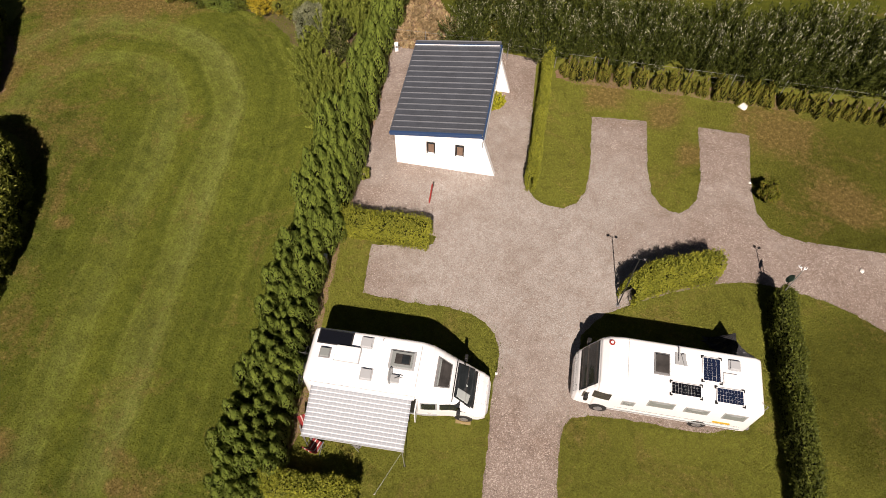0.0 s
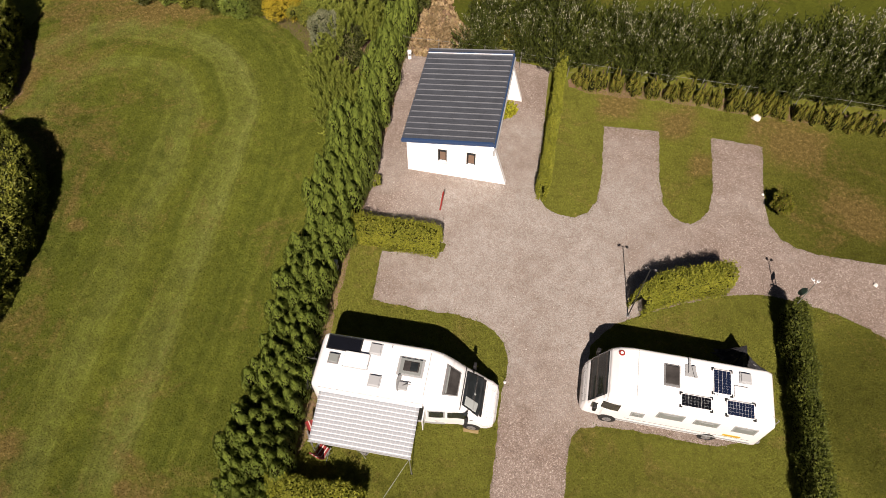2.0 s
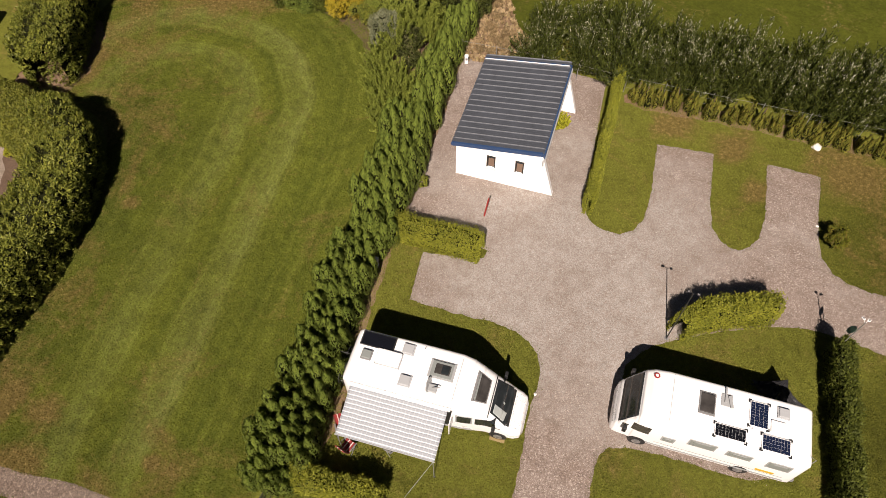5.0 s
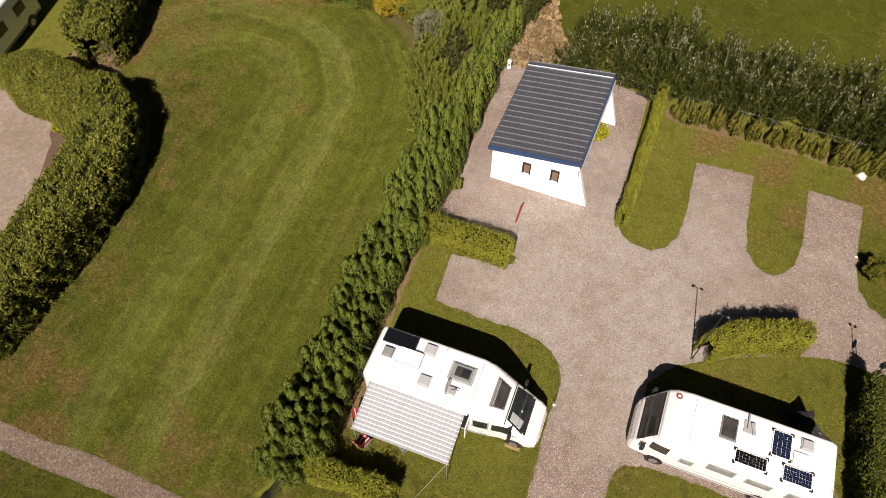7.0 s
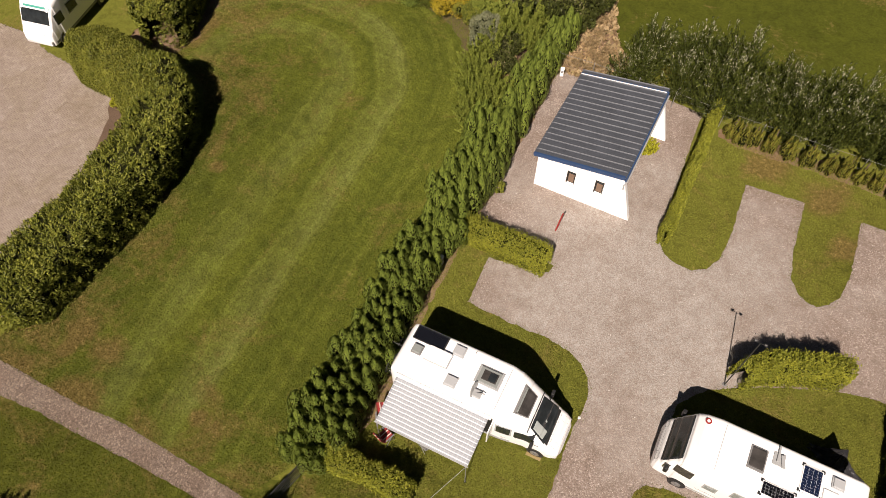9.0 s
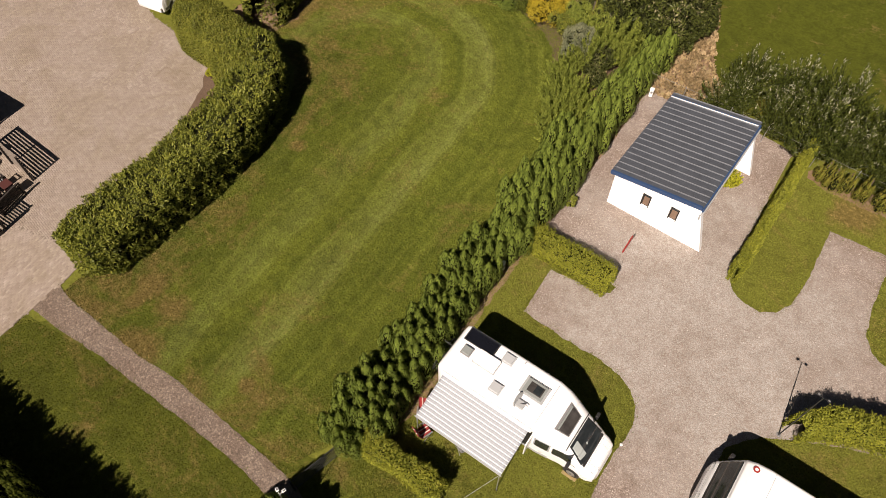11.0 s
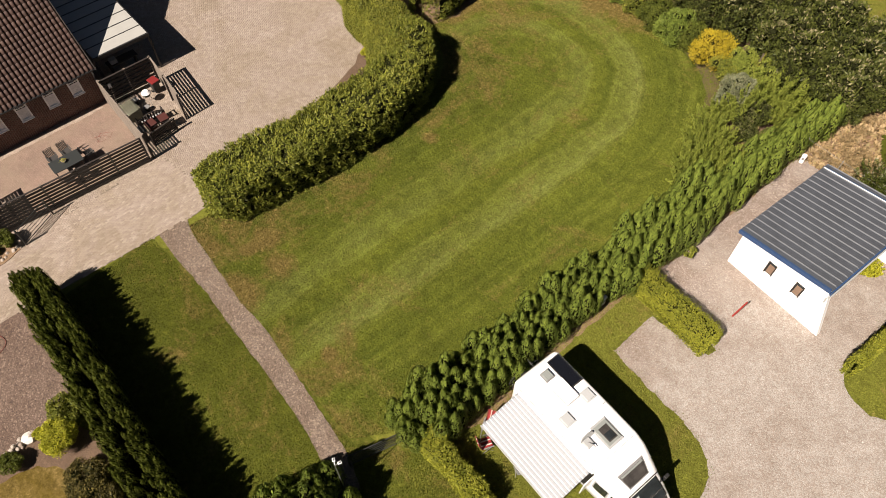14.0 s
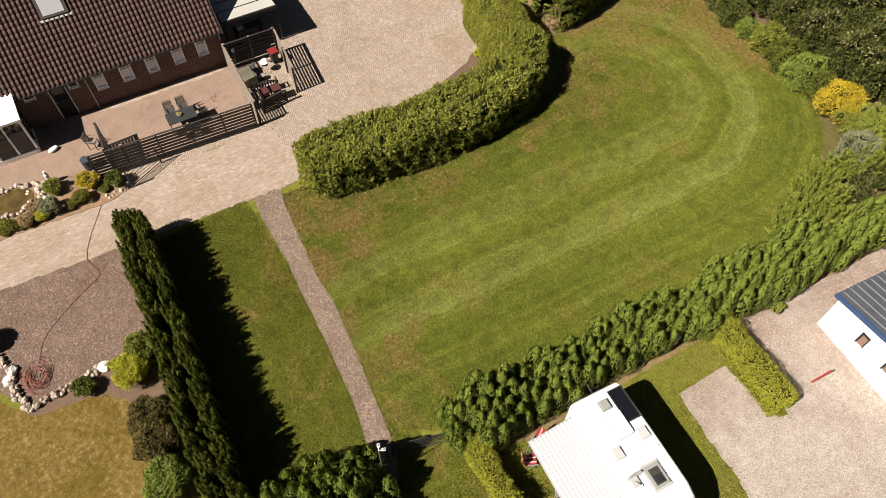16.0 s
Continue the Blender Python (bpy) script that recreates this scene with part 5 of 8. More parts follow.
# ---- motorhomes ----
class Shell:
    """A vehicle body as rounded sections along x: half width, foot, top and edge radius."""

    def __init__(self, rows, n=90):
        rows = np.array(rows, float)
        xs = np.linspace(rows[0, 0], rows[-1, 0], n)
        xs = np.unique(np.concatenate([xs, rows[:, 0]]))
        self.x = xs
        tab = np.stack([np.interp(xs, rows[:, 0], rows[:, k]) for k in range(1, 5)], 1)
        for _ in range(2):
            tab[1:-1] = (tab[:-2] + 2 * tab[1:-1] + tab[2:]) / 4
        self.tab = tab

    def row(self, x):
        return [float(np.interp(x, self.x, self.tab[:, k])) for k in range(4)]

    def section(self, x):
        w, zb, zt, r = self.row(x)
        rb, pts = 0.06, []
        for cy, cz, rr, a0 in ((w - r, zt - r, r, 0), (-(w - r), zt - r, r, 90), (-(w - rb), zb + rb, rb, 180), (w - rb, zb + rb, rb, 270)):
            for k in range(6):
                a = radians(a0 + 90 * k / 5)
                pts.append((x, cy + rr * math.cos(a), cz + rr * math.sin(a)))
        return pts

    def body(self):
        v = [p for x in self.x for p in self.section(x)]
        n = 24
        f = [(i * n + k, i * n + (k + 1) % n, (i + 1) * n + (k + 1) % n, (i + 1) * n + k) for i in range(len(self.x) - 1) for k in range(n)]
        bm = bmesh.new()
        vs = [bm.verts.new(p) for p in v]
        for q in f:
            bm.faces.new([vs[i] for i in q])
        bm.faces.new([vs[i] for i in range(n)][::-1])
        bm.faces.new([vs[len(v) - n + i] for i in range(n)])
        return bm

    def top(self, x, y):
        w, zb, zt, r = self.row(x)
        o = max(0.0, abs(y) - (w - r))
        return Vector((x, y, zt - r + math.sqrt(max(0.0, r * r - min(o, r * 0.98) ** 2))))

    def side(self, x, z, s):
        w, zb, zt, r = self.row(x)
        o = max(0.0, z - (zt - r))
        return Vector((x, s * (w - r + math.sqrt(max(0.0, r * r - min(o, r * 0.98) ** 2))), z))

    def patch(self, f, a0, a1, b0, b1, proud=0.012, n=10, trim=0.0):
        """A panel that follows the body between two bounds each way."""
        bm = bmesh.new()
        g = [[f(a0 + (a1 - a0) * i / n, b0 + (b1 - b0) * j / n) for j in range(n + 1)] for i in range(n + 1)]
        e = 1e-3
        up, low = [], []
        for i in range(n + 1):
            ru, rl = [], []
            for j in range(n + 1):
                p = g[i][j]
                t1 = g[min(i + 1, n)][j] - g[max(i - 1, 0)][j]
                t2 = g[i][min(j + 1, n)] - g[i][max(j - 1, 0)]
                nn = t1.cross(t2).normalized()
                if nn.dot(p - Vector((p.x, 0, 1.2))) < 0:
                    nn = -nn
                edge = 0.6 if i in (0, n) or j in (0, n) else 1.0
                ru.append(bm.verts.new(p + nn * proud * edge))
                rl.append(bm.verts.new(p - nn * 0.01))
            up.append(ru)
            low.append(rl)
        for i in range(n):
            for j in range(n):
                bm.faces.new((up[i][j], up[i + 1][j], up[i + 1][j + 1], up[i][j + 1]))
        ring = [(0, j) for j in range(n)] + [(i, n) for i in range(n)] + [(n, j) for j in range(n, 0, -1)] + [(i, 0) for i in range(n, 0, -1)]
        for (i, j), (k, l) in zip(ring, ring[1:] + ring[:1]):
            bm.faces.new((up[i][j], low[i][j], low[k][l], up[k][l]))
        return bm


def wheel(parent, x, y, r=0.33, w=0.22):
    rot = Matrix.Rotation(radians(90), 4, "X")
    tyre = part("wheel", disc(r, w, (x, y + w / 2, r), 28, 0.04, None, rot), RUBBER, parent, "black tyre", True)
    s = 1 if y > 0 else -1
    part("rim", disc(r * 0.62, 0.03, (x, y + s * w / 2 + (0.015 if s > 0 else 0.015), r), 20, 0.008, None, rot), ALLOY, tyre, "silver rim")
    part("hub", disc(r * 0.18, 0.03, (x, y + s * (w / 2 + 0.02) + 0.015, r), 12, 0.0, None, rot), GREY_PLASTIC, tyre)


def solar_panel(parent, cx, cy, z, lx, ly, turn, cells, nx, ny, frame_mat, feet=True):
    m = pose(cx, cy, z, 0, 0, turn)
    p = part("solar_panel", box((lx, ly, 0.035), (0, 0, 0.03), 0.004), frame_mat, parent, "framed solar panel", m=m)
    gx, gy = (lx - 0.05) / nx, (ly - 0.05) / ny
    cell_me = None
    for i in range(nx):
        for j in range(ny):
            mc = Matrix.Translation((-lx / 2 + 0.025 + (i + 0.5) * gx, -ly / 2 + 0.025 + (j + 0.5) * gy, 0.065))
            if cell_me is None:
                cell_me = part("solar_cell", box((gx * 0.96, gy * 0.96, 0.004)), cells, p, m=mc).data
            else:
                cell = new("solar_cell", cell_me)
                cell.parent = p
                cell.matrix_basis = mc
    if feet:
        for sx in (-1, 1):
            for sy in (-1, 1):
                part("corner_mount", box((0.12, 0.12, 0.05), (sx * (lx / 2), sy * (ly / 2), 0.0), 0.012), BLACK_PLASTIC, p, "black corner mount")


def roof_light(parent, cx, cy, z, lx, ly, turn, lid, rim, label, domed=True):
    m = pose(cx, cy, z, 0, 0, turn)
    p = part("roof_light", box((lx, ly, 0.06), (0, 0, 0), 0.015), rim, parent, label, m=m)
    part("lid", box((lx * 0.82, ly * 0.82, 0.07), (0, 0, 0.05), 0.03 if domed else 0.008), lid, p)
    return p


def side_window(shell, parent, x0, x1, z0, z1, s, glass, label=""):
    fr = part("window", shell.patch(lambda x, z: shell.side(x, z, s), x0, x1, z0, z1, 0.018), PALE_PLASTIC, parent, label or "side window with pale frame")
    e = min(0.05, (x1 - x0) * 0.12)
    part("pane", shell.patch(lambda x, z: shell.side(x, z, s), x0 + e, x1 - e, z0 + e, z1 - e, 0.026), glass, fr)
    return fr


def coachbuilt():
    m = pose(-5.36, 11.15, 0, 0, 0, -8.4)
    inv = m.inverted()
    loc = lambda x, y: (inv @ Vector((x, y, 0))).xy
    t = thing("motorhome", m, "white coachbuilt motorhome with awning out on grass", "motorhome", "motorhomes")
    sh = Shell([(0.0, 1.0, 0.6, 2.45, 0.15), (0.05, 1.12, 0.5, 2.6, 0.18), (0.2, 1.165, 0.42, 2.7, 0.18), (2.5, 1.165, 0.42, 2.74, 0.18), (4.5, 1.165, 0.42, 2.74, 0.2),
                (5.0, 1.14, 0.42, 2.66, 0.28), (5.45, 1.07, 0.4, 2.47, 0.36), (5.9, 0.98, 0.36, 2.2, 0.36), (6.0, 0.98, 0.36, 2.08, 0.32), (6.45, 0.99, 0.34, 1.6, 0.26),
                (6.82, 0.98, 0.34, 1.2, 0.22), (7.15, 0.94, 0.34, 1.02, 0.2), (7.36, 0.84, 0.36, 0.86, 0.16), (7.44, 0.62, 0.42, 0.72, 0.12)])
    part("body", sh.body(), GRP, t, "white moulded body", True)
    bowed = lambda u, v: sh.top(6.0 + u * 0.7 + 0.12 * (1 - v * v) * u, v * (0.72 + 0.12 * u))
    part("windscreen", sh.patch(bowed, 0.02, 1.0, -1.0, 1.0, 0.03, 24), GLASS, t, "dark raked windscreen")
    part("windscreen_blind", sh.patch(bowed, 0.12, 0.8, -0.93, -0.4, 0.042, 14), WIND_BLIND, t, "pale blind behind the windscreen")
    part("dashboard_paper", sh.patch(bowed, 0.5, 0.6, -0.1, 0.02, 0.042, 4), WIND_BLIND, t)
    part("cab_seam", sh.patch(sh.top, 5.95, 5.985, -0.93, 0.93, 0.012, 20), BLACK_PLASTIC, t, "black rubber seam")
    part("wiper_cowl", sh.patch(sh.top, 6.74, 6.84, -0.8, 0.8, 0.014), BLACK_PLASTIC, t)
    part("bonnet_seam", sh.patch(sh.top, 6.9, 6.915, -0.75, 0.75, 0.004, 6), GREY_PLASTIC, t)
    part("grille", sh.patch(sh.top, 7.3, 7.4, -0.42, 0.42, 0.012), GREY_PLASTIC, t, "grey radiator grille")
    for s in (-1, 1):
        part("headlamp", sh.patch(sh.top, 7.02, 7.26, s * 0.6 - 0.13, s * 0.6 + 0.13, 0.014), MILK, t, "clear headlamp")
        part("cab_window", sh.patch(lambda x, z: sh.side(x, z, s), 5.5, 6.3, 1.22, 1.8, 0.016), GLASS, t, "cab door window")
        mir = part("mirror", box((0.14, 0.24, 0.34), (6.28, s * 1.2, 1.35), 0.04), BLACK_PLASTIC, t, "black wing mirror")
        part("arm", tube([(6.3, s * 0.95, 1.5), (6.28, s * 1.12, 1.5)], 0.03), BLACK_PLASTIC, mir)
        part("door_trim", sh.patch(lambda x, z: sh.side(x, z, s), 5.55, 6.55, 1.16, 1.2, 0.012, 6), BLACK_PLASTIC, t)
        part("skirt", sh.patch(lambda x, z: sh.side(x, z, s), 0.25, 5.4, 0.44, 0.62, 0.014), PALE_PLASTIC, t)
        for x in (1.95, 6.5):
            part("wheel_arch", disc(0.37, 0.05, (x, s * (0.985 if x > 5 else 1.165) + (0.005 if s > 0 else 0.045), 0.34), 24, 0.0, None, Matrix.Rotation(radians(90), 4, "X")), BLACK_PLASTIC, t)
            wheel(t, x, s * (0.9 if x > 5 else 1.075), 0.31)
    side_window(sh, t, 4.72, 5.4, 1.2, 1.95, -1, GLASS, "black framed window behind the cab")
    side_window(sh, t, 0.7, 1.5, 1.35, 1.95, 1, GLASS)
    side_window(sh, t, 2.6, 3.7, 1.3, 1.95, 1, GLASS)
    tapered = lambda u, v: sh.top(5.2 + u * 0.6, v * (0.66 - 0.16 * u))
    pan = part("panorama_window", sh.patch(tapered, 0.0, 1.0, -1.0, 1.0, 0.03), GREY_PLASTIC, t, "large roof window over the cab")
    part("panorama_pane", sh.patch(tapered, 0.12, 0.93, -0.93, 0.93, 0.045), SMOKE, pan)
    part("panorama_blind", sh.patch(tapered, 0.14, 0.26, -0.9, 0.9, 0.055), MILK, pan, "drawn back pale blind")
    part("roof_seam", sh.patch(sh.top, 4.5, 4.52, -1.1, 1.1, 0.006, 12), PALE_PLASTIC, t)
    x, y = loc(-4.28, 11.71)
    solar_panel(t, x, y, 2.72, 1.42, 0.62, 0, CELL_BLACK, 1, 1, BLACK_PLASTIC, False)
    x, y = loc(-4.66, 11.07)
    roof_light(t, x, y, 2.73, 0.44, 0.44, 0, MILK, GREY_PLASTIC, "small square roof vent")
    x, y = loc(-3.75, 11.0)
    part("roof_locker", box((1.0, 0.62, 0.16), (x, y, 2.74), 0.06), GRP, t, "low white air conditioner cover")
    # grey rim added to paint the shading line round the cover
    part("locker_outline", box((1.05, 0.67, 0.03), (x, y, 2.725), 0.01), PALE_PLASTIC, t)
    for wx, wy in ((-3.0, 11.5), (-2.96, 10.16)):
        x, y = loc(wx, wy)
        roof_light(t, x, y, 2.73, 0.5, 0.5, 0, VENT_WHITE, VENT_WHITE, "white square roof vent")
    x, y = loc(-1.56, 10.77)
    rl = roof_light(t, x, y, 2.73, 1.05, 0.78, 0, MILK, PALE_PLASTIC, "wide milky roof light with a smoked pane", False)
    part("inner_pane", box((0.62, 0.42, 0.02), (0.03, 0, 0.122), 0.006), SMOKE, rl)
    part("blind_edge", box((0.3, 0.36, 0.01), (0.14, 0, 0.143), 0.003), GLASS, rl)
    x, y = loc(-1.85, 9.97)
    dish = part("satellite_dish", box((0.4, 0.34, 0.12), (x, y, 2.73), 0.04), PALE_PLASTIC, t, "folded satellite dish on its mount")
    part("reflector", disc(0.34, 0.035, (x - 0.18, y + 0.1, 2.84), 24, 0.01, None, Matrix.Rotation(radians(68), 4, "Y") @ Matrix.Scale(0.6, 4, (1, 0, 0))), PALE_PLASTIC, dish)
    part("feed_arm", tube([(x, y, 2.85), (x + 0.2, y + 0.05, 2.95), (x + 0.32, y + 0.06, 2.9)], 0.018), GREY_PLASTIC, dish)
    part("aerial", tube([(2.9, 0.9, 2.72), (2.92, 0.9, 2.86)], 0.015), GREY_PLASTIC, t)
    # open entrance door
    dr = part("entrance_door", box((0.05, 0.56, 1.15), (4.62, -1.46, 1.2), 0.02), GRP, t, "upper half of a white door standing open")
    part("door_window", box((0.06, 0.3, 0.4), (4.62, -1.46, 1.7), 0.01), GLASS, dr)
    # flat black panel stands for the shade inside the open doorway
    part("doorway_panel", sh.patch(lambda x, z: sh.side(x, z, -1), 3.95, 4.58, 0.55, 2.35, 0.006), BLACK_PLASTIC, t, "black panel for the shaded doorway")
    # rear carrier with bicycles
    rack = part("bicycle_carrier", tube([(-0.03, 0.6, 0.7), (-0.5, 0.6, 0.75), (-0.5, -0.6, 0.75), (-0.03, -0.6, 0.7)], 0.02), STEEL, t, "folding carrier on the rear wall")
    part("upright", tube([(-0.03, 0.45, 0.8), (-0.12, 0.45, 1.75), (-0.12, -0.45, 1.75), (-0.03, -0.45, 0.8)], 0.016), STEEL, rack)
    for k, ox in enumerate((-0.22, -0.42)):
        bk = thing("bicycle", m, "dark bicycle strapped on the rear carrier", "bicycle", "carried bicycles")
        part("frame", tube([(ox, -0.42, 1.1), (ox, -0.05, 1.08), (ox, 0.15, 1.5), (ox, -0.2, 1.5), (ox, -0.05, 1.08)], 0.018), DARK_STEEL, bk)
        for oy in (-0.48, 0.5):
            a = [radians(20 * q) for q in range(19)]
            part("bicycle_wheel", tube([(ox, oy + 0.33 * math.cos(q), 1.12 + 0.33 * math.sin(q)) for q in a], 0.02, 6), RUBBER, bk)
        part("handlebar", tube([(ox - 0.22, 0.3, 1.72), (ox, 0.28, 1.68), (ox + 0.22, 0.3, 1.72)], 0.015), DARK_STEEL, bk)
        part("saddle", box((0.14, 0.24, 0.05), (ox, -0.25, 1.62), 0.02), BLACK_PLASTIC, bk)
    return t, m


def awning(m):
    """The wind-out awning: cloth from the wall case to a front rail, on two legs."""
    t = thing("awning", m, "grey and white striped wind-out awning on two legs", "awning")
    part("case", box((4.2, 0.13, 0.13), (2.45, -1.24, 2.5), 0.03), GRP, t, "white cassette on the wall")
    bm = bmesh.new()
    n, k = 24, 20
    g = [[bm.verts.new((0.45 + 4.0 * i / n, -1.26 - 1.9 * j / k, 2.58 - 0.52 * j / k - 0.05 * math.sin(math.pi * j / k) * (0.6 + 0.4 * math.sin(i * 1.7)))) for j in range(k + 1)] for i in range(n + 1)]
    for i in range(n):
        for j in range(k):
            bm.faces.new((g[i][j], g[i + 1][j], g[i + 1][j + 1], g[i][j + 1]))
    cloth = part("cloth", bm, AWNING, t, "striped awning cloth", True)
    md = cloth.modifiers.new("thick", "SOLIDIFY")
    md.thickness = 0.006
    part("front_rail", box((4.08, 0.04, 0.06), (2.45, -3.18, 2.0), 0.015), PALE_PLASTIC, t, "pale front rail")
    for x in (0.52, 4.4):
        leg = part("leg", tube([(x, -3.18, 2.02), (x + 0.02, -3.2, 0.0)], 0.018), STEEL, t)
        part("brace", tube([(x, -1.26, 2.4), (x, -3.1, 2.0)], 0.016), STEEL, leg)
        part("foot", box((0.1, 0.08, 0.015), (x + 0.02, -3.2, 0.0), 0.004), BLACK_PLASTIC, leg)
    part("guy_rope", tube([(4.4, -3.18, 2.0), (3.45, -4.45, 0.02)], 0.008, 5), PALE_PLASTIC, t)
    part("peg", tube([(3.44, -4.5, 0.1), (3.5, -4.4, -0.05)], 0.018, 6), WHITE_UPVC, t)


def integrated():
    m = pose(12.66, 9.93, 0, 0, 0, 170.7)
    inv = m.inverted()
    loc = lambda x, y: (inv @ Vector((x, y, 0))).xy
    t = thing("motorhome", m, "older ivory integrated motorhome with three solar panels", "motorhome", "motorhomes")
    sh = Shell([(0.0, 1.08, 0.4, 2.45, 0.14), (0.06, 1.14, 0.34, 2.6, 0.16), (0.25, 1.16, 0.32, 2.7, 0.16), (3.0, 1.16, 0.32, 2.74, 0.18), (5.5, 1.16, 0.34, 2.74, 0.2),
                (6.05, 1.14, 0.34, 2.7, 0.26), (6.34, 1.1, 0.34, 2.52, 0.26), (6.45, 1.07, 0.36, 2.34, 0.24), (6.72, 1.05, 0.34, 1.8, 0.22), (6.92, 1.03, 0.34, 1.36, 0.2),
                (7.06, 1.0, 0.34, 1.12, 0.18), (7.16, 0.92, 0.36, 0.92, 0.16), (7.2, 0.76, 0.4, 0.76, 0.12)], 110)
    part("body", sh.body(), GRP_OLD, t, "ivory moulded body", True)
    part("windscreen", sh.patch(sh.top, 6.4, 6.9, -0.93, 0.93, 0.03, 24), GLASS, t, "large dark windscreen")
    part("wiper_cowl", sh.patch(sh.top, 6.9, 6.96, -0.9, 0.9, 0.016), BLACK_PLASTIC, t)
    part("grille", sh.patch(sh.top, 7.1, 7.17, -0.5, 0.5, 0.012), GREY_PLASTIC, t)
    part("roof_seam", sh.patch(sh.top, 5.3, 5.32, -1.02, 1.02, 0.006, 12), PALE_PLASTIC, t)
    part("round_badge", disc(0.12, 0.03, tuple(sh.top(5.98, -0.78)), 20, 0.0), RED_PAINT, t, "red and white round badge")
    part("badge_centre", disc(0.06, 0.036, tuple(sh.top(5.98, -0.78)), 16, 0.0), WHITE_UPVC, t)
    for s in (-1, 1):
        part("headlamp", sh.patch(sh.top, 7.06, 7.15, s * 0.72 - 0.12, s * 0.72 + 0.12, 0.014), MILK, t)
        mir = part("mirror", box((0.16, 0.2, 0.36), (6.72, s * 1.24, 1.35), 0.04), BLACK_PLASTIC, t, "black wing mirror")
        part("arm", tube([(6.6, s * 1.05, 1.6), (6.7, s * 1.18, 1.55)], 0.025), BLACK_PLASTIC, mir)
        part("cab_window", sh.patch(lambda x, z: sh.side(x, z, s), 5.75, 6.45, 1.35, 2.0, 0.014), SMOKE, t, "cab side window")
        for x in (1.95, 6.0):
            part("wheel_arch", disc(0.36, 0.05, (x, s * 1.16 + (0.005 if s > 0 else 0.045), 0.34), 24, 0.0, None, Matrix.Rotation(radians(90), 4, "X")), BLACK_PLASTIC, t)
            wheel(t, x, s * 1.06, 0.3)
        part("side_stripe", sh.patch(lambda x, z: sh.side(x, z, s), 0.8, 1.5, 0.84, 1.02, 0.008, 6), YELLOW_VINYL, t, "yellow side stripe")
        part("side_line", sh.patch(lambda x, z: sh.side(x, z, s), 0.4, 5.4, 0.78, 0.8, 0.008, 8), GREY_PLASTIC, t)
        part("skirt", sh.patch(lambda x, z: sh.side(x, z, s), 0.3, 5.7, 0.44, 0.56, 0.012, 8), PALE_PLASTIC, t)
    for x0, x1, z0, z1 in ((4.72, 5.25, 1.15, 1.6), (3.25, 4.3, 1.5, 2.1), (1.9, 2.85, 1.5, 2.0), (0.45, 1.35, 1.45, 2.05)):
        side_window(sh, t, x0, x1, z0, z1, 1, MILK, "side window with pale frame")
        part("blind", sh.patch(lambda x, z: sh.side(x, z, 1), x0 + 0.09, x1 - 0.09, z1 - 0.2, z1 - 0.08, 0.03, 4), PALE_PLASTIC, t, "half raised pale blind")
    side_window(sh, t, 1.0, 2.2, 1.4, 2.0, -1, SMOKE)
    side_window(sh, t, 3.4, 4.6, 1.4, 2.0, -1, SMOKE)
    for pts, cells, nx, ny, fm in (((10.66, 10.51, 1.02, 0.7, 90), CELL_BLUE, 9, 4, WHITE_UPVC), ((9.51, 9.67, 1.16, 0.52, 0), CELL_BLACK, 9, 4, WHITE_UPVC), ((11.16, 9.41, 1.04, 0.62, 0), CELL_BLUE, 9, 4, WHITE_UPVC)):
        x, y = loc(pts[0], pts[1])
        solar_panel(t, x, y, 2.72, pts[2], pts[3], pts[4], cells, nx, ny, fm)
    x, y = loc(8.74, 10.73)
    roof_light(t, x, y, 2.73, 0.62, 0.92, 0, SMOKE, GREY_PLASTIC, "smoked roof light in a grey frame", False)
    x, y = loc(11.6, 10.69)
    roof_light(t, x, y, 2.73, 0.45, 0.45, 0, VENT_WHITE, VENT_WHITE, "white square roof vent")
    x, y = loc(11.33, 10.1)
    part("roof_hatch", box((0.55, 0.5, 0.07), (x, y, 2.72), 0.03), GRP_OLD, t)
    x, y = loc(9.5, 10.95)
    base = part("aerial_mount", box((0.42, 0.5, 0.05), (x, y, 2.73), 0.015), PALE_PLASTIC, t, "folded satellite aerial")
    part("aerial_arm", box((0.07, 0.66, 0.06), (x + 0.06, y - 0.2, 2.8), 0.02), PALE_PLASTIC, base)
    part("aerial_plate", box((0.12, 0.5, 0.05), (x - 0.14, y + 0.05, 2.8), 0.015, Matrix.Rotation(radians(14), 4, "Z")), PALE_PLASTIC, base)
    part("junction_cable", tube([(x - 0.9, 0.1, 2.76), (x - 1.05, 0.25, 2.77), (x - 1.0, 0.4, 2.77), (x - 0.85, 0.32, 2.77)], 0.02, 6), WHITE_UPVC, t)
    part("bumper", box((0.14, 2.16, 0.24), (-0.05, 0, 0.36), 0.04), GREY_PLASTIC, t, "grey rear bumper")
    for s in (-1, 1):
        part("tail_lamp", box((0.05, 0.12, 0.3), (-0.01, s * 0.9, 0.85), 0.015), RED_PAINT, t)
    part("rear_ladder", tube([(-0.08, 0.86, 0.8), (-0.1, 0.86, 2.6), (0.15, 0.86, 2.8)], 0.018), STEEL, t)
    return t


mh, MH1 = coachbuilt()
awning(MH1)
integrated()


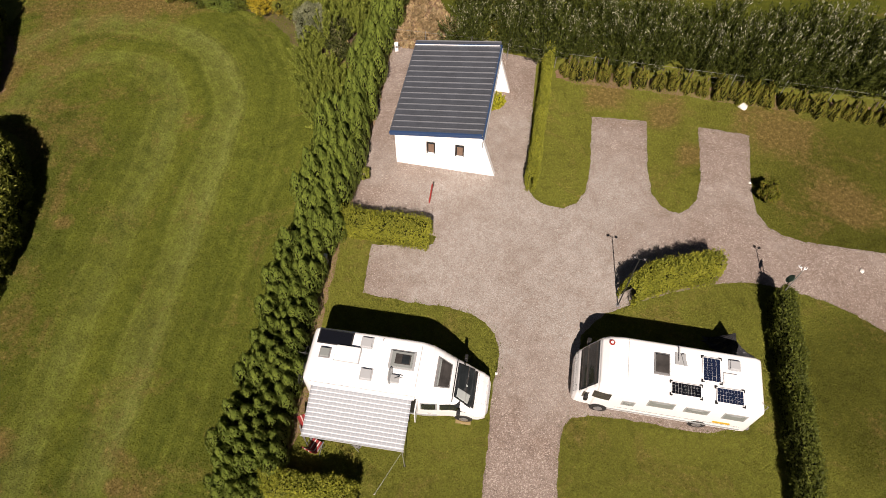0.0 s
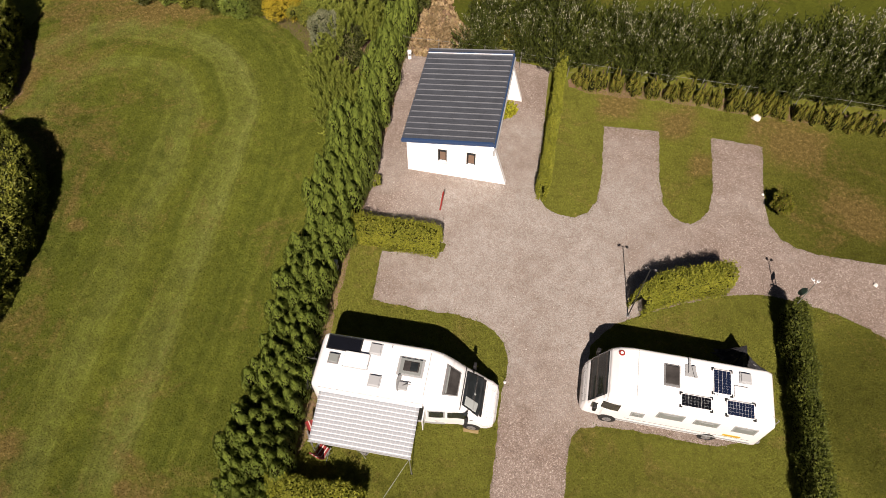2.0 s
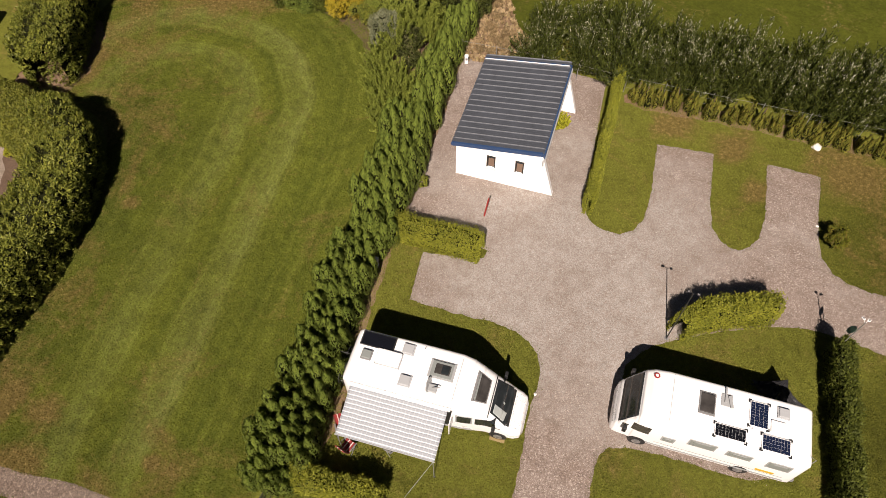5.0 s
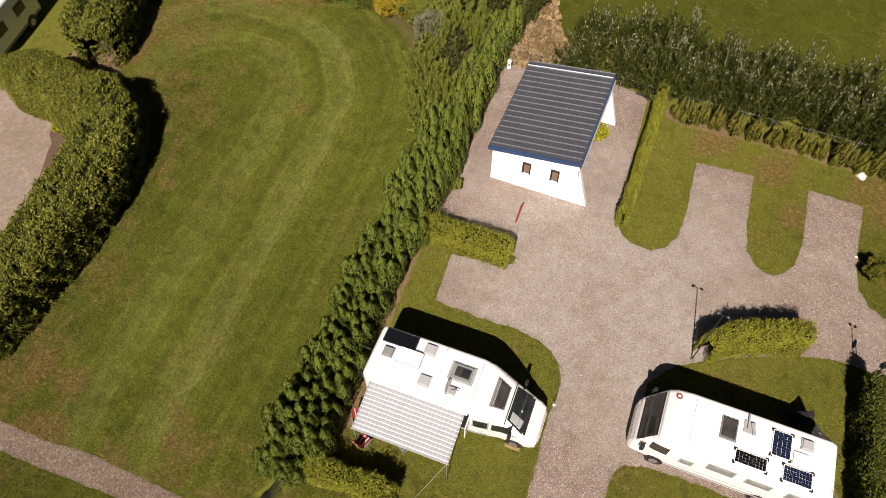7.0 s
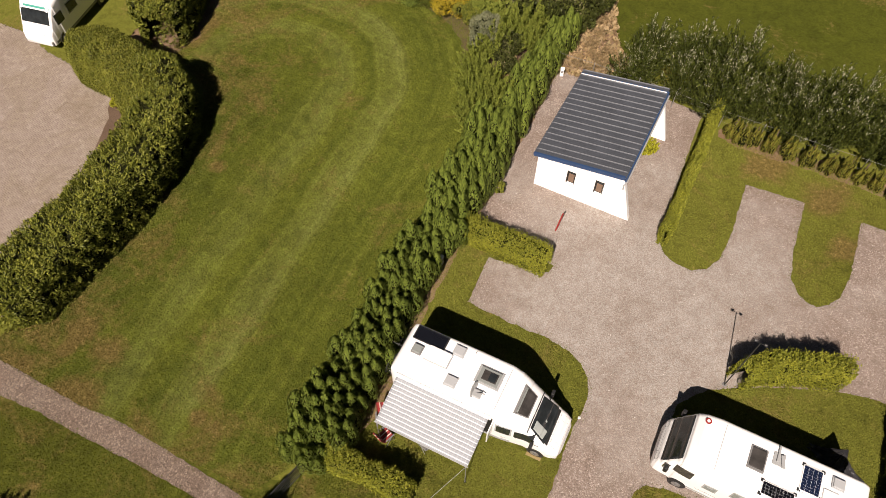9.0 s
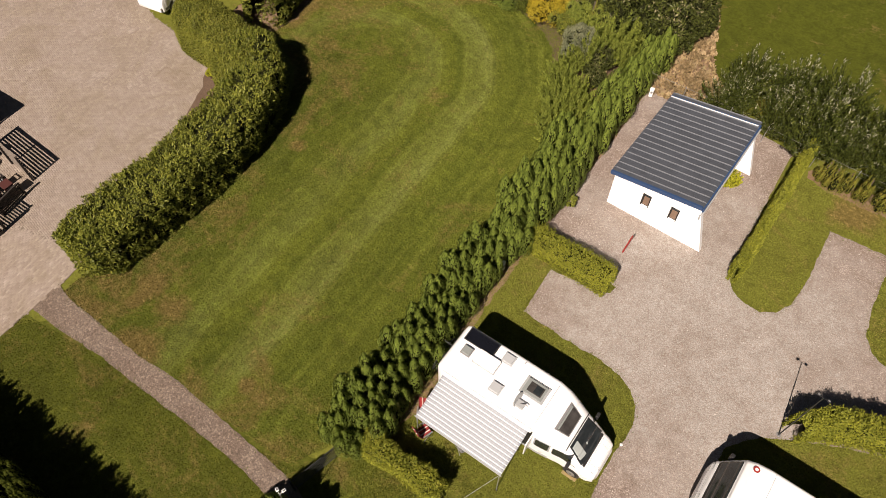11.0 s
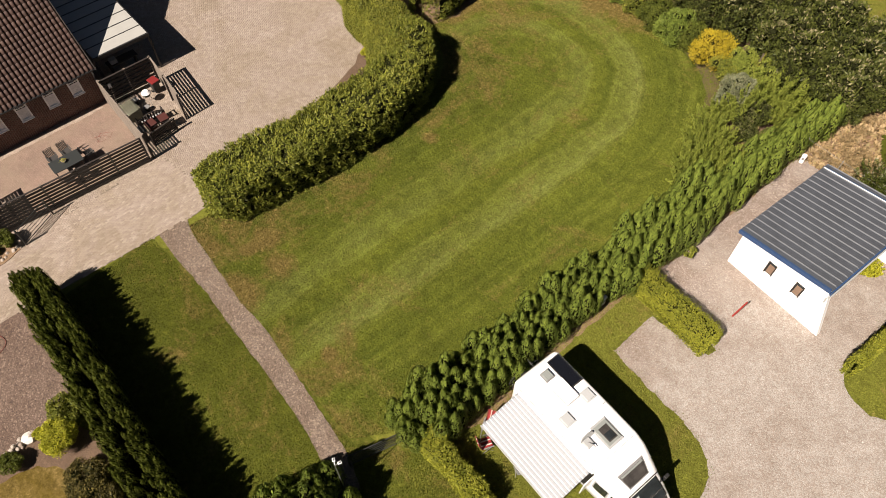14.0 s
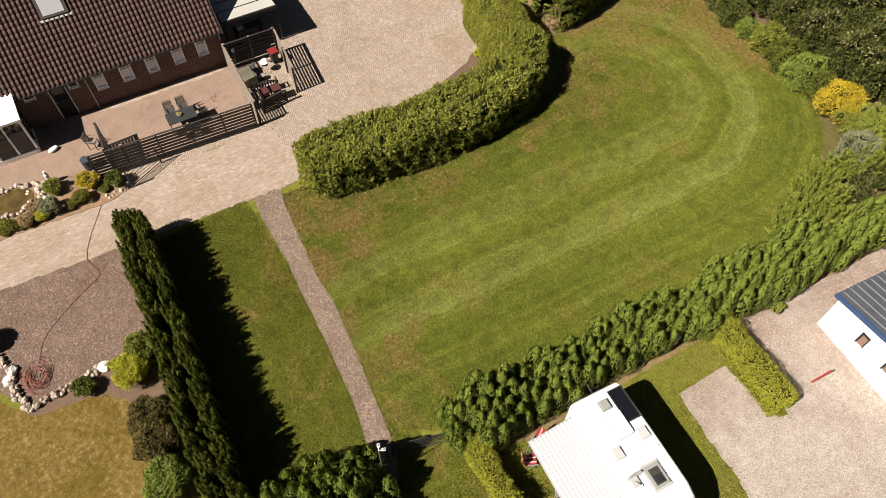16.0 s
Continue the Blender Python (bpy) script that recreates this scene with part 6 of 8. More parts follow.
def covered_heap():
    """A bicycle or barbecue under a creased black sheet."""
    rng = random.Random(4)
    bm = bmesh.new()
    n, k = 34, 12
    rings = []
    for j in range(k + 1):
        f = j / k
        row = []
        for i in range(n):
            a = 2 * math.pi * i / n
            fold = 1 + 0.2 * math.sin(4 * a + 0.5) + (0.16 if i % 2 else -0.1) * (1 - 0.5 * f)
            r = (0.95 - 0.9 * f ** 0.75) * fold
            peak = 1.35 if math.cos(a - 2.6) > 0 else 1.0
            row.append(bm.verts.new((r * 1.1 * math.cos(a) - 0.25 * f, r * 0.52 * math.sin(a) + 0.08 * f, peak * f * (1 - 0.12 * abs(math.sin(3 * a)) * (1 - f)) + rng.uniform(-0.05, 0.05) * (1 - f))))
        rings.append(row)
    for r0, r1 in zip(rings, rings[1:]):
        for i in range(n):
            bm.faces.new((r0[i], r0[(i + 1) % n], r1[(i + 1) % n], r1[i]))
    bm.faces.new(rings[-1])
    for v in bm.verts:
        v.co.z = max(0.0, v.co.z)
    ob = part("covered_bicycle", bm, TARP, None, "", False, pose(12.75, 12.55, 0.0, 0, 0, -32))
    tagged(ob, "heap under a creased black tarpaulin by the camper", "tarpaulin")


covered_heap()

# ---- brick bungalow, carport, conservatory ----
HM = pose(-34.32, 8.4, 0, 0, 0, -95.7)              # x runs along the garden wall, y out of it
HOUSE_L = 15.0


def walled(parent, x0, x1, z0, z1, y, t, holes, material, name="wall"):
    """A wall along x with its openings cut through."""
    bm = bmesh.new()
    xs = sorted({x0, x1, *[v for h in holes for v in (h[0], h[1])]})
    for a, b in zip(xs, xs[1:]):
        hs = sorted([h for h in holes if h[0] <= a and b <= h[1]], key=lambda h: h[2])
        z = z0
        for h in hs:
            if h[2] - z > 0.01:
                box((b - a, t, h[2] - z), ((a + b) / 2, y - t / 2, z), 0, None, bm)
            z = h[3]
        if z1 - z > 0.01:
            box((b - a, t, z1 - z), ((a + b) / 2, y - t / 2, z), 0, None, bm)
    bmesh.ops.remove_doubles(bm, verts=bm.verts, dist=0.002)
    return part(name, bm, material, parent)


def house_window(parent, x0, x1, z0, z1, y, curtain=True):
    w = part("window", box((x1 - x0, 0.03, z1 - z0), ((x0 + x1) / 2, y - 0.08, z0)), GLASS, parent, "white framed casement window")
    for a in (x0 + 0.04, x1 - 0.04):
        part("frame_side", box((0.08, 0.12, z1 - z0), (a, y - 0.02, z0), 0.008), WHITE_UPVC, w)
    for a in (z0, z1 - 0.06):
        part("frame_rail", box((x1 - x0 - 0.164, 0.12, 0.08), ((x0 + x1) / 2, y - 0.022, a if a == z0 else a - 0.02), 0.008), WHITE_UPVC, w)
    if z1 - z0 > 0.8:
        part("transom", box((x1 - x0 - 0.164, 0.08, 0.05), ((x0 + x1) / 2, y - 0.03, z0 + (z1 - z0) * 0.68), 0.006), WHITE_UPVC, w)
        if curtain:
            bm = bmesh.new()
            n = 12
            a = [bm.verts.new((x0 + 0.07 + (x1 - x0 - 0.14) * i / n, y - 0.058 + 0.012 * (i % 2), z0 + 0.06)) for i in range(n + 1)]
            b = [bm.verts.new((v.co.x, v.co.y, z0 + (z1 - z0) * 0.6)) for v in a]
            for i in range(n):
                bm.faces.new((a[i], a[i + 1], b[i + 1], b[i]))
            part("curtain", bm, CURTAIN, w, "white net curtain")
    part("sill", box((x1 - x0 + 0.03, 0.14, 0.04), ((x0 + x1) / 2, y + 0.02, z0 - 0.042), 0.01), WHITE_UPVC, w)


def pantile(w=0.25, g=0.36, lift=0.009):
    """One roof tile: a roll and a trough, with a lip that overlaps the course below."""
    prof = [(-w / 2 - 0.003, 0.0), (-0.108, 0.045), (-0.065, 0.075), (-0.01, 0.075), (0.035, 0.045), (0.058, 0.0), (w / 2, 0.0)]
    v, f = [], []
    for y, up in ((0.0, lift), (g + 0.03, 0.0)):
        v += [(x, -y, z + up) for x, z in prof]
    v += [(x, 0.0, z + lift - 0.03) for x, z in prof]
    n = len(prof)
    for k in range(n - 1):
        f.append((k, n + k, n + k + 1, k + 1))
        f.append((2 * n + k, k, k + 1, 2 * n + k + 1))
    return np.array(v), np.array(f)


def house():
    t = thing("bungalow", HM, "brown brick bungalow with brown pantile roof", "house")
    W = [(0.88, 1.52), (2.28, 2.92), (3.8, 4.45), (5.22, 5.9), (6.74, 7.37)]
    holes = [(a, b, 1.18, 2.4) for a, b in W] + [(8.1, 8.66, 1.85, 2.36), (8.8, 9.72, 0.05, 2.36), (10.35, 10.95, 1.95, 2.36)]
    walled(t, 0.0, HOUSE_L, 0.0, 2.5, -0.08, 0.3, holes, BRICKWORK)
    for x, y0, y1 in ((0.15, -14.45, -0.4), (HOUSE_L - 0.15, -14.45, -0.4)):
        bm = bmesh.new()
        for xx in (x - 0.15, x + 0.15):
            bm.faces.new([bm.verts.new(p) for p in ((xx, y0, 0), (xx, y1 + 0.02, 0), (xx, y1 + 0.02, 2.8), (xx, (y0 + y1) / 2, 9.08), (xx, y0, 2.8))])
        bm.verts.ensure_lookup_table()
        for i in range(5):
            j = (i + 1) % 5
            bm.faces.new([bm.verts[k] for k in (i, j, 5 + j, 5 + i)])
        part("gable_wall", bm, BRICKWORK, t)
    part("back_wall", box((HOUSE_L, 0.3, 2.5), (HOUSE_L / 2, -14.6, 0)), BRICKWORK, t)
    for a, b in W:
        house_window(t, a, b, 1.18, 2.4, -0.08)
    house_window(t, 8.1, 8.66, 1.85, 2.36, -0.08, False)
    house_window(t, 10.35, 10.95, 1.95, 2.36, -0.08, False)
    d = part("back_door", box((0.86, 0.05, 2.24), (9.26, -0.25, 0.06), 0.01), DARK_WOOD, t, "dark glazed back door")
    part("pane", box((0.6, 0.06, 1.0), (9.26, -0.245, 1.15), 0.01), GLASS, d)
    part("handle", box((0.1, 0.06, 0.03), (9.58, -0.2, 1.1), 0.008), STEEL, d)
    for a in (8.81, 9.7):
        part("door_jamb", box((0.07, 0.12, 2.3), (a, -0.14, 0.05), 0.008), WHITE_UPVC, d)
    part("downpipe", tube([(7.72, 0.02, 2.5), (7.72, 0.0, 0.05)], 0.04, 8), PALE_PLASTIC, t, "pale downpipe")
    part("corner_pipe", tube([(0.06, 0.0, 2.5), (0.06, 0.0, 0.05)], 0.035, 8), PALE_PLASTIC, t, "pale downpipe")
    part("wall_light", box((0.1, 0.14, 0.16), (10.05, -0.02, 2.2), 0.03), WHITE_UPVC, t)
    # roof slopes
    rise, run = 0.9, 7.6
    pitch, gauge = math.atan(rise), 0.312
    ridge_y, ridge_z = 0.2 - run, 2.47 + run * rise
    bm = bmesh.new()
    pts = [(-0.12, 0.2, 2.47), (HOUSE_L + 0.12, 0.2, 2.47), (HOUSE_L + 0.12, ridge_y, ridge_z), (-0.12, ridge_y, ridge_z)]
    far = [(-0.12, ridge_y - run, 2.47), (HOUSE_L + 0.12, ridge_y - run, 2.47)]
    v = [bm.verts.new(p) for p in pts + far]
    w = [bm.verts.new((p[0], p[1], p[2] - 0.14)) for p in pts + far]
    for a in ((0, 1, 2, 3), (3, 2, 5, 4)):
        bm.faces.new([v[i] for i in a])
        bm.faces.new([w[i] for i in a][::-1])
    for a, b in ((0, 1), (1, 2), (2, 5), (5, 4), (4, 3), (3, 0)):
        bm.faces.new((v[a], v[b], w[b], w[a]))
    roof = part("roof", bm, TILE_REST, t, "roof deck under brown pantiles")
    part("gutter", tube([(-0.12, 0.27, 2.46), (HOUSE_L + 0.12, 0.27, 2.46)], 0.06, 8), BLACK_PLASTIC, t, "dark gutter")
    part("ridge", tube([(-0.12, ridge_y, ridge_z + 0.03), (HOUSE_L + 0.12, ridge_y, ridge_z + 0.03)], 0.12, 10), TILE_REST, t, "row of ridge tiles")
    part("verge", box((0.06, 10.3, 0.14), (-0.15, -4.8, 0), 0.01), DARK_WOOD, t, m=Matrix.Translation((0, 0, 2.38 + 0.2 * rise)) @ Matrix.Rotation(-pitch, 4, "X"))
    v0, f0 = pantile(0.25, gauge)
    rot = np.array(Matrix.Rotation(-pitch, 3, "X"))
    tile_me = np_mesh("roof_tile", v0 @ rot.T, f0)
    tile_me.materials.append(TILE)
    slope = math.hypot(run, run * rise)
    rest_v, rest_f, n = [], [], 0
    cols, rows = int((HOUSE_L + 0.24) / 0.25), int(slope / gauge)
    for r in range(rows):
        d = r * gauge
        for c in range(cols):
            x = -0.12 + 0.13 + c * 0.25
            y, z = 0.26 - d * math.cos(pitch), 2.47 + d * math.sin(pitch)
            if 6.85 < x < 8.4 and 3.33 < d < 4.76:
                continue
            if r < 11 and c < 27:
                ob = new("roof_tile", tile_me)
                ob.parent = roof
                ob.matrix_basis = Matrix.Translation((x, y, z + 0.004))
            else:
                rest_v.append(v0 @ rot.T + [x, y, z + 0.004])
                rest_f.append(f0 + n)
                n += len(v0)
    rest = link_mesh("roof_tiles", np_mesh("roof_tiles", np.concatenate(rest_v), np.concatenate(rest_f)), TILE_REST, roof, "rest of the brown pantiles")
    tagged(rest, kind="stuff")
    # large roof window
    m = Matrix.Translation((7.62, 0.2 - 4.05 * math.cos(pitch), 2.47 + 4.05 * math.sin(pitch))) @ Matrix.Rotation(-pitch, 4, "X")
    sk = part("roof_window", box((1.45, 1.4, 0.2), (0, 0, -0.02), 0.02), DARK_WOOD, t, "large roof window in a dark frame", m=m)
    part("pane", box((1.12, 1.12, 0.03), (0, 0.02, 0.17), 0.005), ROOF_BLIND, sk, "pale blind behind the pane")
    part("flashing", box((1.68, 0.14, 0.05), (0, 0.78, 0.06), 0.01), PALE_PLASTIC, sk, "pale lead apron")


house()


def carport():
    t = thing("carport", HM, "open carport with cream ribbed roof panels", "carport")
    y, k = -0.5, 0
    while y > -8.0:
        part("roof_panel", box((3.3, 0.86, 0.05), (-2.05, y - 0.43, 2.5 - 0.0 * k), 0.008), CARPORT_ROOF, t, "cream roof panel")
        part("glazing_bar", box((3.34, 0.06, 0.07), (-2.05, y - 0.89, 2.5), 0.01), BLACK_PLASTIC, t)
        y -= 0.92
    part("front_beam", box((3.4, 0.08, 0.2), (-2.05, -0.44, 2.34), 0.01), BLACK_PLASTIC, t, "dark front beam")
    part("side_beam", box((0.08, 7.6, 0.2), (-3.72, -4.25, 2.34), 0.01), BLACK_PLASTIC, t)
    for x, yy in ((-3.7, -0.5), (-3.7, -4.0), (-3.7, -7.9), (-0.45, -0.5)):
        part("post", box((0.1, 0.1, 2.4), (x, yy, 0), 0.01), DARK_WOOD, t)
    return t


carport()


def conservatory():
    t = thing("conservatory", HM, "white framed glazed conservatory with white roof", "conservatory")
    x0, x1, y0, y1 = 11.35, 15.2, 0.05, 1.85
    part("dwarf_wall", box((x1 - x0, 0.14, 0.3), ((x0 + x1) / 2, y1 - 0.07, 0), 0.01), WHITE_UPVC, t)
    part("dwarf_wall", box((0.14, y1 - y0, 0.3), (x0 + 0.07, (y0 + y1) / 2, 0), 0.01), WHITE_UPVC, t)
    for k in range(5):
        x = x0 + 0.05 + k * (x1 - x0 - 0.1) / 4
        part("mullion", box((0.1, 0.1, 2.1), (x, y1 - 0.07, 0.3), 0.01), WHITE_UPVC, t)
        if k < 4:
            part("pane", box(((x1 - x0) / 4 - 0.12, 0.02, 2.05), (x + (x1 - x0) / 8, y1 - 0.07, 0.32)), GLASS, t)
    for k in range(3):
        y = y0 + 0.05 + k * (y1 - y0 - 0.12) / 2
        part("mullion", box((0.1, 0.1, 2.1), (x0 + 0.07, y, 0.3), 0.01), DARK_WOOD if k < 2 else WHITE_UPVC, t)
        if k < 2:
            part("pane", box((0.02, (y1 - y0) / 2 - 0.12, 2.05), (x0 + 0.07, y + (y1 - y0) / 4, 0.32)), GLASS, t)
    part("eaves_beam", box((x1 - x0 + 0.16, 0.14, 0.14), ((x0 + x1) / 2, y1, 2.38), 0.02), WHITE_UPVC, t)
    bm = bmesh.new()
    prism([(x0 - 0.08, -0.35), (x1 + 0.1, -0.35), (x1 + 0.1, y1 + 0.12), (x0 - 0.08, y1 + 0.12)], 0, 0.08, 0.015, bm)
    for v in bm.verts:
        v.co.z += 2.52 + (y1 - v.co.y) * 0.08
    part("roof", bm, WHITE_UPVC, t, "white sheet roof")
    part("chimney_cap", box((0.35, 0.3, 0.14), (x0 + 0.1, -0.5, 2.6), 0.03), STONE, t)


conservatory()


# ---- fences of the yard ----
def slat_fence(a, b, h, slats, label, material, share=0.66, top_rail=True, post_step=1.9, lean=0.0, start=0.06, slat_h=None, group="yard fences"):
    """A horizontal board fence between two points of the house plan."""
    pa, pb = HM @ Vector((*a, 0)), HM @ Vector((*b, 0))
    d = pb - pa
    ln = d.length
    m = Matrix.Translation(pa) @ Matrix.Rotation(math.atan2(d.y, d.x), 4, "Z")
    t = thing("slatted_fence", m, label, "fence", group)
    n = max(1, round(ln / post_step))
    for k in range(n + 1):
        p = part("post", box((0.09, 0.09, h + 0.06), (min(max(ln * k / n, 0.05), ln - 0.05), -0.07, 0), 0.01), DARK_WOOD, t)
        part("cap", box((0.11, 0.11, 0.03), (min(max(ln * k / n, 0.055), ln - 0.055), -0.07, h + 0.062), 0.008), GREY_WOOD, p)
    gap = (h - start) / slats
    sh = slat_h or gap * share
    me = None
    for k in range(slats):
        z = start + k * gap
        if me is None:
            s = part("slat", box((ln, 0.028, sh), (ln / 2, 0, 0), 0.004), material, t)
            me = s.data
        else:
            s = new("slat", me)
            s.parent = t
        s.matrix_basis = Matrix.Translation((0, 0.0, z))
    if top_rail:
        part("top_rail", box((ln, 0.1, 0.035), (ln / 2, -0.035, h + 0.0), 0.006), GREY_WOOD if material is GREY_WOOD else DARK_WOOD, t, "top rail")
    return t


slat_fence((0.33, 5.85), (9.05, 5.4), 1.75, 8, "dark stained horizontal slat fence along the driveway", DARK_WOOD)
slat_fence((0.2, 5.75), (0.12, 0.1), 1.75, 10, "slatted partition between patio and bin yard", GREY_WOOD, 0.45)
slat_fence((0.1, 0.55), (-3.0, 0.55), 1.85, 7, "dark slatted fence at the back of the bin yard", DARK_WOOD)
slat_fence((-3.05, 0.55), (-2.72, 4.4), 1.85, 9, "weathered slatted fence at the side of the bin yard", GREY_WOOD, 0.5)
slat_fence((8.05, 3.1), (8.1, 5.3), 1.75, 9, "dark slatted screen across the patio", DARK_WOOD)
slat_fence((-0.3, 4.95), (-1.9, 4.7), 0.9, 6, "low slatted front of the bin store", DARK_WOOD)


def bar_gate(pa, pb, h, bars, label, material=DARK_STEEL):
    pa, pb = Vector((*pa, 0)), Vector((*pb, 0))
    d = pb - pa
    ln = d.length
    t = thing("metal_gate", Matrix.Translation(pa) @ Matrix.Rotation(math.atan2(d.y, d.x), 4, "Z"), label, "gate")
    part("frame", tube([(0, 0, 0.12), (0, 0, h), (ln, 0, h), (ln, 0, 0.12), (0, 0, 0.12)], 0.025, 8), material, t)
    for k in range(1, bars):
        part("bar", tube([(0.02, 0, 0.12 + (h - 0.12) * k / bars), (ln - 0.02, 0, 0.12 + (h - 0.12) * k / bars)], 0.014, 6), material, t)
    for x in (-0.1, ln + 0.1):
        part("post", tube([(x, 0, 0), (x, 0, h + 0.12)], 0.045, 8), material, t)
    part("latch", box((0.14, 0.05, 0.05), (ln - 0.02, 0, h * 0.6), 0.01), STEEL, t)


bar_gate((-28.42, 0.2), (-29.1, 1.9), 1.1, 5, "dark metal bar gate standing open by the fence")
bar_gate((-8.55, 3.75), (-7.75, 5.75), 1.15, 5, "dark metal garden gate in the shade of conifers")
# patio, beds and paving round the house
hp = lambda x, y: tuple((HM @ Vector((x, y, 0))).xy)
sheet("patio", dense([hp(0.0, -0.1), hp(0.35, 5.8), hp(9.1, 5.35), hp(9.6, 4.6), hp(11.0, 4.2), hp(15.5, 4.3), hp(15.5, -0.1)], 0.6), 0.034, PATIO, "pinkish paved patio behind the slatted fence", "patio")
BED = [hp(9.1, 5.5), hp(7.7, 6.7), hp(9.0, 7.2), hp(11.5, 7.0), hp(15.5, 6.9), hp(15.5, 3.6), hp(11.6, 3.9), hp(9.8, 5.2)]
sheet("rockery_bed", ragged(BED, 0.08, 0.2), 0.05, SOIL, "dry earth bed round the garden pond", "soil")


def paving():
    """Paving blocks: herringbone in the yard, running rows along the driveway."""
    a, l, w, g = radians(-18), 0.2, 0.1, 0.004
    quads = []
    n = 260
    ca, sa = math.cos(a), math.sin(a)
    hull = [hp(-0.1, 0.3), hp(15.4, 0.3), hp(15.4, -11), hp(-0.1, -11)]
    patio = [hp(0.0, -0.4), hp(0.3, 5.85), hp(9.1, 5.4), hp(9.0, 6.9), hp(15.6, 6.9), hp(15.6, -0.4)]
    cx, cy = [], []
    kind = []
    i, j = np.meshgrid(np.arange(-n, n), np.arange(-n, n), indexing="ij")
    # herringbone: pairs of blocks step diagonally
    ux, uy = (i * w + j * l).ravel(), (i * w - j * l).ravel()
    for ox, oy, dx, dy in ((0, 0, l, w), (l, 0 + w - l, w, l)):
        x0, y0 = ux + ox, uy + oy
        mx, my = x0 + dx / 2, y0 + dy / 2
        wx, wy = -31 + mx * ca - my * sa, 12 + mx * sa + my * ca
        quads.append((wx, wy, np.full_like(wx, dx / 2 - g), np.full_like(wx, dy / 2 - g), np.full_like(wx, a)))
    wx, wy, hx, hy, an = [np.concatenate(q) for q in zip(*quads)]
    strip_test = [(-24.9, -0.9), (-24.1, 5.0), (-23.7, 8.4), (-28.3, 8.1), (-28.7, 0), (-29.2, -14), (-26.6, -14), (-25.8, -7.3)]
    keep = inside(wx, wy, PAVED) & ~inside(wx, wy, hull) & ~inside(wx, wy, patio) & ~inside(wx, wy, strip_test) & (wx > -46) & (wy < 26) & (wy > 0)
    sets = [(wx[keep], wy[keep], hx[keep], hy[keep], an[keep])]
    b = radians(86)
    r, c = np.meshgrid(np.arange(-30, 45), np.arange(-10, 115), indexing="ij")
    lx, ly = (c * 0.205 + (r % 2) * 0.1).ravel(), (r * 0.105).ravel()
    sx, sy = -25.9 + lx * math.cos(b) - ly * math.sin(b), -14 + lx * math.sin(b) + ly * math.cos(b)
    keep = inside(sx, sy, strip_test) & inside(sx, sy, PAVED)
    k = keep.sum()
    sets.append((sx[keep], sy[keep], np.full(k, 0.1), np.full(k, 0.0505), np.full(k, b)))
    x, y, hx, hy, an = [np.concatenate(q) for q in zip(*sets)]
    rng = np.random.default_rng(9)
    z = 0.021 + rng.uniform(0, 0.0015, len(x))
    v = []
    for sx_, sy_, zz, sh in ((-1, -1, 0, 0.97), (1, -1, 0, 0.97), (1, 1, 0, 0.97), (-1, 1, 0, 0.97), (-1, -1, -0.002, 1.02), (1, -1, -0.002, 1.02), (1, 1, -0.002, 1.02), (-1, 1, -0.002, 1.02)):
        px, py = sx_ * hx * sh, sy_ * hy * sh
        v.append(np.stack([x + px * np.cos(an) - py * np.sin(an), y + px * np.sin(an) + py * np.cos(an), z + zz], 1))
    v = np.stack(v, 1).reshape(-1, 3)
    base = np.arange(len(x))[:, None] * 8
    f = np.concatenate([base + q for q in ([0, 1, 2, 3], [0, 4, 5, 1], [1, 5, 6, 2], [2, 6, 7, 3], [3, 7, 4, 0])], 1).reshape(-1, 4)
    ob = link_mesh("block_paving", np_mesh("block_paving", v, f), PAVER)
    tagged(ob, "sandy beige block paving laid in herringbone", "paving", kind="stuff")


paving()

# ---- lamps, posts and small things of the pitches ----
def lamp_post(x, y, h, heads, label, turn=0.0, metal=STEEL, shell=WHITE_UPVC):
    t = thing("flood_lamp", pose(x, y, 0, 0, 0, turn), label, "street lamp", "flood lamps")
    part("pole", tube([(0, 0, 0), (0, 0, h)], 0.028, 10, None, 0.7), metal, t)
    part("foot", disc(0.1, 0.04, (0, 0, 0), 12, 0.008), STEEL, t)
    for a in heads:
        d = Vector((math.cos(radians(a)), math.sin(radians(a)), 0))
        arm = part("arm", tube([(0, 0, h - 0.05), d * 0.12 + Vector((0, 0, h + 0.02))], 0.01, 6), shell, t)
        m = Matrix.Translation(d * 0.19 + Vector((0, 0, h + 0.0))) @ Matrix.Rotation(radians(a), 4, "Z") @ Matrix.Rotation(radians(12), 4, "Y")
        part("lamp_head", box((0.15, 0.11, 0.04), (0, 0, 0), 0.012), shell, arm, m=m)
        part("lamp_fins", box((0.09, 0.06, 0.014), (0, 0, 0.041), 0.004), GREY_PLASTIC, t, m=m)
    return t


lamp_post(8.07, 14.75, 4.15, (165, 345), "tall dark pole with two small black flood lamps", 0.0, DARK_STEEL, BLACK_PLASTIC)
lamp_post(15.0, 14.65, 3.5, (105, 35), "grey pole with two white flood lamps behind a hedge")
lamp_post(-7.95, 2.83, 3.5, (150, 70), "grey pole with two white flood lamps by the gate")


def oval_sign():
    t = thing("oval_sign", pose(15.15, 14.95, 0, 0, 0, 87), "dark green oval board on a short post", "sign")
    part("post", tube([(0, 0, 0), (0, 0, 2.6)], 0.022, 8), DARK_STEEL, t)
    part("board", disc(0.24, 0.04, (0, 0.05, 2.3), 32, 0.012, None, Matrix.Rotation(radians(-62), 4, "X") @ Matrix.Scale(0.62, 4, (1, 0, 0))), SIGN_GREEN, t, "dark green oval board")


oval_sign()


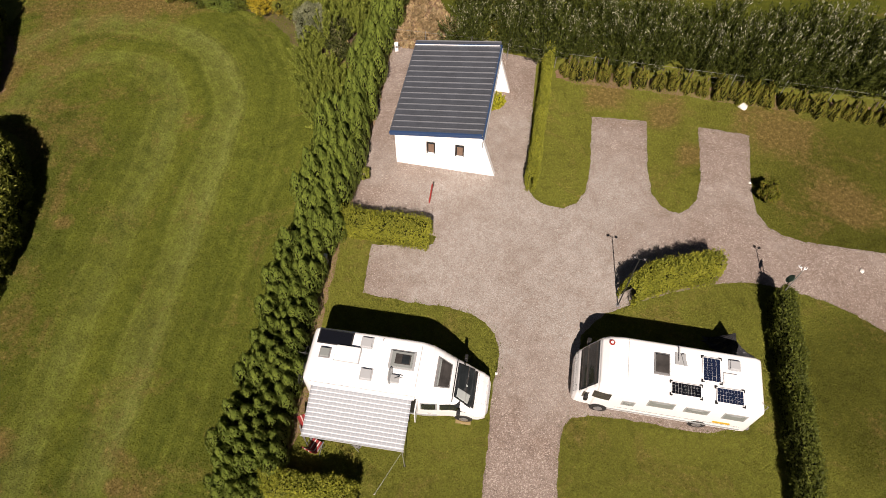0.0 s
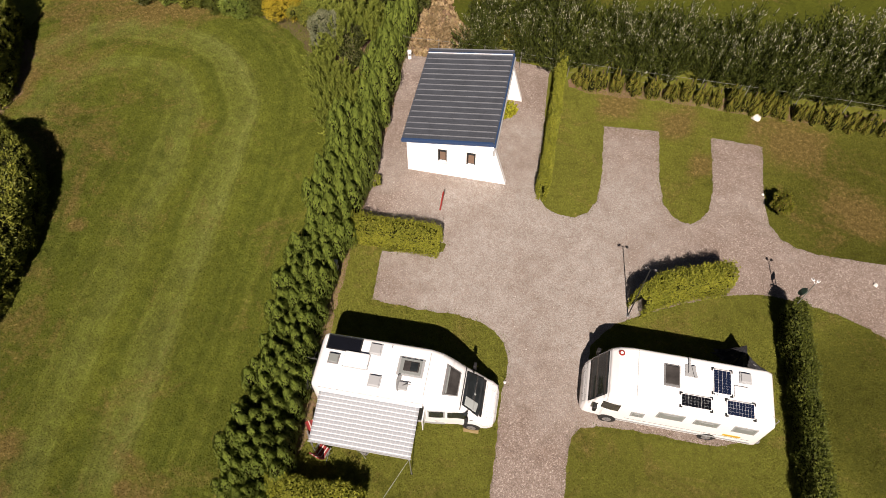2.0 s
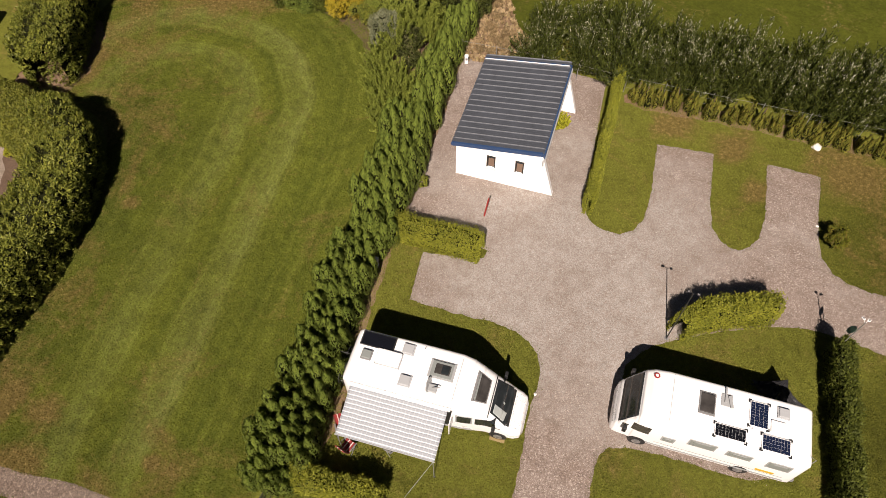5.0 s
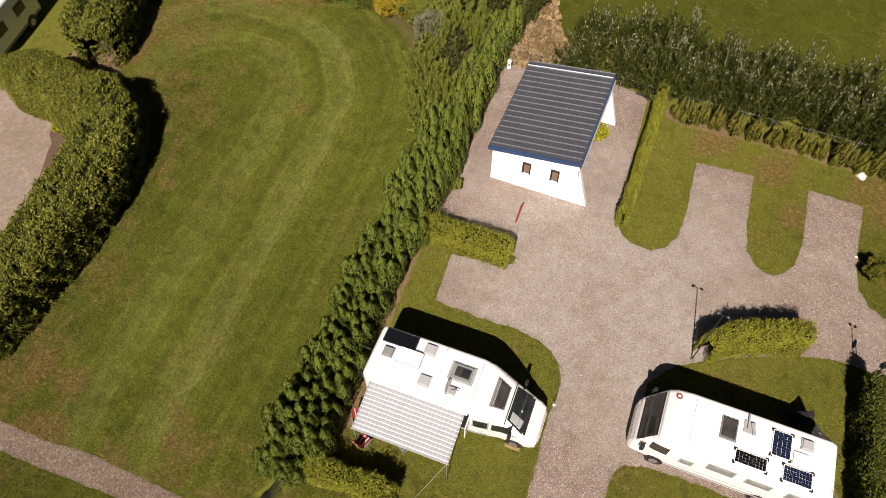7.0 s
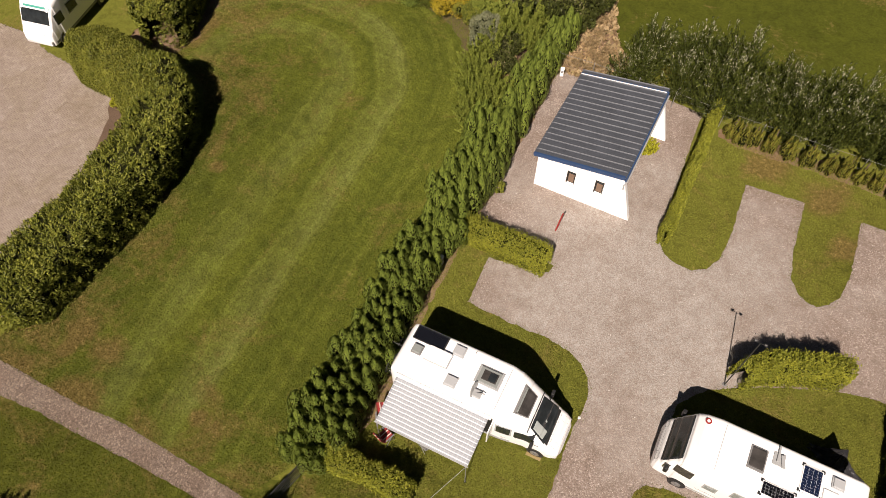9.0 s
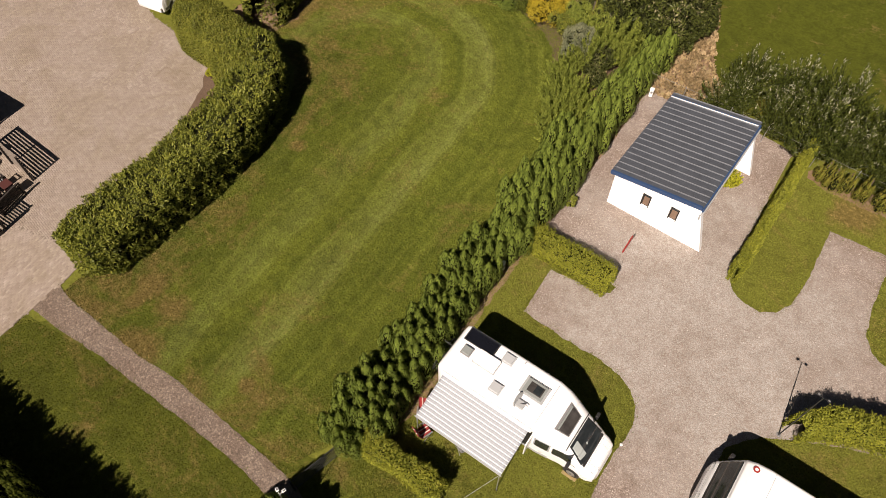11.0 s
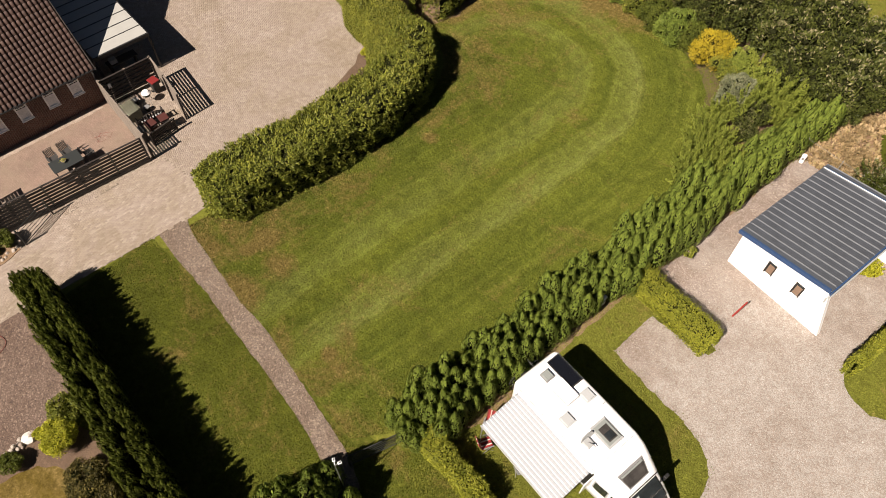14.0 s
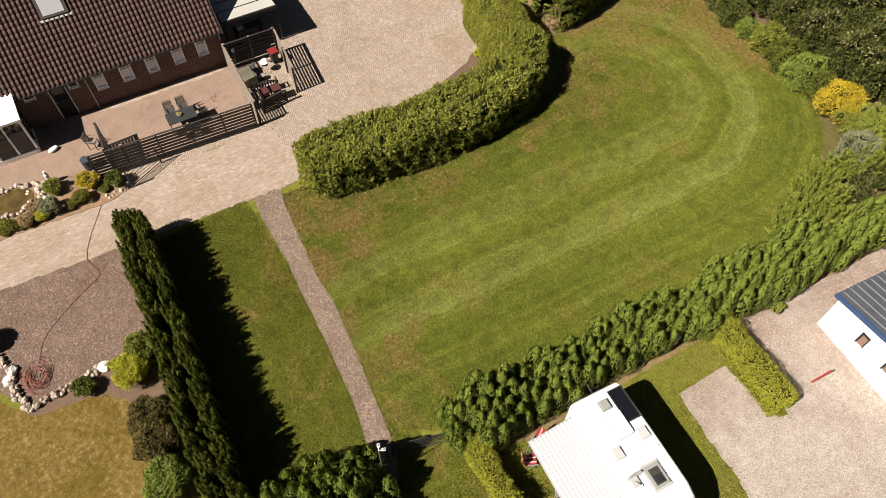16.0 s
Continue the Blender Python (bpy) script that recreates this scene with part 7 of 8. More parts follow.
def red_post():
    t = thing("marker_post", pose(-0.72, 20.45, 0, -14, 8, 0), "thin leaning red marker post on gravel", "post")
    part("stake", tube([(0, 0, 0), (0, 0, 1.15)], 0.04, 8), RED_PAINT, t, "red painted stake")
    part("cap", disc(0.035, 0.05, (0, 0, 1.15), 10, 0.01), RED_PAINT, t)


red_post()


def lumpy_stone(name, x, y, s, seed, material, label, category="stone", group=""):
    bm = bmesh.new()
    bmesh.ops.create_icosphere(bm, subdivisions=2, radius=s)
    for v in bm.verts:
        k = 1 + 0.3 * noise.noise(v.co * (1.6 / s) + Vector((seed * 3.1, seed, 0)))
        v.co = Vector((v.co.x * k, v.co.y * k * 0.85, max(-s * 0.4, v.co.z * k * 0.7)))
    ob = part(name, bm, material, None, "", False, pose(x, y, s * 0.36, 0, 0, seed * 47))
    return tagged(ob, label, category, group)


lumpy_stone("white_boulder", 16.5, 27.15, 0.26, 3, WHITE_STONE, "white painted boulder at the hedge foot", "boulder")
lumpy_stone("white_stone", 2.38, 11.35, 0.08, 5, WHITE_STONE, "small white stone at the drive edge")
lumpy_stone("white_stone", 19.9, 16.7, 0.12, 6, WHITE_STONE, "small white stone at the drive edge")
lumpy_stone("pale_stone", 15.75, 21.9, 0.08, 7, WHITE_STONE, "small pale stone on the gravel bay")


def supply_pillar(x, y, turn, label, s=1.0):
    t = thing("supply_pillar", pose(x, y, 0, 0, 0, turn), label, "power pillar")
    part("housing", box((0.3 * s, 0.24 * s, 0.75 * s), (0, 0, 0), 0.04), WHITE_UPVC, t, "white plastic housing")
    part("lid", box((0.34 * s, 0.28 * s, 0.06), (0, 0, 0.75 * s), 0.02), WHITE_UPVC, t)
    part("socket_plate", box((0.18 * s, 0.02, 0.22 * s), (0, -0.125 * s, 0.4 * s), 0.008), GREY_PLASTIC, t)


supply_pillar(-2.85, 31.35, 10, "white electric supply pillar by the wire fence", 0.7)
supply_pillar(-5.55, 16.85, 80, "small grey supply pillar in the conifer hedge", 0.8)


def wire_fence():
    t = thing("wire_fence", Matrix.Identity(4), "post and wire stock fence along the field", "fence")
    line = hedge_path([(-3.2, 31.9), (1.5, 31.2), (6.3, 30.1), (16, 28.45), (24, 27.0), (34, 25.1)], 2.4)
    for x, y in line[::1]:
        part("post", tube([(x, y, 0), (x + 0.02, y, 1.25)], 0.022, 7), STEEL, t)
    for k, z in enumerate((0.4, 0.8, 1.15)):
        part("wire", tube([(x, y, z) for x, y in line], 0.003 if z < 1 else 0.01, 5), DULL_ZINC, t)


wire_fence()


# things under the awning
def folding_chair(m, cloth, label, category="chair", group="camping chairs"):
    t = thing("folding_chair", m, label, category, group)
    for s in (-1, 1):
        part("leg", tube([(-0.22, s * 0.25, 0.0), (0.2, s * 0.25, 0.62)], 0.014, 6), STEEL, t)
        part("leg", tube([(0.24, s * 0.25, 0.0), (-0.18, s * 0.25, 0.6)], 0.014, 6), STEEL, t)
        part("armrest", box((0.44, 0.05, 0.03), (0.02, s * 0.27, 0.62), 0.01), GREY_PLASTIC, t)
    part("seat", box((0.46, 0.48, 0.04), (0, 0, 0.42), 0.015), cloth, t)
    part("backrest", box((0.04, 0.48, 0.66), (0, 0, 0), 0.015), cloth, t, m=pose(-0.24, 0, 0.44, 0, -16, 0))
    return t


def camp_table(m):
    t = thing("camping_table", m, "small folding table with red checked cloth", "table")
    part("tabletop", box((0.8, 0.6, 0.03), (0, 0, 0.7), 0.01), GREY_PLASTIC, t)
    part("cloth", box((0.84, 0.64, 0.012), (0, 0, 0.732), 0.004), CHECK, t, "red checked cloth")
    for sx in (-1, 1):
        for sy in (-1, 1):
            part("leg", tube([(sx * 0.35, sy * 0.25, 0), (sx * 0.35, sy * 0.25, 0.7)], 0.014, 6), STEEL, t)


folding_chair(MH1 @ pose(0.28, -2.45, 0, 0, 0, -60), CHECK, "folding camping chair with red checked cover")
folding_chair(MH1 @ pose(0.75, -3.05, 0, 0, 0, 70), CHECK, "folding camping chair under the awning edge")
camp_table(MH1 @ pose(1.6, -2.2, 0, 0, 0, 8))
folding_chair(MH1 @ pose(2.4, -2.6, 0, 0, 0, 150), GREY_PLASTIC, "grey folding chair under the awning")
lev = thing("levelling_ramp", MH1 @ pose(6.5, -0.98, 0, 0, 0, 0), "yellow plastic levelling ramp under the front wheel", "ramp")
part("wedge", prism([(-0.32, -0.14), (0.32, -0.14), (0.32, 0.12), (-0.32, 0.12)], 0.016, 0.045, 0.01), plain("tan_plastic", (0.3, 0.22, 0.1), 0.6), lev)


# the third vehicle behind the laurel hedge
def parked_van():
    m = pose(-33.2, 30.1, 0, 0, 0, -88.5)
    t = thing("motorhome", m, "white motorhome with teal stripe parked behind laurel", "motorhome", "motorhomes")
    sh = Shell([(0.0, 1.02, 0.5, 2.5, 0.14), (0.2, 1.12, 0.42, 2.7, 0.18), (4.4, 1.12, 0.4, 2.75, 0.22), (5.0, 1.1, 0.4, 2.6, 0.28), (5.3, 1.06, 0.38, 2.2, 0.26), (5.7, 1.04, 0.36, 1.45, 0.22),
                (5.95, 1.0, 0.36, 1.1, 0.2), (6.1, 0.85, 0.4, 0.8, 0.14)])
    part("body", sh.body(), GRP, t, "white moulded body", True)
    part("windscreen", sh.patch(sh.top, 5.26, 5.64, -0.92, 0.92, 0.014), GLASS, t, "dark windscreen")
    part("stripe", sh.patch(sh.top, 5.12, 5.2, -0.98, 0.98, 0.012, 6), TEAL, t, "teal stripe")
    for s in (-1, 1):
        part("headlamp", sh.patch(sh.top, 5.9, 6.04, s * 0.66 - 0.14, s * 0.66 + 0.14, 0.014), SMOKE, t)
        part("cab_window", sh.patch(lambda x, z: sh.side(x, z, s), 4.55, 5.2, 1.3, 1.95, 0.016), GLASS, t)
        side_window(sh, t, 3.2, 4.1, 1.3, 2.0, s, GLASS)
        side_window(sh, t, 1.2, 2.2, 1.3, 2.0, s, GLASS)
        part("bumper_side", sh.patch(lambda x, z: sh.side(x, z, s), 0.3, 5.8, 0.44, 0.6, 0.014), GREY_PLASTIC, t)
        for x in (1.3, 5.1):
            part("wheel_arch", disc(0.42, 0.05, (x, s * (1.12 if x < 3 else 1.06) + 0.025, 0.36), 24, 0.0, None, Matrix.Rotation(radians(90), 4, "X")), BLACK_PLASTIC, t)
            wheel(t, x, s * (1.03 if x < 3 else 0.98))
    part("bumper", box((0.14, 1.9, 0.3), (6.02, 0, 0.4), 0.05), GREY_PLASTIC, t, "grey bumper")
    roof_light(t, 2.6, 0, 2.72, 0.7, 0.7, 0, SMOKE, GREY_PLASTIC, "square roof light")


parked_van()

# ---- patio, bin yard and rockery ----
def at_house(x, y, turn=0.0, z=0.0):
    return HM @ pose(x, y, z, 0, 0, turn)


def garden_table():
    t = thing("garden_table", at_house(3.88, 3.68, 0, 0.034), "charcoal rectangular garden table on the patio", "table")
    part("tabletop", box((1.6, 0.95, 0.04), (0, 0, 0.71), 0.015), TABLETOP, t, "charcoal tabletop")
    for sx in (-1, 1):
        for sy in (-1, 1):
            part("leg", box((0.06, 0.06, 0.71), (sx * 0.72, sy * 0.4, 0), 0.008), DARK_STEEL, t)


def garden_chair(x, y, turn, material=CHAIR_GREY, label="dark slatted garden chair at the patio table"):
    t = thing("garden_chair", at_house(x, y, turn, 0.034), label, "chair", "patio chairs")
    for sx in (-1, 1):
        for sy in (-1, 1):
            part("leg", box((0.035, 0.035, 0.44 if sy > 0 else 0.44), (sx * 0.22, sy * 0.2, 0), 0.005), DARK_STEEL, t)
        part("armrest", box((0.05, 0.44, 0.03), (sx * 0.26, 0, 0.62), 0.008), material, t)
    part("seat", box((0.48, 0.46, 0.04), (0, 0, 0.44), 0.012), material, t)
    part("back_frame", tube([(-0.23, -0.22, 0.46), (-0.23, -0.34, 0.95), (0.23, -0.34, 0.95), (0.23, -0.22, 0.46)], 0.018, 6), DARK_STEEL, t)
    for k in range(6):
        part("back_slat", box((0.055, 0.014, 0.44), (-0.18 + k * 0.072, 0, 0), 0.003), material, t, m=pose(0, -0.235, 0.48, 13, 0, 0))
    return t


garden_table()
garden_chair(4.3, 2.75, 0)
garden_chair(3.55, 2.72, 4)
garden_chair(2.65, 3.55, 95)
garden_chair(4.25, 4.65, 180)
garden_chair(3.45, 4.62, 176)
bowl = thing("flower_bowl", at_house(3.95, 3.65, 0, 0.79), "bowl of yellow flowers on the table", "flower bowl")
part("bowl", disc(0.09, 0.1, (0, 0, 0), 18, 0.01, None, None, 0.15), STONE, bowl)
rg = np.random.default_rng(3)
pp = rg.normal(size=(160, 3)) * [0.07, 0.07, 0.03] + [0, 0, 0.14]
vv, ff = leaves(pp, unit(rg.normal(size=(160, 3)) + [0, 0, 1]), 0.05, rg)
link_mesh("flowers", np_mesh("flowers", vv, ff), LIME, bowl)


def wheelie_bin(x, y, turn, lid, label):
    t = thing("wheelie_bin", at_house(x, y, turn, 0.03) @ Matrix.Scale(0.86, 4), label, "bin", "bins")
    part("tub", disc(0.27, 0.92, (0, 0, 0.06), 4, 0.03, None, Matrix.Rotation(radians(45), 4, "Z"), 0.39), BROWN_BIN if lid is BROWN_BIN else BLACK_PLASTIC, t, "tapered bin body")
    part("lid", box((0.6, 0.66, 0.07), (0, 0.02, 0.98), 0.03), lid, t, "hinged lid")
    part("handle", tube([(-0.22, -0.34, 0.95), (-0.22, -0.4, 0.97), (0.22, -0.4, 0.97), (0.22, -0.34, 0.95)], 0.016, 6), BLACK_PLASTIC, t)
    for s in (-1, 1):
        part("wheel", disc(0.1, 0.05, (s * 0.26 + 0.025, -0.24, 0.1), 16, 0.01, None, Matrix.Rotation(radians(-90), 4, "Y")), RUBBER, t)


wheelie_bin(-2.5, 1.25, 10, RED_BIN, "bin with a bright red lid")
wheelie_bin(-0.8, 4.25, 185, BROWN_BIN, "bin with a dull red lid")
wheelie_bin(-1.5, 4.3, 178, BROWN_BIN, "bin with a dull red lid")
wheelie_bin(-0.1, 4.35, 181, BLACK_PLASTIC, "black wheeled bin with closed lid")


def kettle_barbecue(x, y):
    t = thing("barbecue", at_house(x, y, 0, 0.03), "round kettle barbecue with white lid", "barbecue")
    part("bowl", disc(0.18, 0.2, (0, 0, 0.5), 24, 0.02, None, None, 0.28), BLACK_PLASTIC, t)
    part("lid", disc(0.28, 0.16, (0, 0, 0.7), 24, 0.02, None, None, 0.14), WHITE_UPVC, t, "white domed lid")
    for a in (90, 210, 330):
        part("leg", tube([(0.12 * math.cos(radians(a)), 0.12 * math.sin(radians(a)), 0.52), (0.28 * math.cos(radians(a)), 0.28 * math.sin(radians(a)), 0.0)], 0.012, 6), STEEL, t)


kettle_barbecue(-1.75, 1.75)


def arched_bench(x, y, turn):
    t = thing("garden_bench", at_house(x, y, turn, 0.03), "dark garden bench with an arched back", "bench")
    part("seat", box((1.5, 0.45, 0.05), (0, 0, 0.42), 0.01), DARK_WOOD, t)
    arc = [(-0.75 + 0.15 * k, -0.24, 0.72 + 0.26 * math.sin(math.pi * k / 10)) for k in range(11)]
    part("arched_rail", tube(arc, 0.035, 6), DARK_WOOD, t)
    for k in range(9):
        x0 = -0.66 + k * 0.165
        part("back_slat", box((0.07, 0.02, 0.3 + 0.24 * math.sin(math.pi * (k + 0.5) / 9)), (x0, -0.23, 0.45), 0.004), DARK_WOOD, t)
    for s in (-1, 1):
        part("arm", box((0.06, 0.5, 0.05), (s * 0.74, -0.02, 0.64), 0.01), DARK_WOOD, t)
        for yy in (-0.2, 0.2):
            part("leg", box((0.06, 0.06, 0.64), (s * 0.74, yy, 0), 0.008), DARK_WOOD, t)
    for k in range(3):
        part("cushion", box((0.36, 0.12, 0.07), (-0.42 + k * 0.42, -0.1, 0.47), 0.03), PALE_PLASTIC, t, "folded pale cloth")


arched_bench(-1.1, 3.4, 178)
crate = thing("storage_box", at_house(-0.45, 2.1, 4, 0.03), "green storage box with sloping lid", "box")
part("body", box((0.9, 1.0, 0.55), (0, 0, 0), 0.02), plain("sage_plastic", (0.22, 0.22, 0.16), 0.5), crate)
part("lid", box((0.96, 1.06, 0.05), (0, 0, 0), 0.02), plain("sage_lid", (0.3, 0.29, 0.21), 0.5), crate, m=pose(0, 0, 0.57, 0, 7, 0))
for k, (x, y, s) in enumerate(((-0.7, 1.25, 0.16), (-1.1, 1.4, 0.2), (-0.35, 1.2, 0.13), (-1.35, 2.3, 0.17))):
    pot = thing("plant_pot", at_house(x, y, 0, 0.03), "dark empty plastic pot in the bin yard", "pot", "yard pots")
    part("pot", disc(s * 0.7, s * 1.6, (0, 0, 0), 16, 0.01, None, None, s), BLACK_PLASTIC, pot)
    part("rim", disc(s * 1.05, 0.03, (0, 0, s * 1.6), 16, 0.006), GREY_PLASTIC, pot)
spade = thing("garden_spade", at_house(-0.25, 0.75, 0, 0.03), "spade leaning on the slatted fence", "spade")
part("shaft", tube([(0, 0, 0.05), (-0.1, -0.12, 1.2)], 0.018, 6), GREY_WOOD, spade)
part("blade", box((0.18, 0.02, 0.28), (-0.1, -0.13, 1.15), 0.005), WHITE_UPVC, spade)
# under the carport
cab = thing("workbench", at_house(-2.0, -1.6, 0, 0.03), "cluttered workbench in the dark carport", "workbench")
part("top", box((1.8, 0.6, 0.05), (0, 0, 0.85), 0.01), DARK_WOOD, cab)
for s in (-1, 1):
    part("trestle", box((0.08, 0.5, 0.85), (s * 0.75, 0, 0), 0.01), DARK_WOOD, cab)
part("box", box((0.4, 0.35, 0.28), (0.5, 0.05, 0.9), 0.02), PALE_PLASTIC, cab)
# wooden chair, water butt, bundle and statue by the conservatory
garden_chair(8.7, 2.9, 60, GREY_WOOD, "weathered wooden garden armchair by the screen")
butt = thing("water_butt", at_house(9.3, 4.3, 0, 0.03), "dark blue plastic water butt", "water butt")
part("barrel", disc(0.24, 0.65, (0, 0, 0), 22, 0.03, None, None, 0.27), plain("dark_blue_plastic", (0.025, 0.03, 0.042), 0.45), butt)
part("lid", disc(0.28, 0.05, (0, 0, 0.65), 22, 0.012), plain("dark_blue_lid", (0.04, 0.048, 0.062), 0.45), butt)
# what lies here is unknown; a sack shape is made up for it
bag = thing("white_lump", at_house(10.75, 2.1, 20, 0.034), "low white object of unknown kind on the patio", "sack")
bm = bmesh.new()
bmesh.ops.create_icosphere(bm, subdivisions=3, radius=0.24)
for v in bm.verts:
    k = 1 + 0.22 * noise.noise(v.co * 6)
    v.co = Vector((v.co.x * k * 1.25, v.co.y * k * 0.6, max(0.0, (v.co.z * 0.5 + 0.12) * k)))
part("sack", bm, WHITE_UPVC, bag, "", True)
fig = bmesh.new()
for z0, r0, r1, hh in ((0, 0.16, 0.14, 0.12), (0.12, 0.12, 0.09, 0.3), (0.42, 0.1, 0.12, 0.22), (0.64, 0.12, 0.05, 0.1), (0.74, 0.075, 0.06, 0.14)):
    disc(r0, hh, (0, 0, z0), 14, 0.0, fig, None, r1)
tagged(part("garden_statue", fig, WHITE_STONE, None, "", False, at_house(11.35, 4.35, 0, 0.05)), "white stone garden statue beside the pond", "statue")


def pond():
    c = HM @ Vector((13.6, 4.75, 0))
    outline = [(c.x + 0.75 * math.cos(a) * (1 + 0.12 * math.sin(3 * a)), c.y + 1.45 * math.sin(a) * (1 + 0.1 * math.cos(2 * a))) for a in [2 * math.pi * k / 40 for k in range(40)]]
    ob = sheet("pond_water", outline, 0.075, WATER, "murky brown garden pond", "pond", 0.02)
    rng = random.Random(12)
    t = thing("rockery", Matrix.Translation((c.x, c.y, 0.05)), "ring of pale rockery stones round the pond", "rockery")
    for k in range(46):
        a = 2 * math.pi * k / 46
        rr = rng.uniform(1.02, 1.3)
        s = rng.uniform(0.1, 0.2)
        bm = bmesh.new()
        bmesh.ops.create_icosphere(bm, subdivisions=1, radius=s)
        for v in bm.verts:
            v.co *= rng.uniform(0.8, 1.15)
        part("stone", bm, STONE, t, m=pose(0.8 * math.cos(a) * rr, 1.5 * math.sin(a) * rr, s * 0.4, rng.uniform(0, 360), rng.uniform(0, 30), rng.uniform(0, 360)))


pond()


def stone_wall(points, label, seed, courses=3, size=0.105):
    rng = random.Random(seed)
    line = hedge_path(points, 0.17)
    t = thing("dry_stone_edging", Matrix.Translation((*line[0], 0)), label, "stone edging")
    for c in range(courses):
        for x, y in line:
            s = size * rng.uniform(0.7, 1.3)
            bm = bmesh.new()
            bmesh.ops.create_icosphere(bm, subdivisions=1, radius=s)
            for v in bm.verts:
                v.co *= rng.uniform(0.8, 1.15)
            part("stone", bm, STONE, t, m=pose(x - line[0][0] + rng.uniform(-0.15, 0.15), y - line[0][1] + rng.uniform(-0.15, 0.15), 0.05 + c * size * 0.7, rng.uniform(0, 90), rng.uniform(0, 40), rng.uniform(0, 360)))


stone_wall([(-19.3, -4.4), (-19.15, -5.4), (-19.1, -6.4), (-19.05, -7.4), (-19.0, -8.0)], "low dry stone edging between gravel and lawn", 3)
stone_wall([(-19.1, -8.1), (-20.3, -8.3), (-21.4, -8.2), (-22.6, -8.5)], "low heap of pale edging stones", 4)
stone_wall([tuple((HM @ Vector(p)).xy) for p in ((9.0, 6.75, 0), (8.3, 6.75, 0), (7.75, 6.55, 0))], "short row of stones at the bed corner", 5, 1)
lumpy_stone("white_boulder", -19.2, -4.75, 0.3, 9, WHITE_STONE, "white boulder at the end of the edging", "boulder")
lumpy_stone("white_boulder", -20.9, -8.35, 0.3, 10, WHITE_STONE, "white boulder in the stone heap", "boulder")
lumpy_stone("white_boulder", -21.3, -8.1, 0.26, 11, WHITE_STONE, "white boulder in the stone heap", "boulder")


def hose():
    t = thing("garden_hose", Matrix.Identity(4), "long thin red garden hose in a loose coil", "hose")
    pts = hedge_path([(-28.4, -1.5), (-27.4, -2.2), (-26.5, -2.83), (-25.3, -3.4), (-24.1, -3.2), (-23.6, -4.1), (-23.15, -5.0), (-22.3, -6.3), (-21.6, -6.8), (-20.9, -7.1)], 0.2)
    part("line", tube([(x, y, 0.045) for x, y in pts], 0.011, 6), HOSE_RED, t)
    rng = random.Random(2)
    coil = []
    for k in range(220):
        a = k * 0.34
        r = 0.4 + 0.22 * math.sin(k * 0.093) * math.cos(k * 0.041) + rng.uniform(-0.05, 0.05)
        coil.append((-20.45 + 1.25 * r * math.cos(a) + 0.22 * math.sin(k * 0.07), -7.3 + 0.12 * math.cos(k * 0.113) + r * math.sin(a) * 0.9, 0.05 + 0.0008 * k + rng.uniform(0, 0.02)))
    part("coil", tube(coil, 0.011, 5), HOSE_RED, t, "tangled red coil")


hose()
# plants of the rockery and front garden
LOW = bush_meshes(120, 0.45, 0.45, 0.7, 14, 170, 0.09)
TALL = bush_meshes(121, 0.6, 0.6, 1.1, 20, 220, 0.1)
for x, y, mt, mesh, s, lb in [(9.55, 5.75, YELLOW, TALL, 0.85, "golden yellow conifer shrub in the bed"), (8.35, 6.2, THUJA_DARK, TALL, 0.75, "clipped dark green ball shrub"),
                              (10.1, 6.4, OLIVE, LOW, 0.9, "low grey green shrub in the bed"), (10.7, 6.55, OLIVE, LOW, 0.6, "small dry shrub in the bed"), (11.3, 5.0, LAUREL, LOW, 1.0, "low green shrub beside the pond"),
                              (11.6, 6.35, SILVER, TALL, 0.8, "spreading grey green shrub in the rockery"), (12.2, 6.6, LIME, LOW, 0.7, "yellow green low plant"), (12.3, 5.9, STRAW, LOW, 0.9, "dry straw coloured plant"),
                              (12.9, 6.6, STRAW, LOW, 0.8, "dry brown ground cover"), (13.6, 6.5, OLIVE, LOW, 0.7, "low green ground cover"), (9.0, 6.3, LAUREL, LOW, 0.55, "small green leafy plant")]:
    p = HM @ Vector((x, y, 0))
    bush("bed_shrub", p.x, p.y, mesh, mt, lb, "shrub", "rockery plants", s, x * 77)
BALL = bush_meshes(122, 0.75, 0.75, 1.25, 30, 300, 0.08, 0.2, 0.6, 0.5)
bush("yellow_ball_shrub", -18.0, -3.75, BALL, LIME, "clipped yellow green ball shrub", scale=0.95)
bush("leafy_shrub", -18.7, -2.95, TALL, LAUREL, "dark glossy leafy shrub at the hedge foot", scale=1.1)
bush("leafy_plant", -18.9, -4.25, LOW, LIME, "light green hosta like plant", scale=0.6)
bush("dark_plant", -18.55, -5.7, LOW, THUJA_DARK, "dark low plant by the stone edging", scale=1.0)
bush("large_shrub", -15.6, -3.9, bush_meshes(123, 1.1, 1.0, 1.6, 50, 240, 0.1, 0.3, 0.7, 0.45, -0.04, 0.36, -0.7), OLIVE_BROWN, "large dark olive shrub beside the conifers", scale=0.85)
bush("large_shrub", -14.4, -4.0, bush_meshes(124, 0.9, 0.9, 1.4, 44, 230, 0.1, 0.3, 0.7, 0.45, -0.04, 0.36, -0.7), OLIVE_BROWN, "large dark olive shrub beside the conifers")
bush("topiary_ball", -12.6, -4.3, BALL, THUJA, "clipped green topiary dome", scale=1.15)
bush("dark_shrub", -23.2, -8.6, LOW, THUJA_DARK, "dark shrub by the stone heap", scale=1.3)
bush("corner_shrub", -26.05, 21.25, LOW, LIME, "small yellow green shrub in the hedge corner", scale=0.8)
D_GRASS = [willow_meshes(130 + k, 0.7, 0.75, 60, 26, 0.3, 0.08, 99) for k in range(3)]
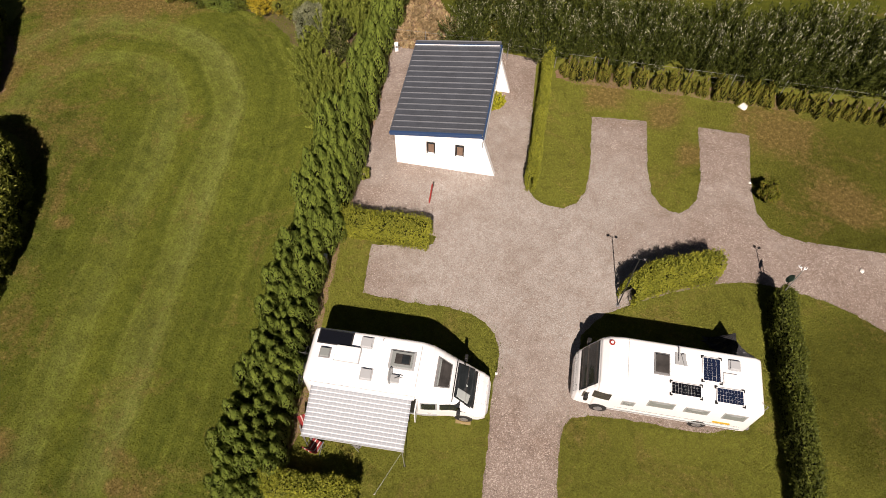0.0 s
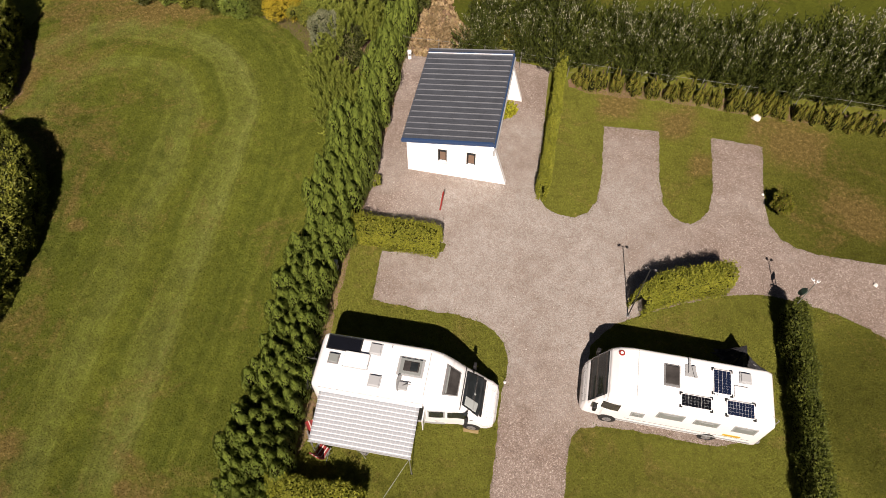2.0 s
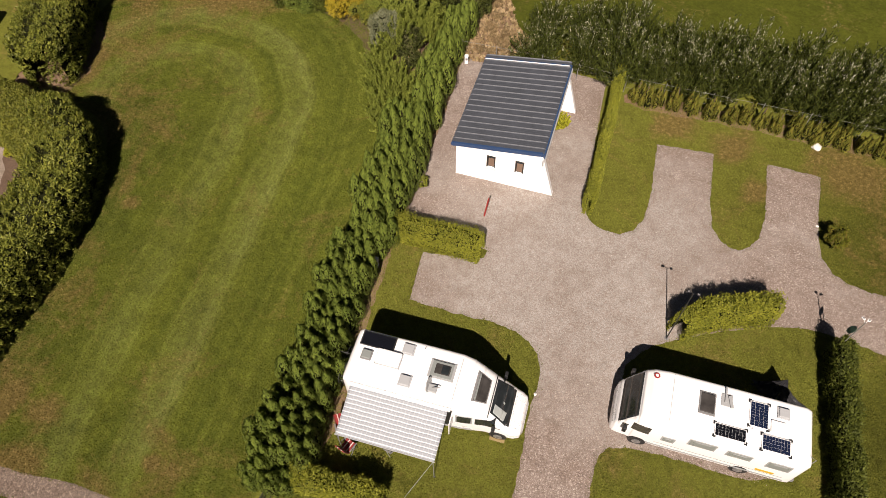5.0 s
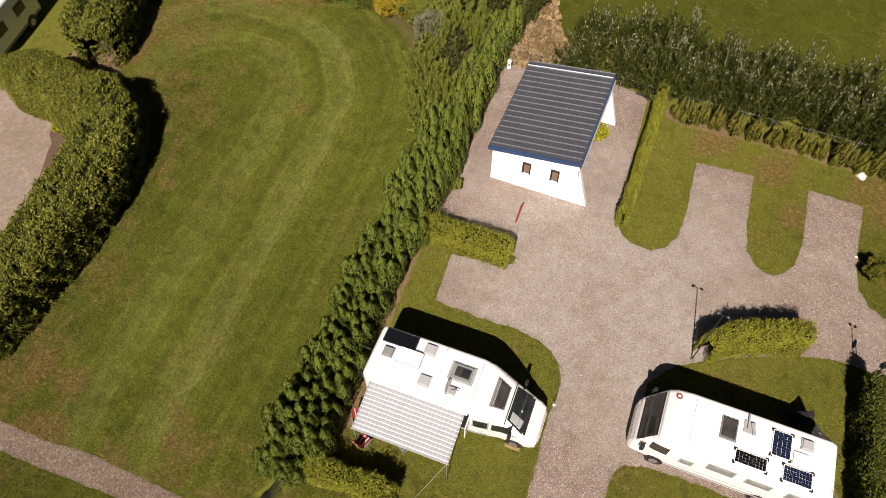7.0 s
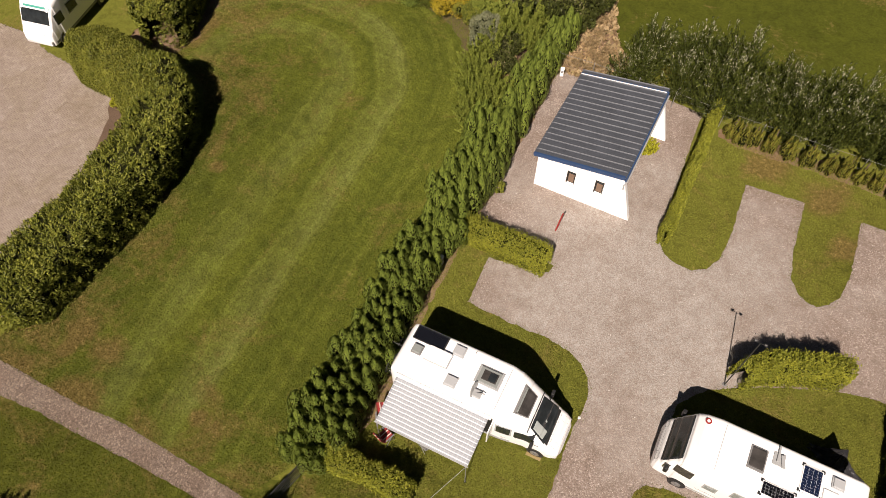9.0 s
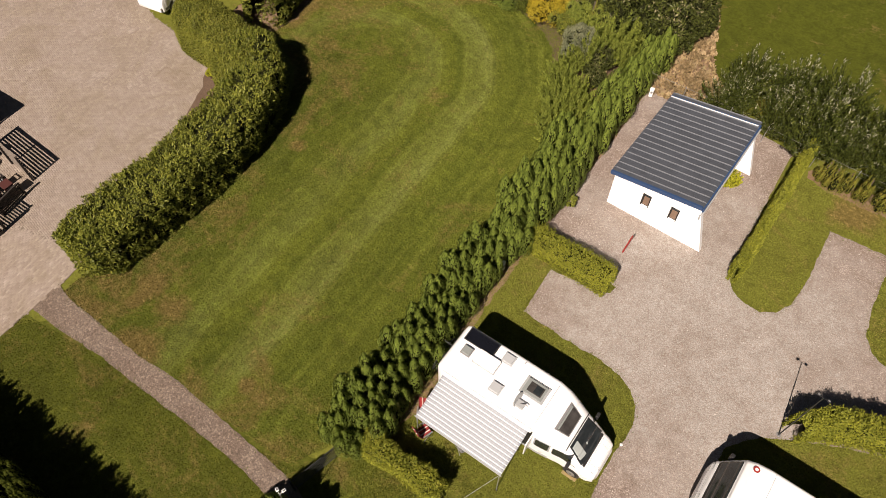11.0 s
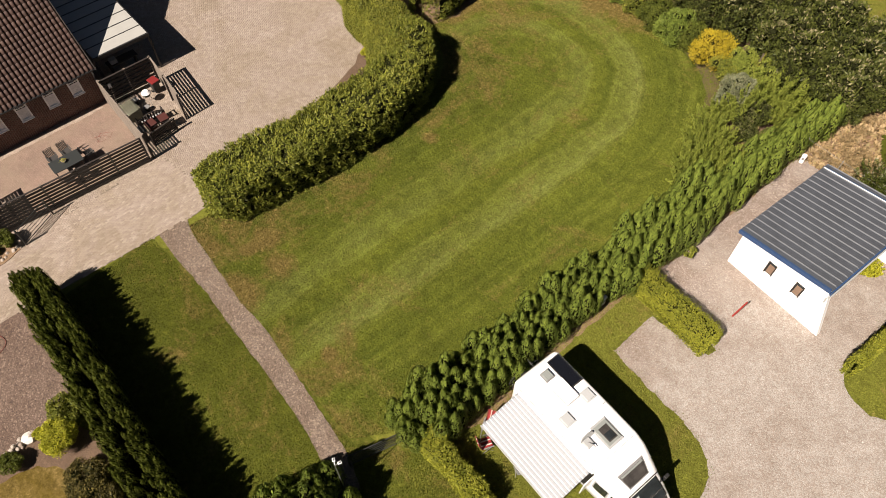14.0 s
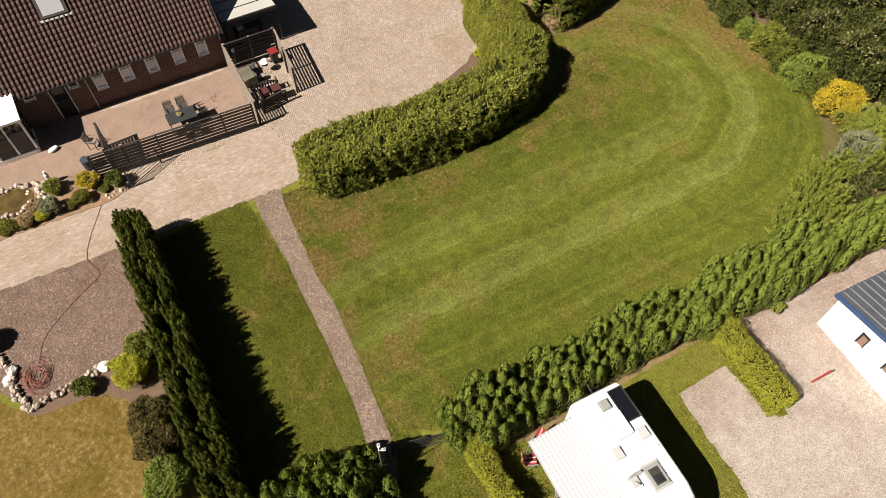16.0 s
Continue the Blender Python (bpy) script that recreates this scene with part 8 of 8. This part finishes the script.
for k, (x, y, s) in enumerate([(-1.4, 32.3, 0.5), (-0.7, 33.0, 0.6), (0.3, 31.9, 0.5), (-5.6, 30.3, 0.7), (-5.2, 30.9, 0.8), (-5.7, 31.3, 0.7), (-4.9, 31.7, 0.6), (-1.7, 34.4, 0.6), (-2.2, 32.5, 0.5), (-1.4, 35.6, 0.5), (-1.5, 36.8, 0.55), (-0.6, 34.0, 0.6), (0.2, 33.2, 0.7), (-1.8, 38.4, 0.5), (-1.2, 33.4, 0.7)]):
    bush("dry_grass_clump", x, y, D_GRASS[k % 3], STRAW, "clump of tall dry straw grass", "grass clump", "dry grass clumps", s, k * 60)


# ---- grass along the edges ----
def edge_grass(name, outline, label, seed, reach=0.12, per=55, size=0.1):
    """Uneven tufts that hang over an edge of the gravel."""
    rng = np.random.default_rng(seed)
    pts = np.array(dense(outline, 0.05))
    pts = pts[(pts[:, 0] > -23.8) & (pts[:, 0] < 30) & (pts[:, 1] > -1) & (pts[:, 1] < 32)]
    k = len(pts) * max(1, per // 20)
    p = pts[rng.integers(0, len(pts), k)] + rng.normal(size=(k, 2)) * reach
    p = np.c_[p, np.full(k, 0.03)]
    v, f = leaves(p, unit(rng.normal(size=(k, 3)) * [1, 1, 0.3] + [0, 0, 0.8]), size, rng, 0.4, 0.5, 0.18)
    v[:, 2] = np.maximum(v[:, 2], 0.012)
    tagged(link_mesh(name, np_mesh(name, v, f), BLADE), label, "grass", kind="stuff")


edge_grass("drive_edge_grass", ragged(DRIVE, 0.1, 0.15), "grass tufts creeping over the gravel edge", 51)
edge_grass("path_edge_grass", ragged(PATH, 0.07, 0.15), "grass tufts along the garden path", 52, 0.08)


def blades(name, area, holes, per, material, label, seed, size=0.052):
    """Standing grass: short leaning blades over an area, outside the holes."""
    rng = np.random.default_rng(seed)
    x0, y0 = np.min(area, 0)
    x1, y1 = np.max(area, 0)
    n = int((x1 - x0) * (y1 - y0) * per)
    x, y = rng.uniform(x0, x1, n), rng.uniform(y0, y1, n)
    keep = inside(x, y, list(area))
    for h in holes:
        keep &= ~inside(x, y, h)
    p = np.c_[x[keep], y[keep], np.full(keep.sum(), 0.008)]
    k = len(p)
    a = rng.uniform(0, 2 * np.pi, k)
    d = unit(np.stack([np.cos(a), np.sin(a), rng.uniform(0.5, 1.6, k)], 1))
    b = a + np.pi / 2 + rng.uniform(-0.6, 0.6, k)
    side = np.stack([np.cos(b), np.sin(b), 0 * b], 1)
    ln = size * rng.uniform(0.6, 1.35, (k, 1))
    v = np.stack([p - side * ln * 0.5, p + side * ln * 0.5, p + d * ln], 1).reshape(-1, 3)
    tagged(link_mesh(name, np_mesh(name, v, np.arange(3 * k).reshape(-1, 3)), material), label, "grass", kind="stuff")


HUT_YARD = [(-3, 22.9), (2.7, 22.0), (3.6, 29.5), (-1.5, 30)]
blades("lawn_blades", LAWN_EDGE, [PATH], 900, LAWN_BLADES, "short mown blades of the large lawn", 61)
blades("pitch_blades", [(-6.6, 5), (1.5, 2.0), (14, 2.0), (26, 3), (28, 26.2), (17, 28.2), (5.5, 29.3), (4.4, 22), (-3.2, 18.8), (-5.6, 18)], [ragged(DRIVE, 0.055, 0.1), HUT_YARD], 760, TURF_BLADES, "short mown blades round the pitches", 62)
blades("verge_blades", [(-24.2, 4.6), (-24.3, -0.3), (-9, -2), (1.2, -1), (1.5, 5), (-6.4, 6.2), (-9.4, 4.3)], [PATH], 700, VERGE_BLADES, "short mown blades beside the garden path", 63)

blades("dry_stalks", BARE, [], 130, STRAW, "dry straw coloured grass over the bare strip", 64, 0.22)

# pale worn strip along the house wall, kick board and a red cord on the patio
sheet("wall_strip", ragged([hp(0.45, 0.02), hp(0.45, 0.5), hp(4.0, 0.42), hp(7.6, 0.5), hp(7.6, 0.02)], 0.09, 0.12), 0.04, plain("pale_mortar_strip", (0.31, 0.245, 0.2), 0.9, grain=20, stain=2.5, var=0.3, relief=0.4), "pale dirty strip of paving along the wall", "paving")
cord = thing("red_cord", at_house(1.5, 2.5, 0, 0.04), "thin red cord lying loose on the patio", "cord")
part("loops", tube([(0.45 * math.sin(k * 0.11) + 0.1 * math.sin(k * 0.37), 0.28 * math.cos(k * 0.17) + 0.06 * math.sin(k * 0.41), 0.008) for k in range(70)], 0.006, 5), HOSE_RED, cord)


# unseen stack, added and turned to throw a pointed shadow on the tiles
chimney = thing("chimney", at_house(11.5, -2.95, 45), "unseen brick stack added to cast a roof shadow", "chimney")
part("stack", box((0.62, 0.62, 1.7), (0, 0, 3.4), 0.015), BRICKWORK, chimney, "brown brick stack")
part("cap", box((0.72, 0.72, 0.08), (0, 0, 5.1), 0.015), DARK_STEEL, chimney, "dark capping slab")


# low planting and stones of the rockery
rng = random.Random(44)
for k in range(9):
    x, y = rng.uniform(11.4, 15.2), rng.uniform(6.0, 6.75)
    p = HM @ Vector((x, y, 0))
    bush("ground_cover", p.x, p.y, LOW, rng.choice((STRAW, OLIVE_BROWN, OLIVE, LIME)), "low dry ground cover plant in the rockery", "plant", "ground cover plants", rng.uniform(0.35, 0.6), rng.uniform(0, 360), 1.3)
for k in range(16):
    x, y = rng.uniform(11.2, 12.6), rng.uniform(3.95, 5.6)
    p = HM @ Vector((x, y, 0))
    lumpy_stone("rockery_stone", p.x, p.y, rng.uniform(0.09, 0.19), k + 20, rng.choice((STONE, WHITE_STONE)), "pale angular rockery stone beside the pond", "stone", "rockery stones")


# ---- loose pale stones on the gravel ----
def loose_stones():
    rng = np.random.default_rng(77)
    n = 9000
    x, y = rng.uniform(-4, 22, n), rng.uniform(3, 31, n)
    keep = inside(x, y, DRIVE)
    x, y = x[keep], y[keep]
    s = rng.uniform(0.01, 0.026, len(x)) * np.where(rng.uniform(size=len(x)) < 0.06, 1.8, 1.0)
    base = np.array([(1, 0, 0), (0.3, 0.95, 0), (-0.8, 0.6, 0), (-0.8, -0.6, 0), (0.3, -0.95, 0), (0, 0, 0.8)])
    tri = np.array([(0, 1, 5), (1, 2, 5), (2, 3, 5), (3, 4, 5), (4, 0, 5)])
    a = rng.uniform(0, 6.28, len(x))
    jit = rng.uniform(0.75, 1.2, (len(x), 6, 1))
    p = base[None] * s[:, None, None] * jit
    v = np.stack([p[..., 0] * np.cos(a)[:, None] - p[..., 1] * np.sin(a)[:, None] + x[:, None], p[..., 0] * np.sin(a)[:, None] + p[..., 1] * np.cos(a)[:, None] + y[:, None], p[..., 2] + 0.013], -1).reshape(-1, 3)
    f = (np.arange(len(x))[:, None, None] * 6 + tri[None]).reshape(-1, 3)
    mt = per_piece("loose_stones", [(0.5, 0.45, 0.4), (0.36, 0.3, 0.26), (0.58, 0.54, 0.5), (0.3, 0.22, 0.18)], 0.85, island=True)
    tagged(link_mesh("loose_stones", np_mesh("loose_stones", v, f), mt), "loose pale stones scattered over the gravel", "stones", kind="stuff")


loose_stones()
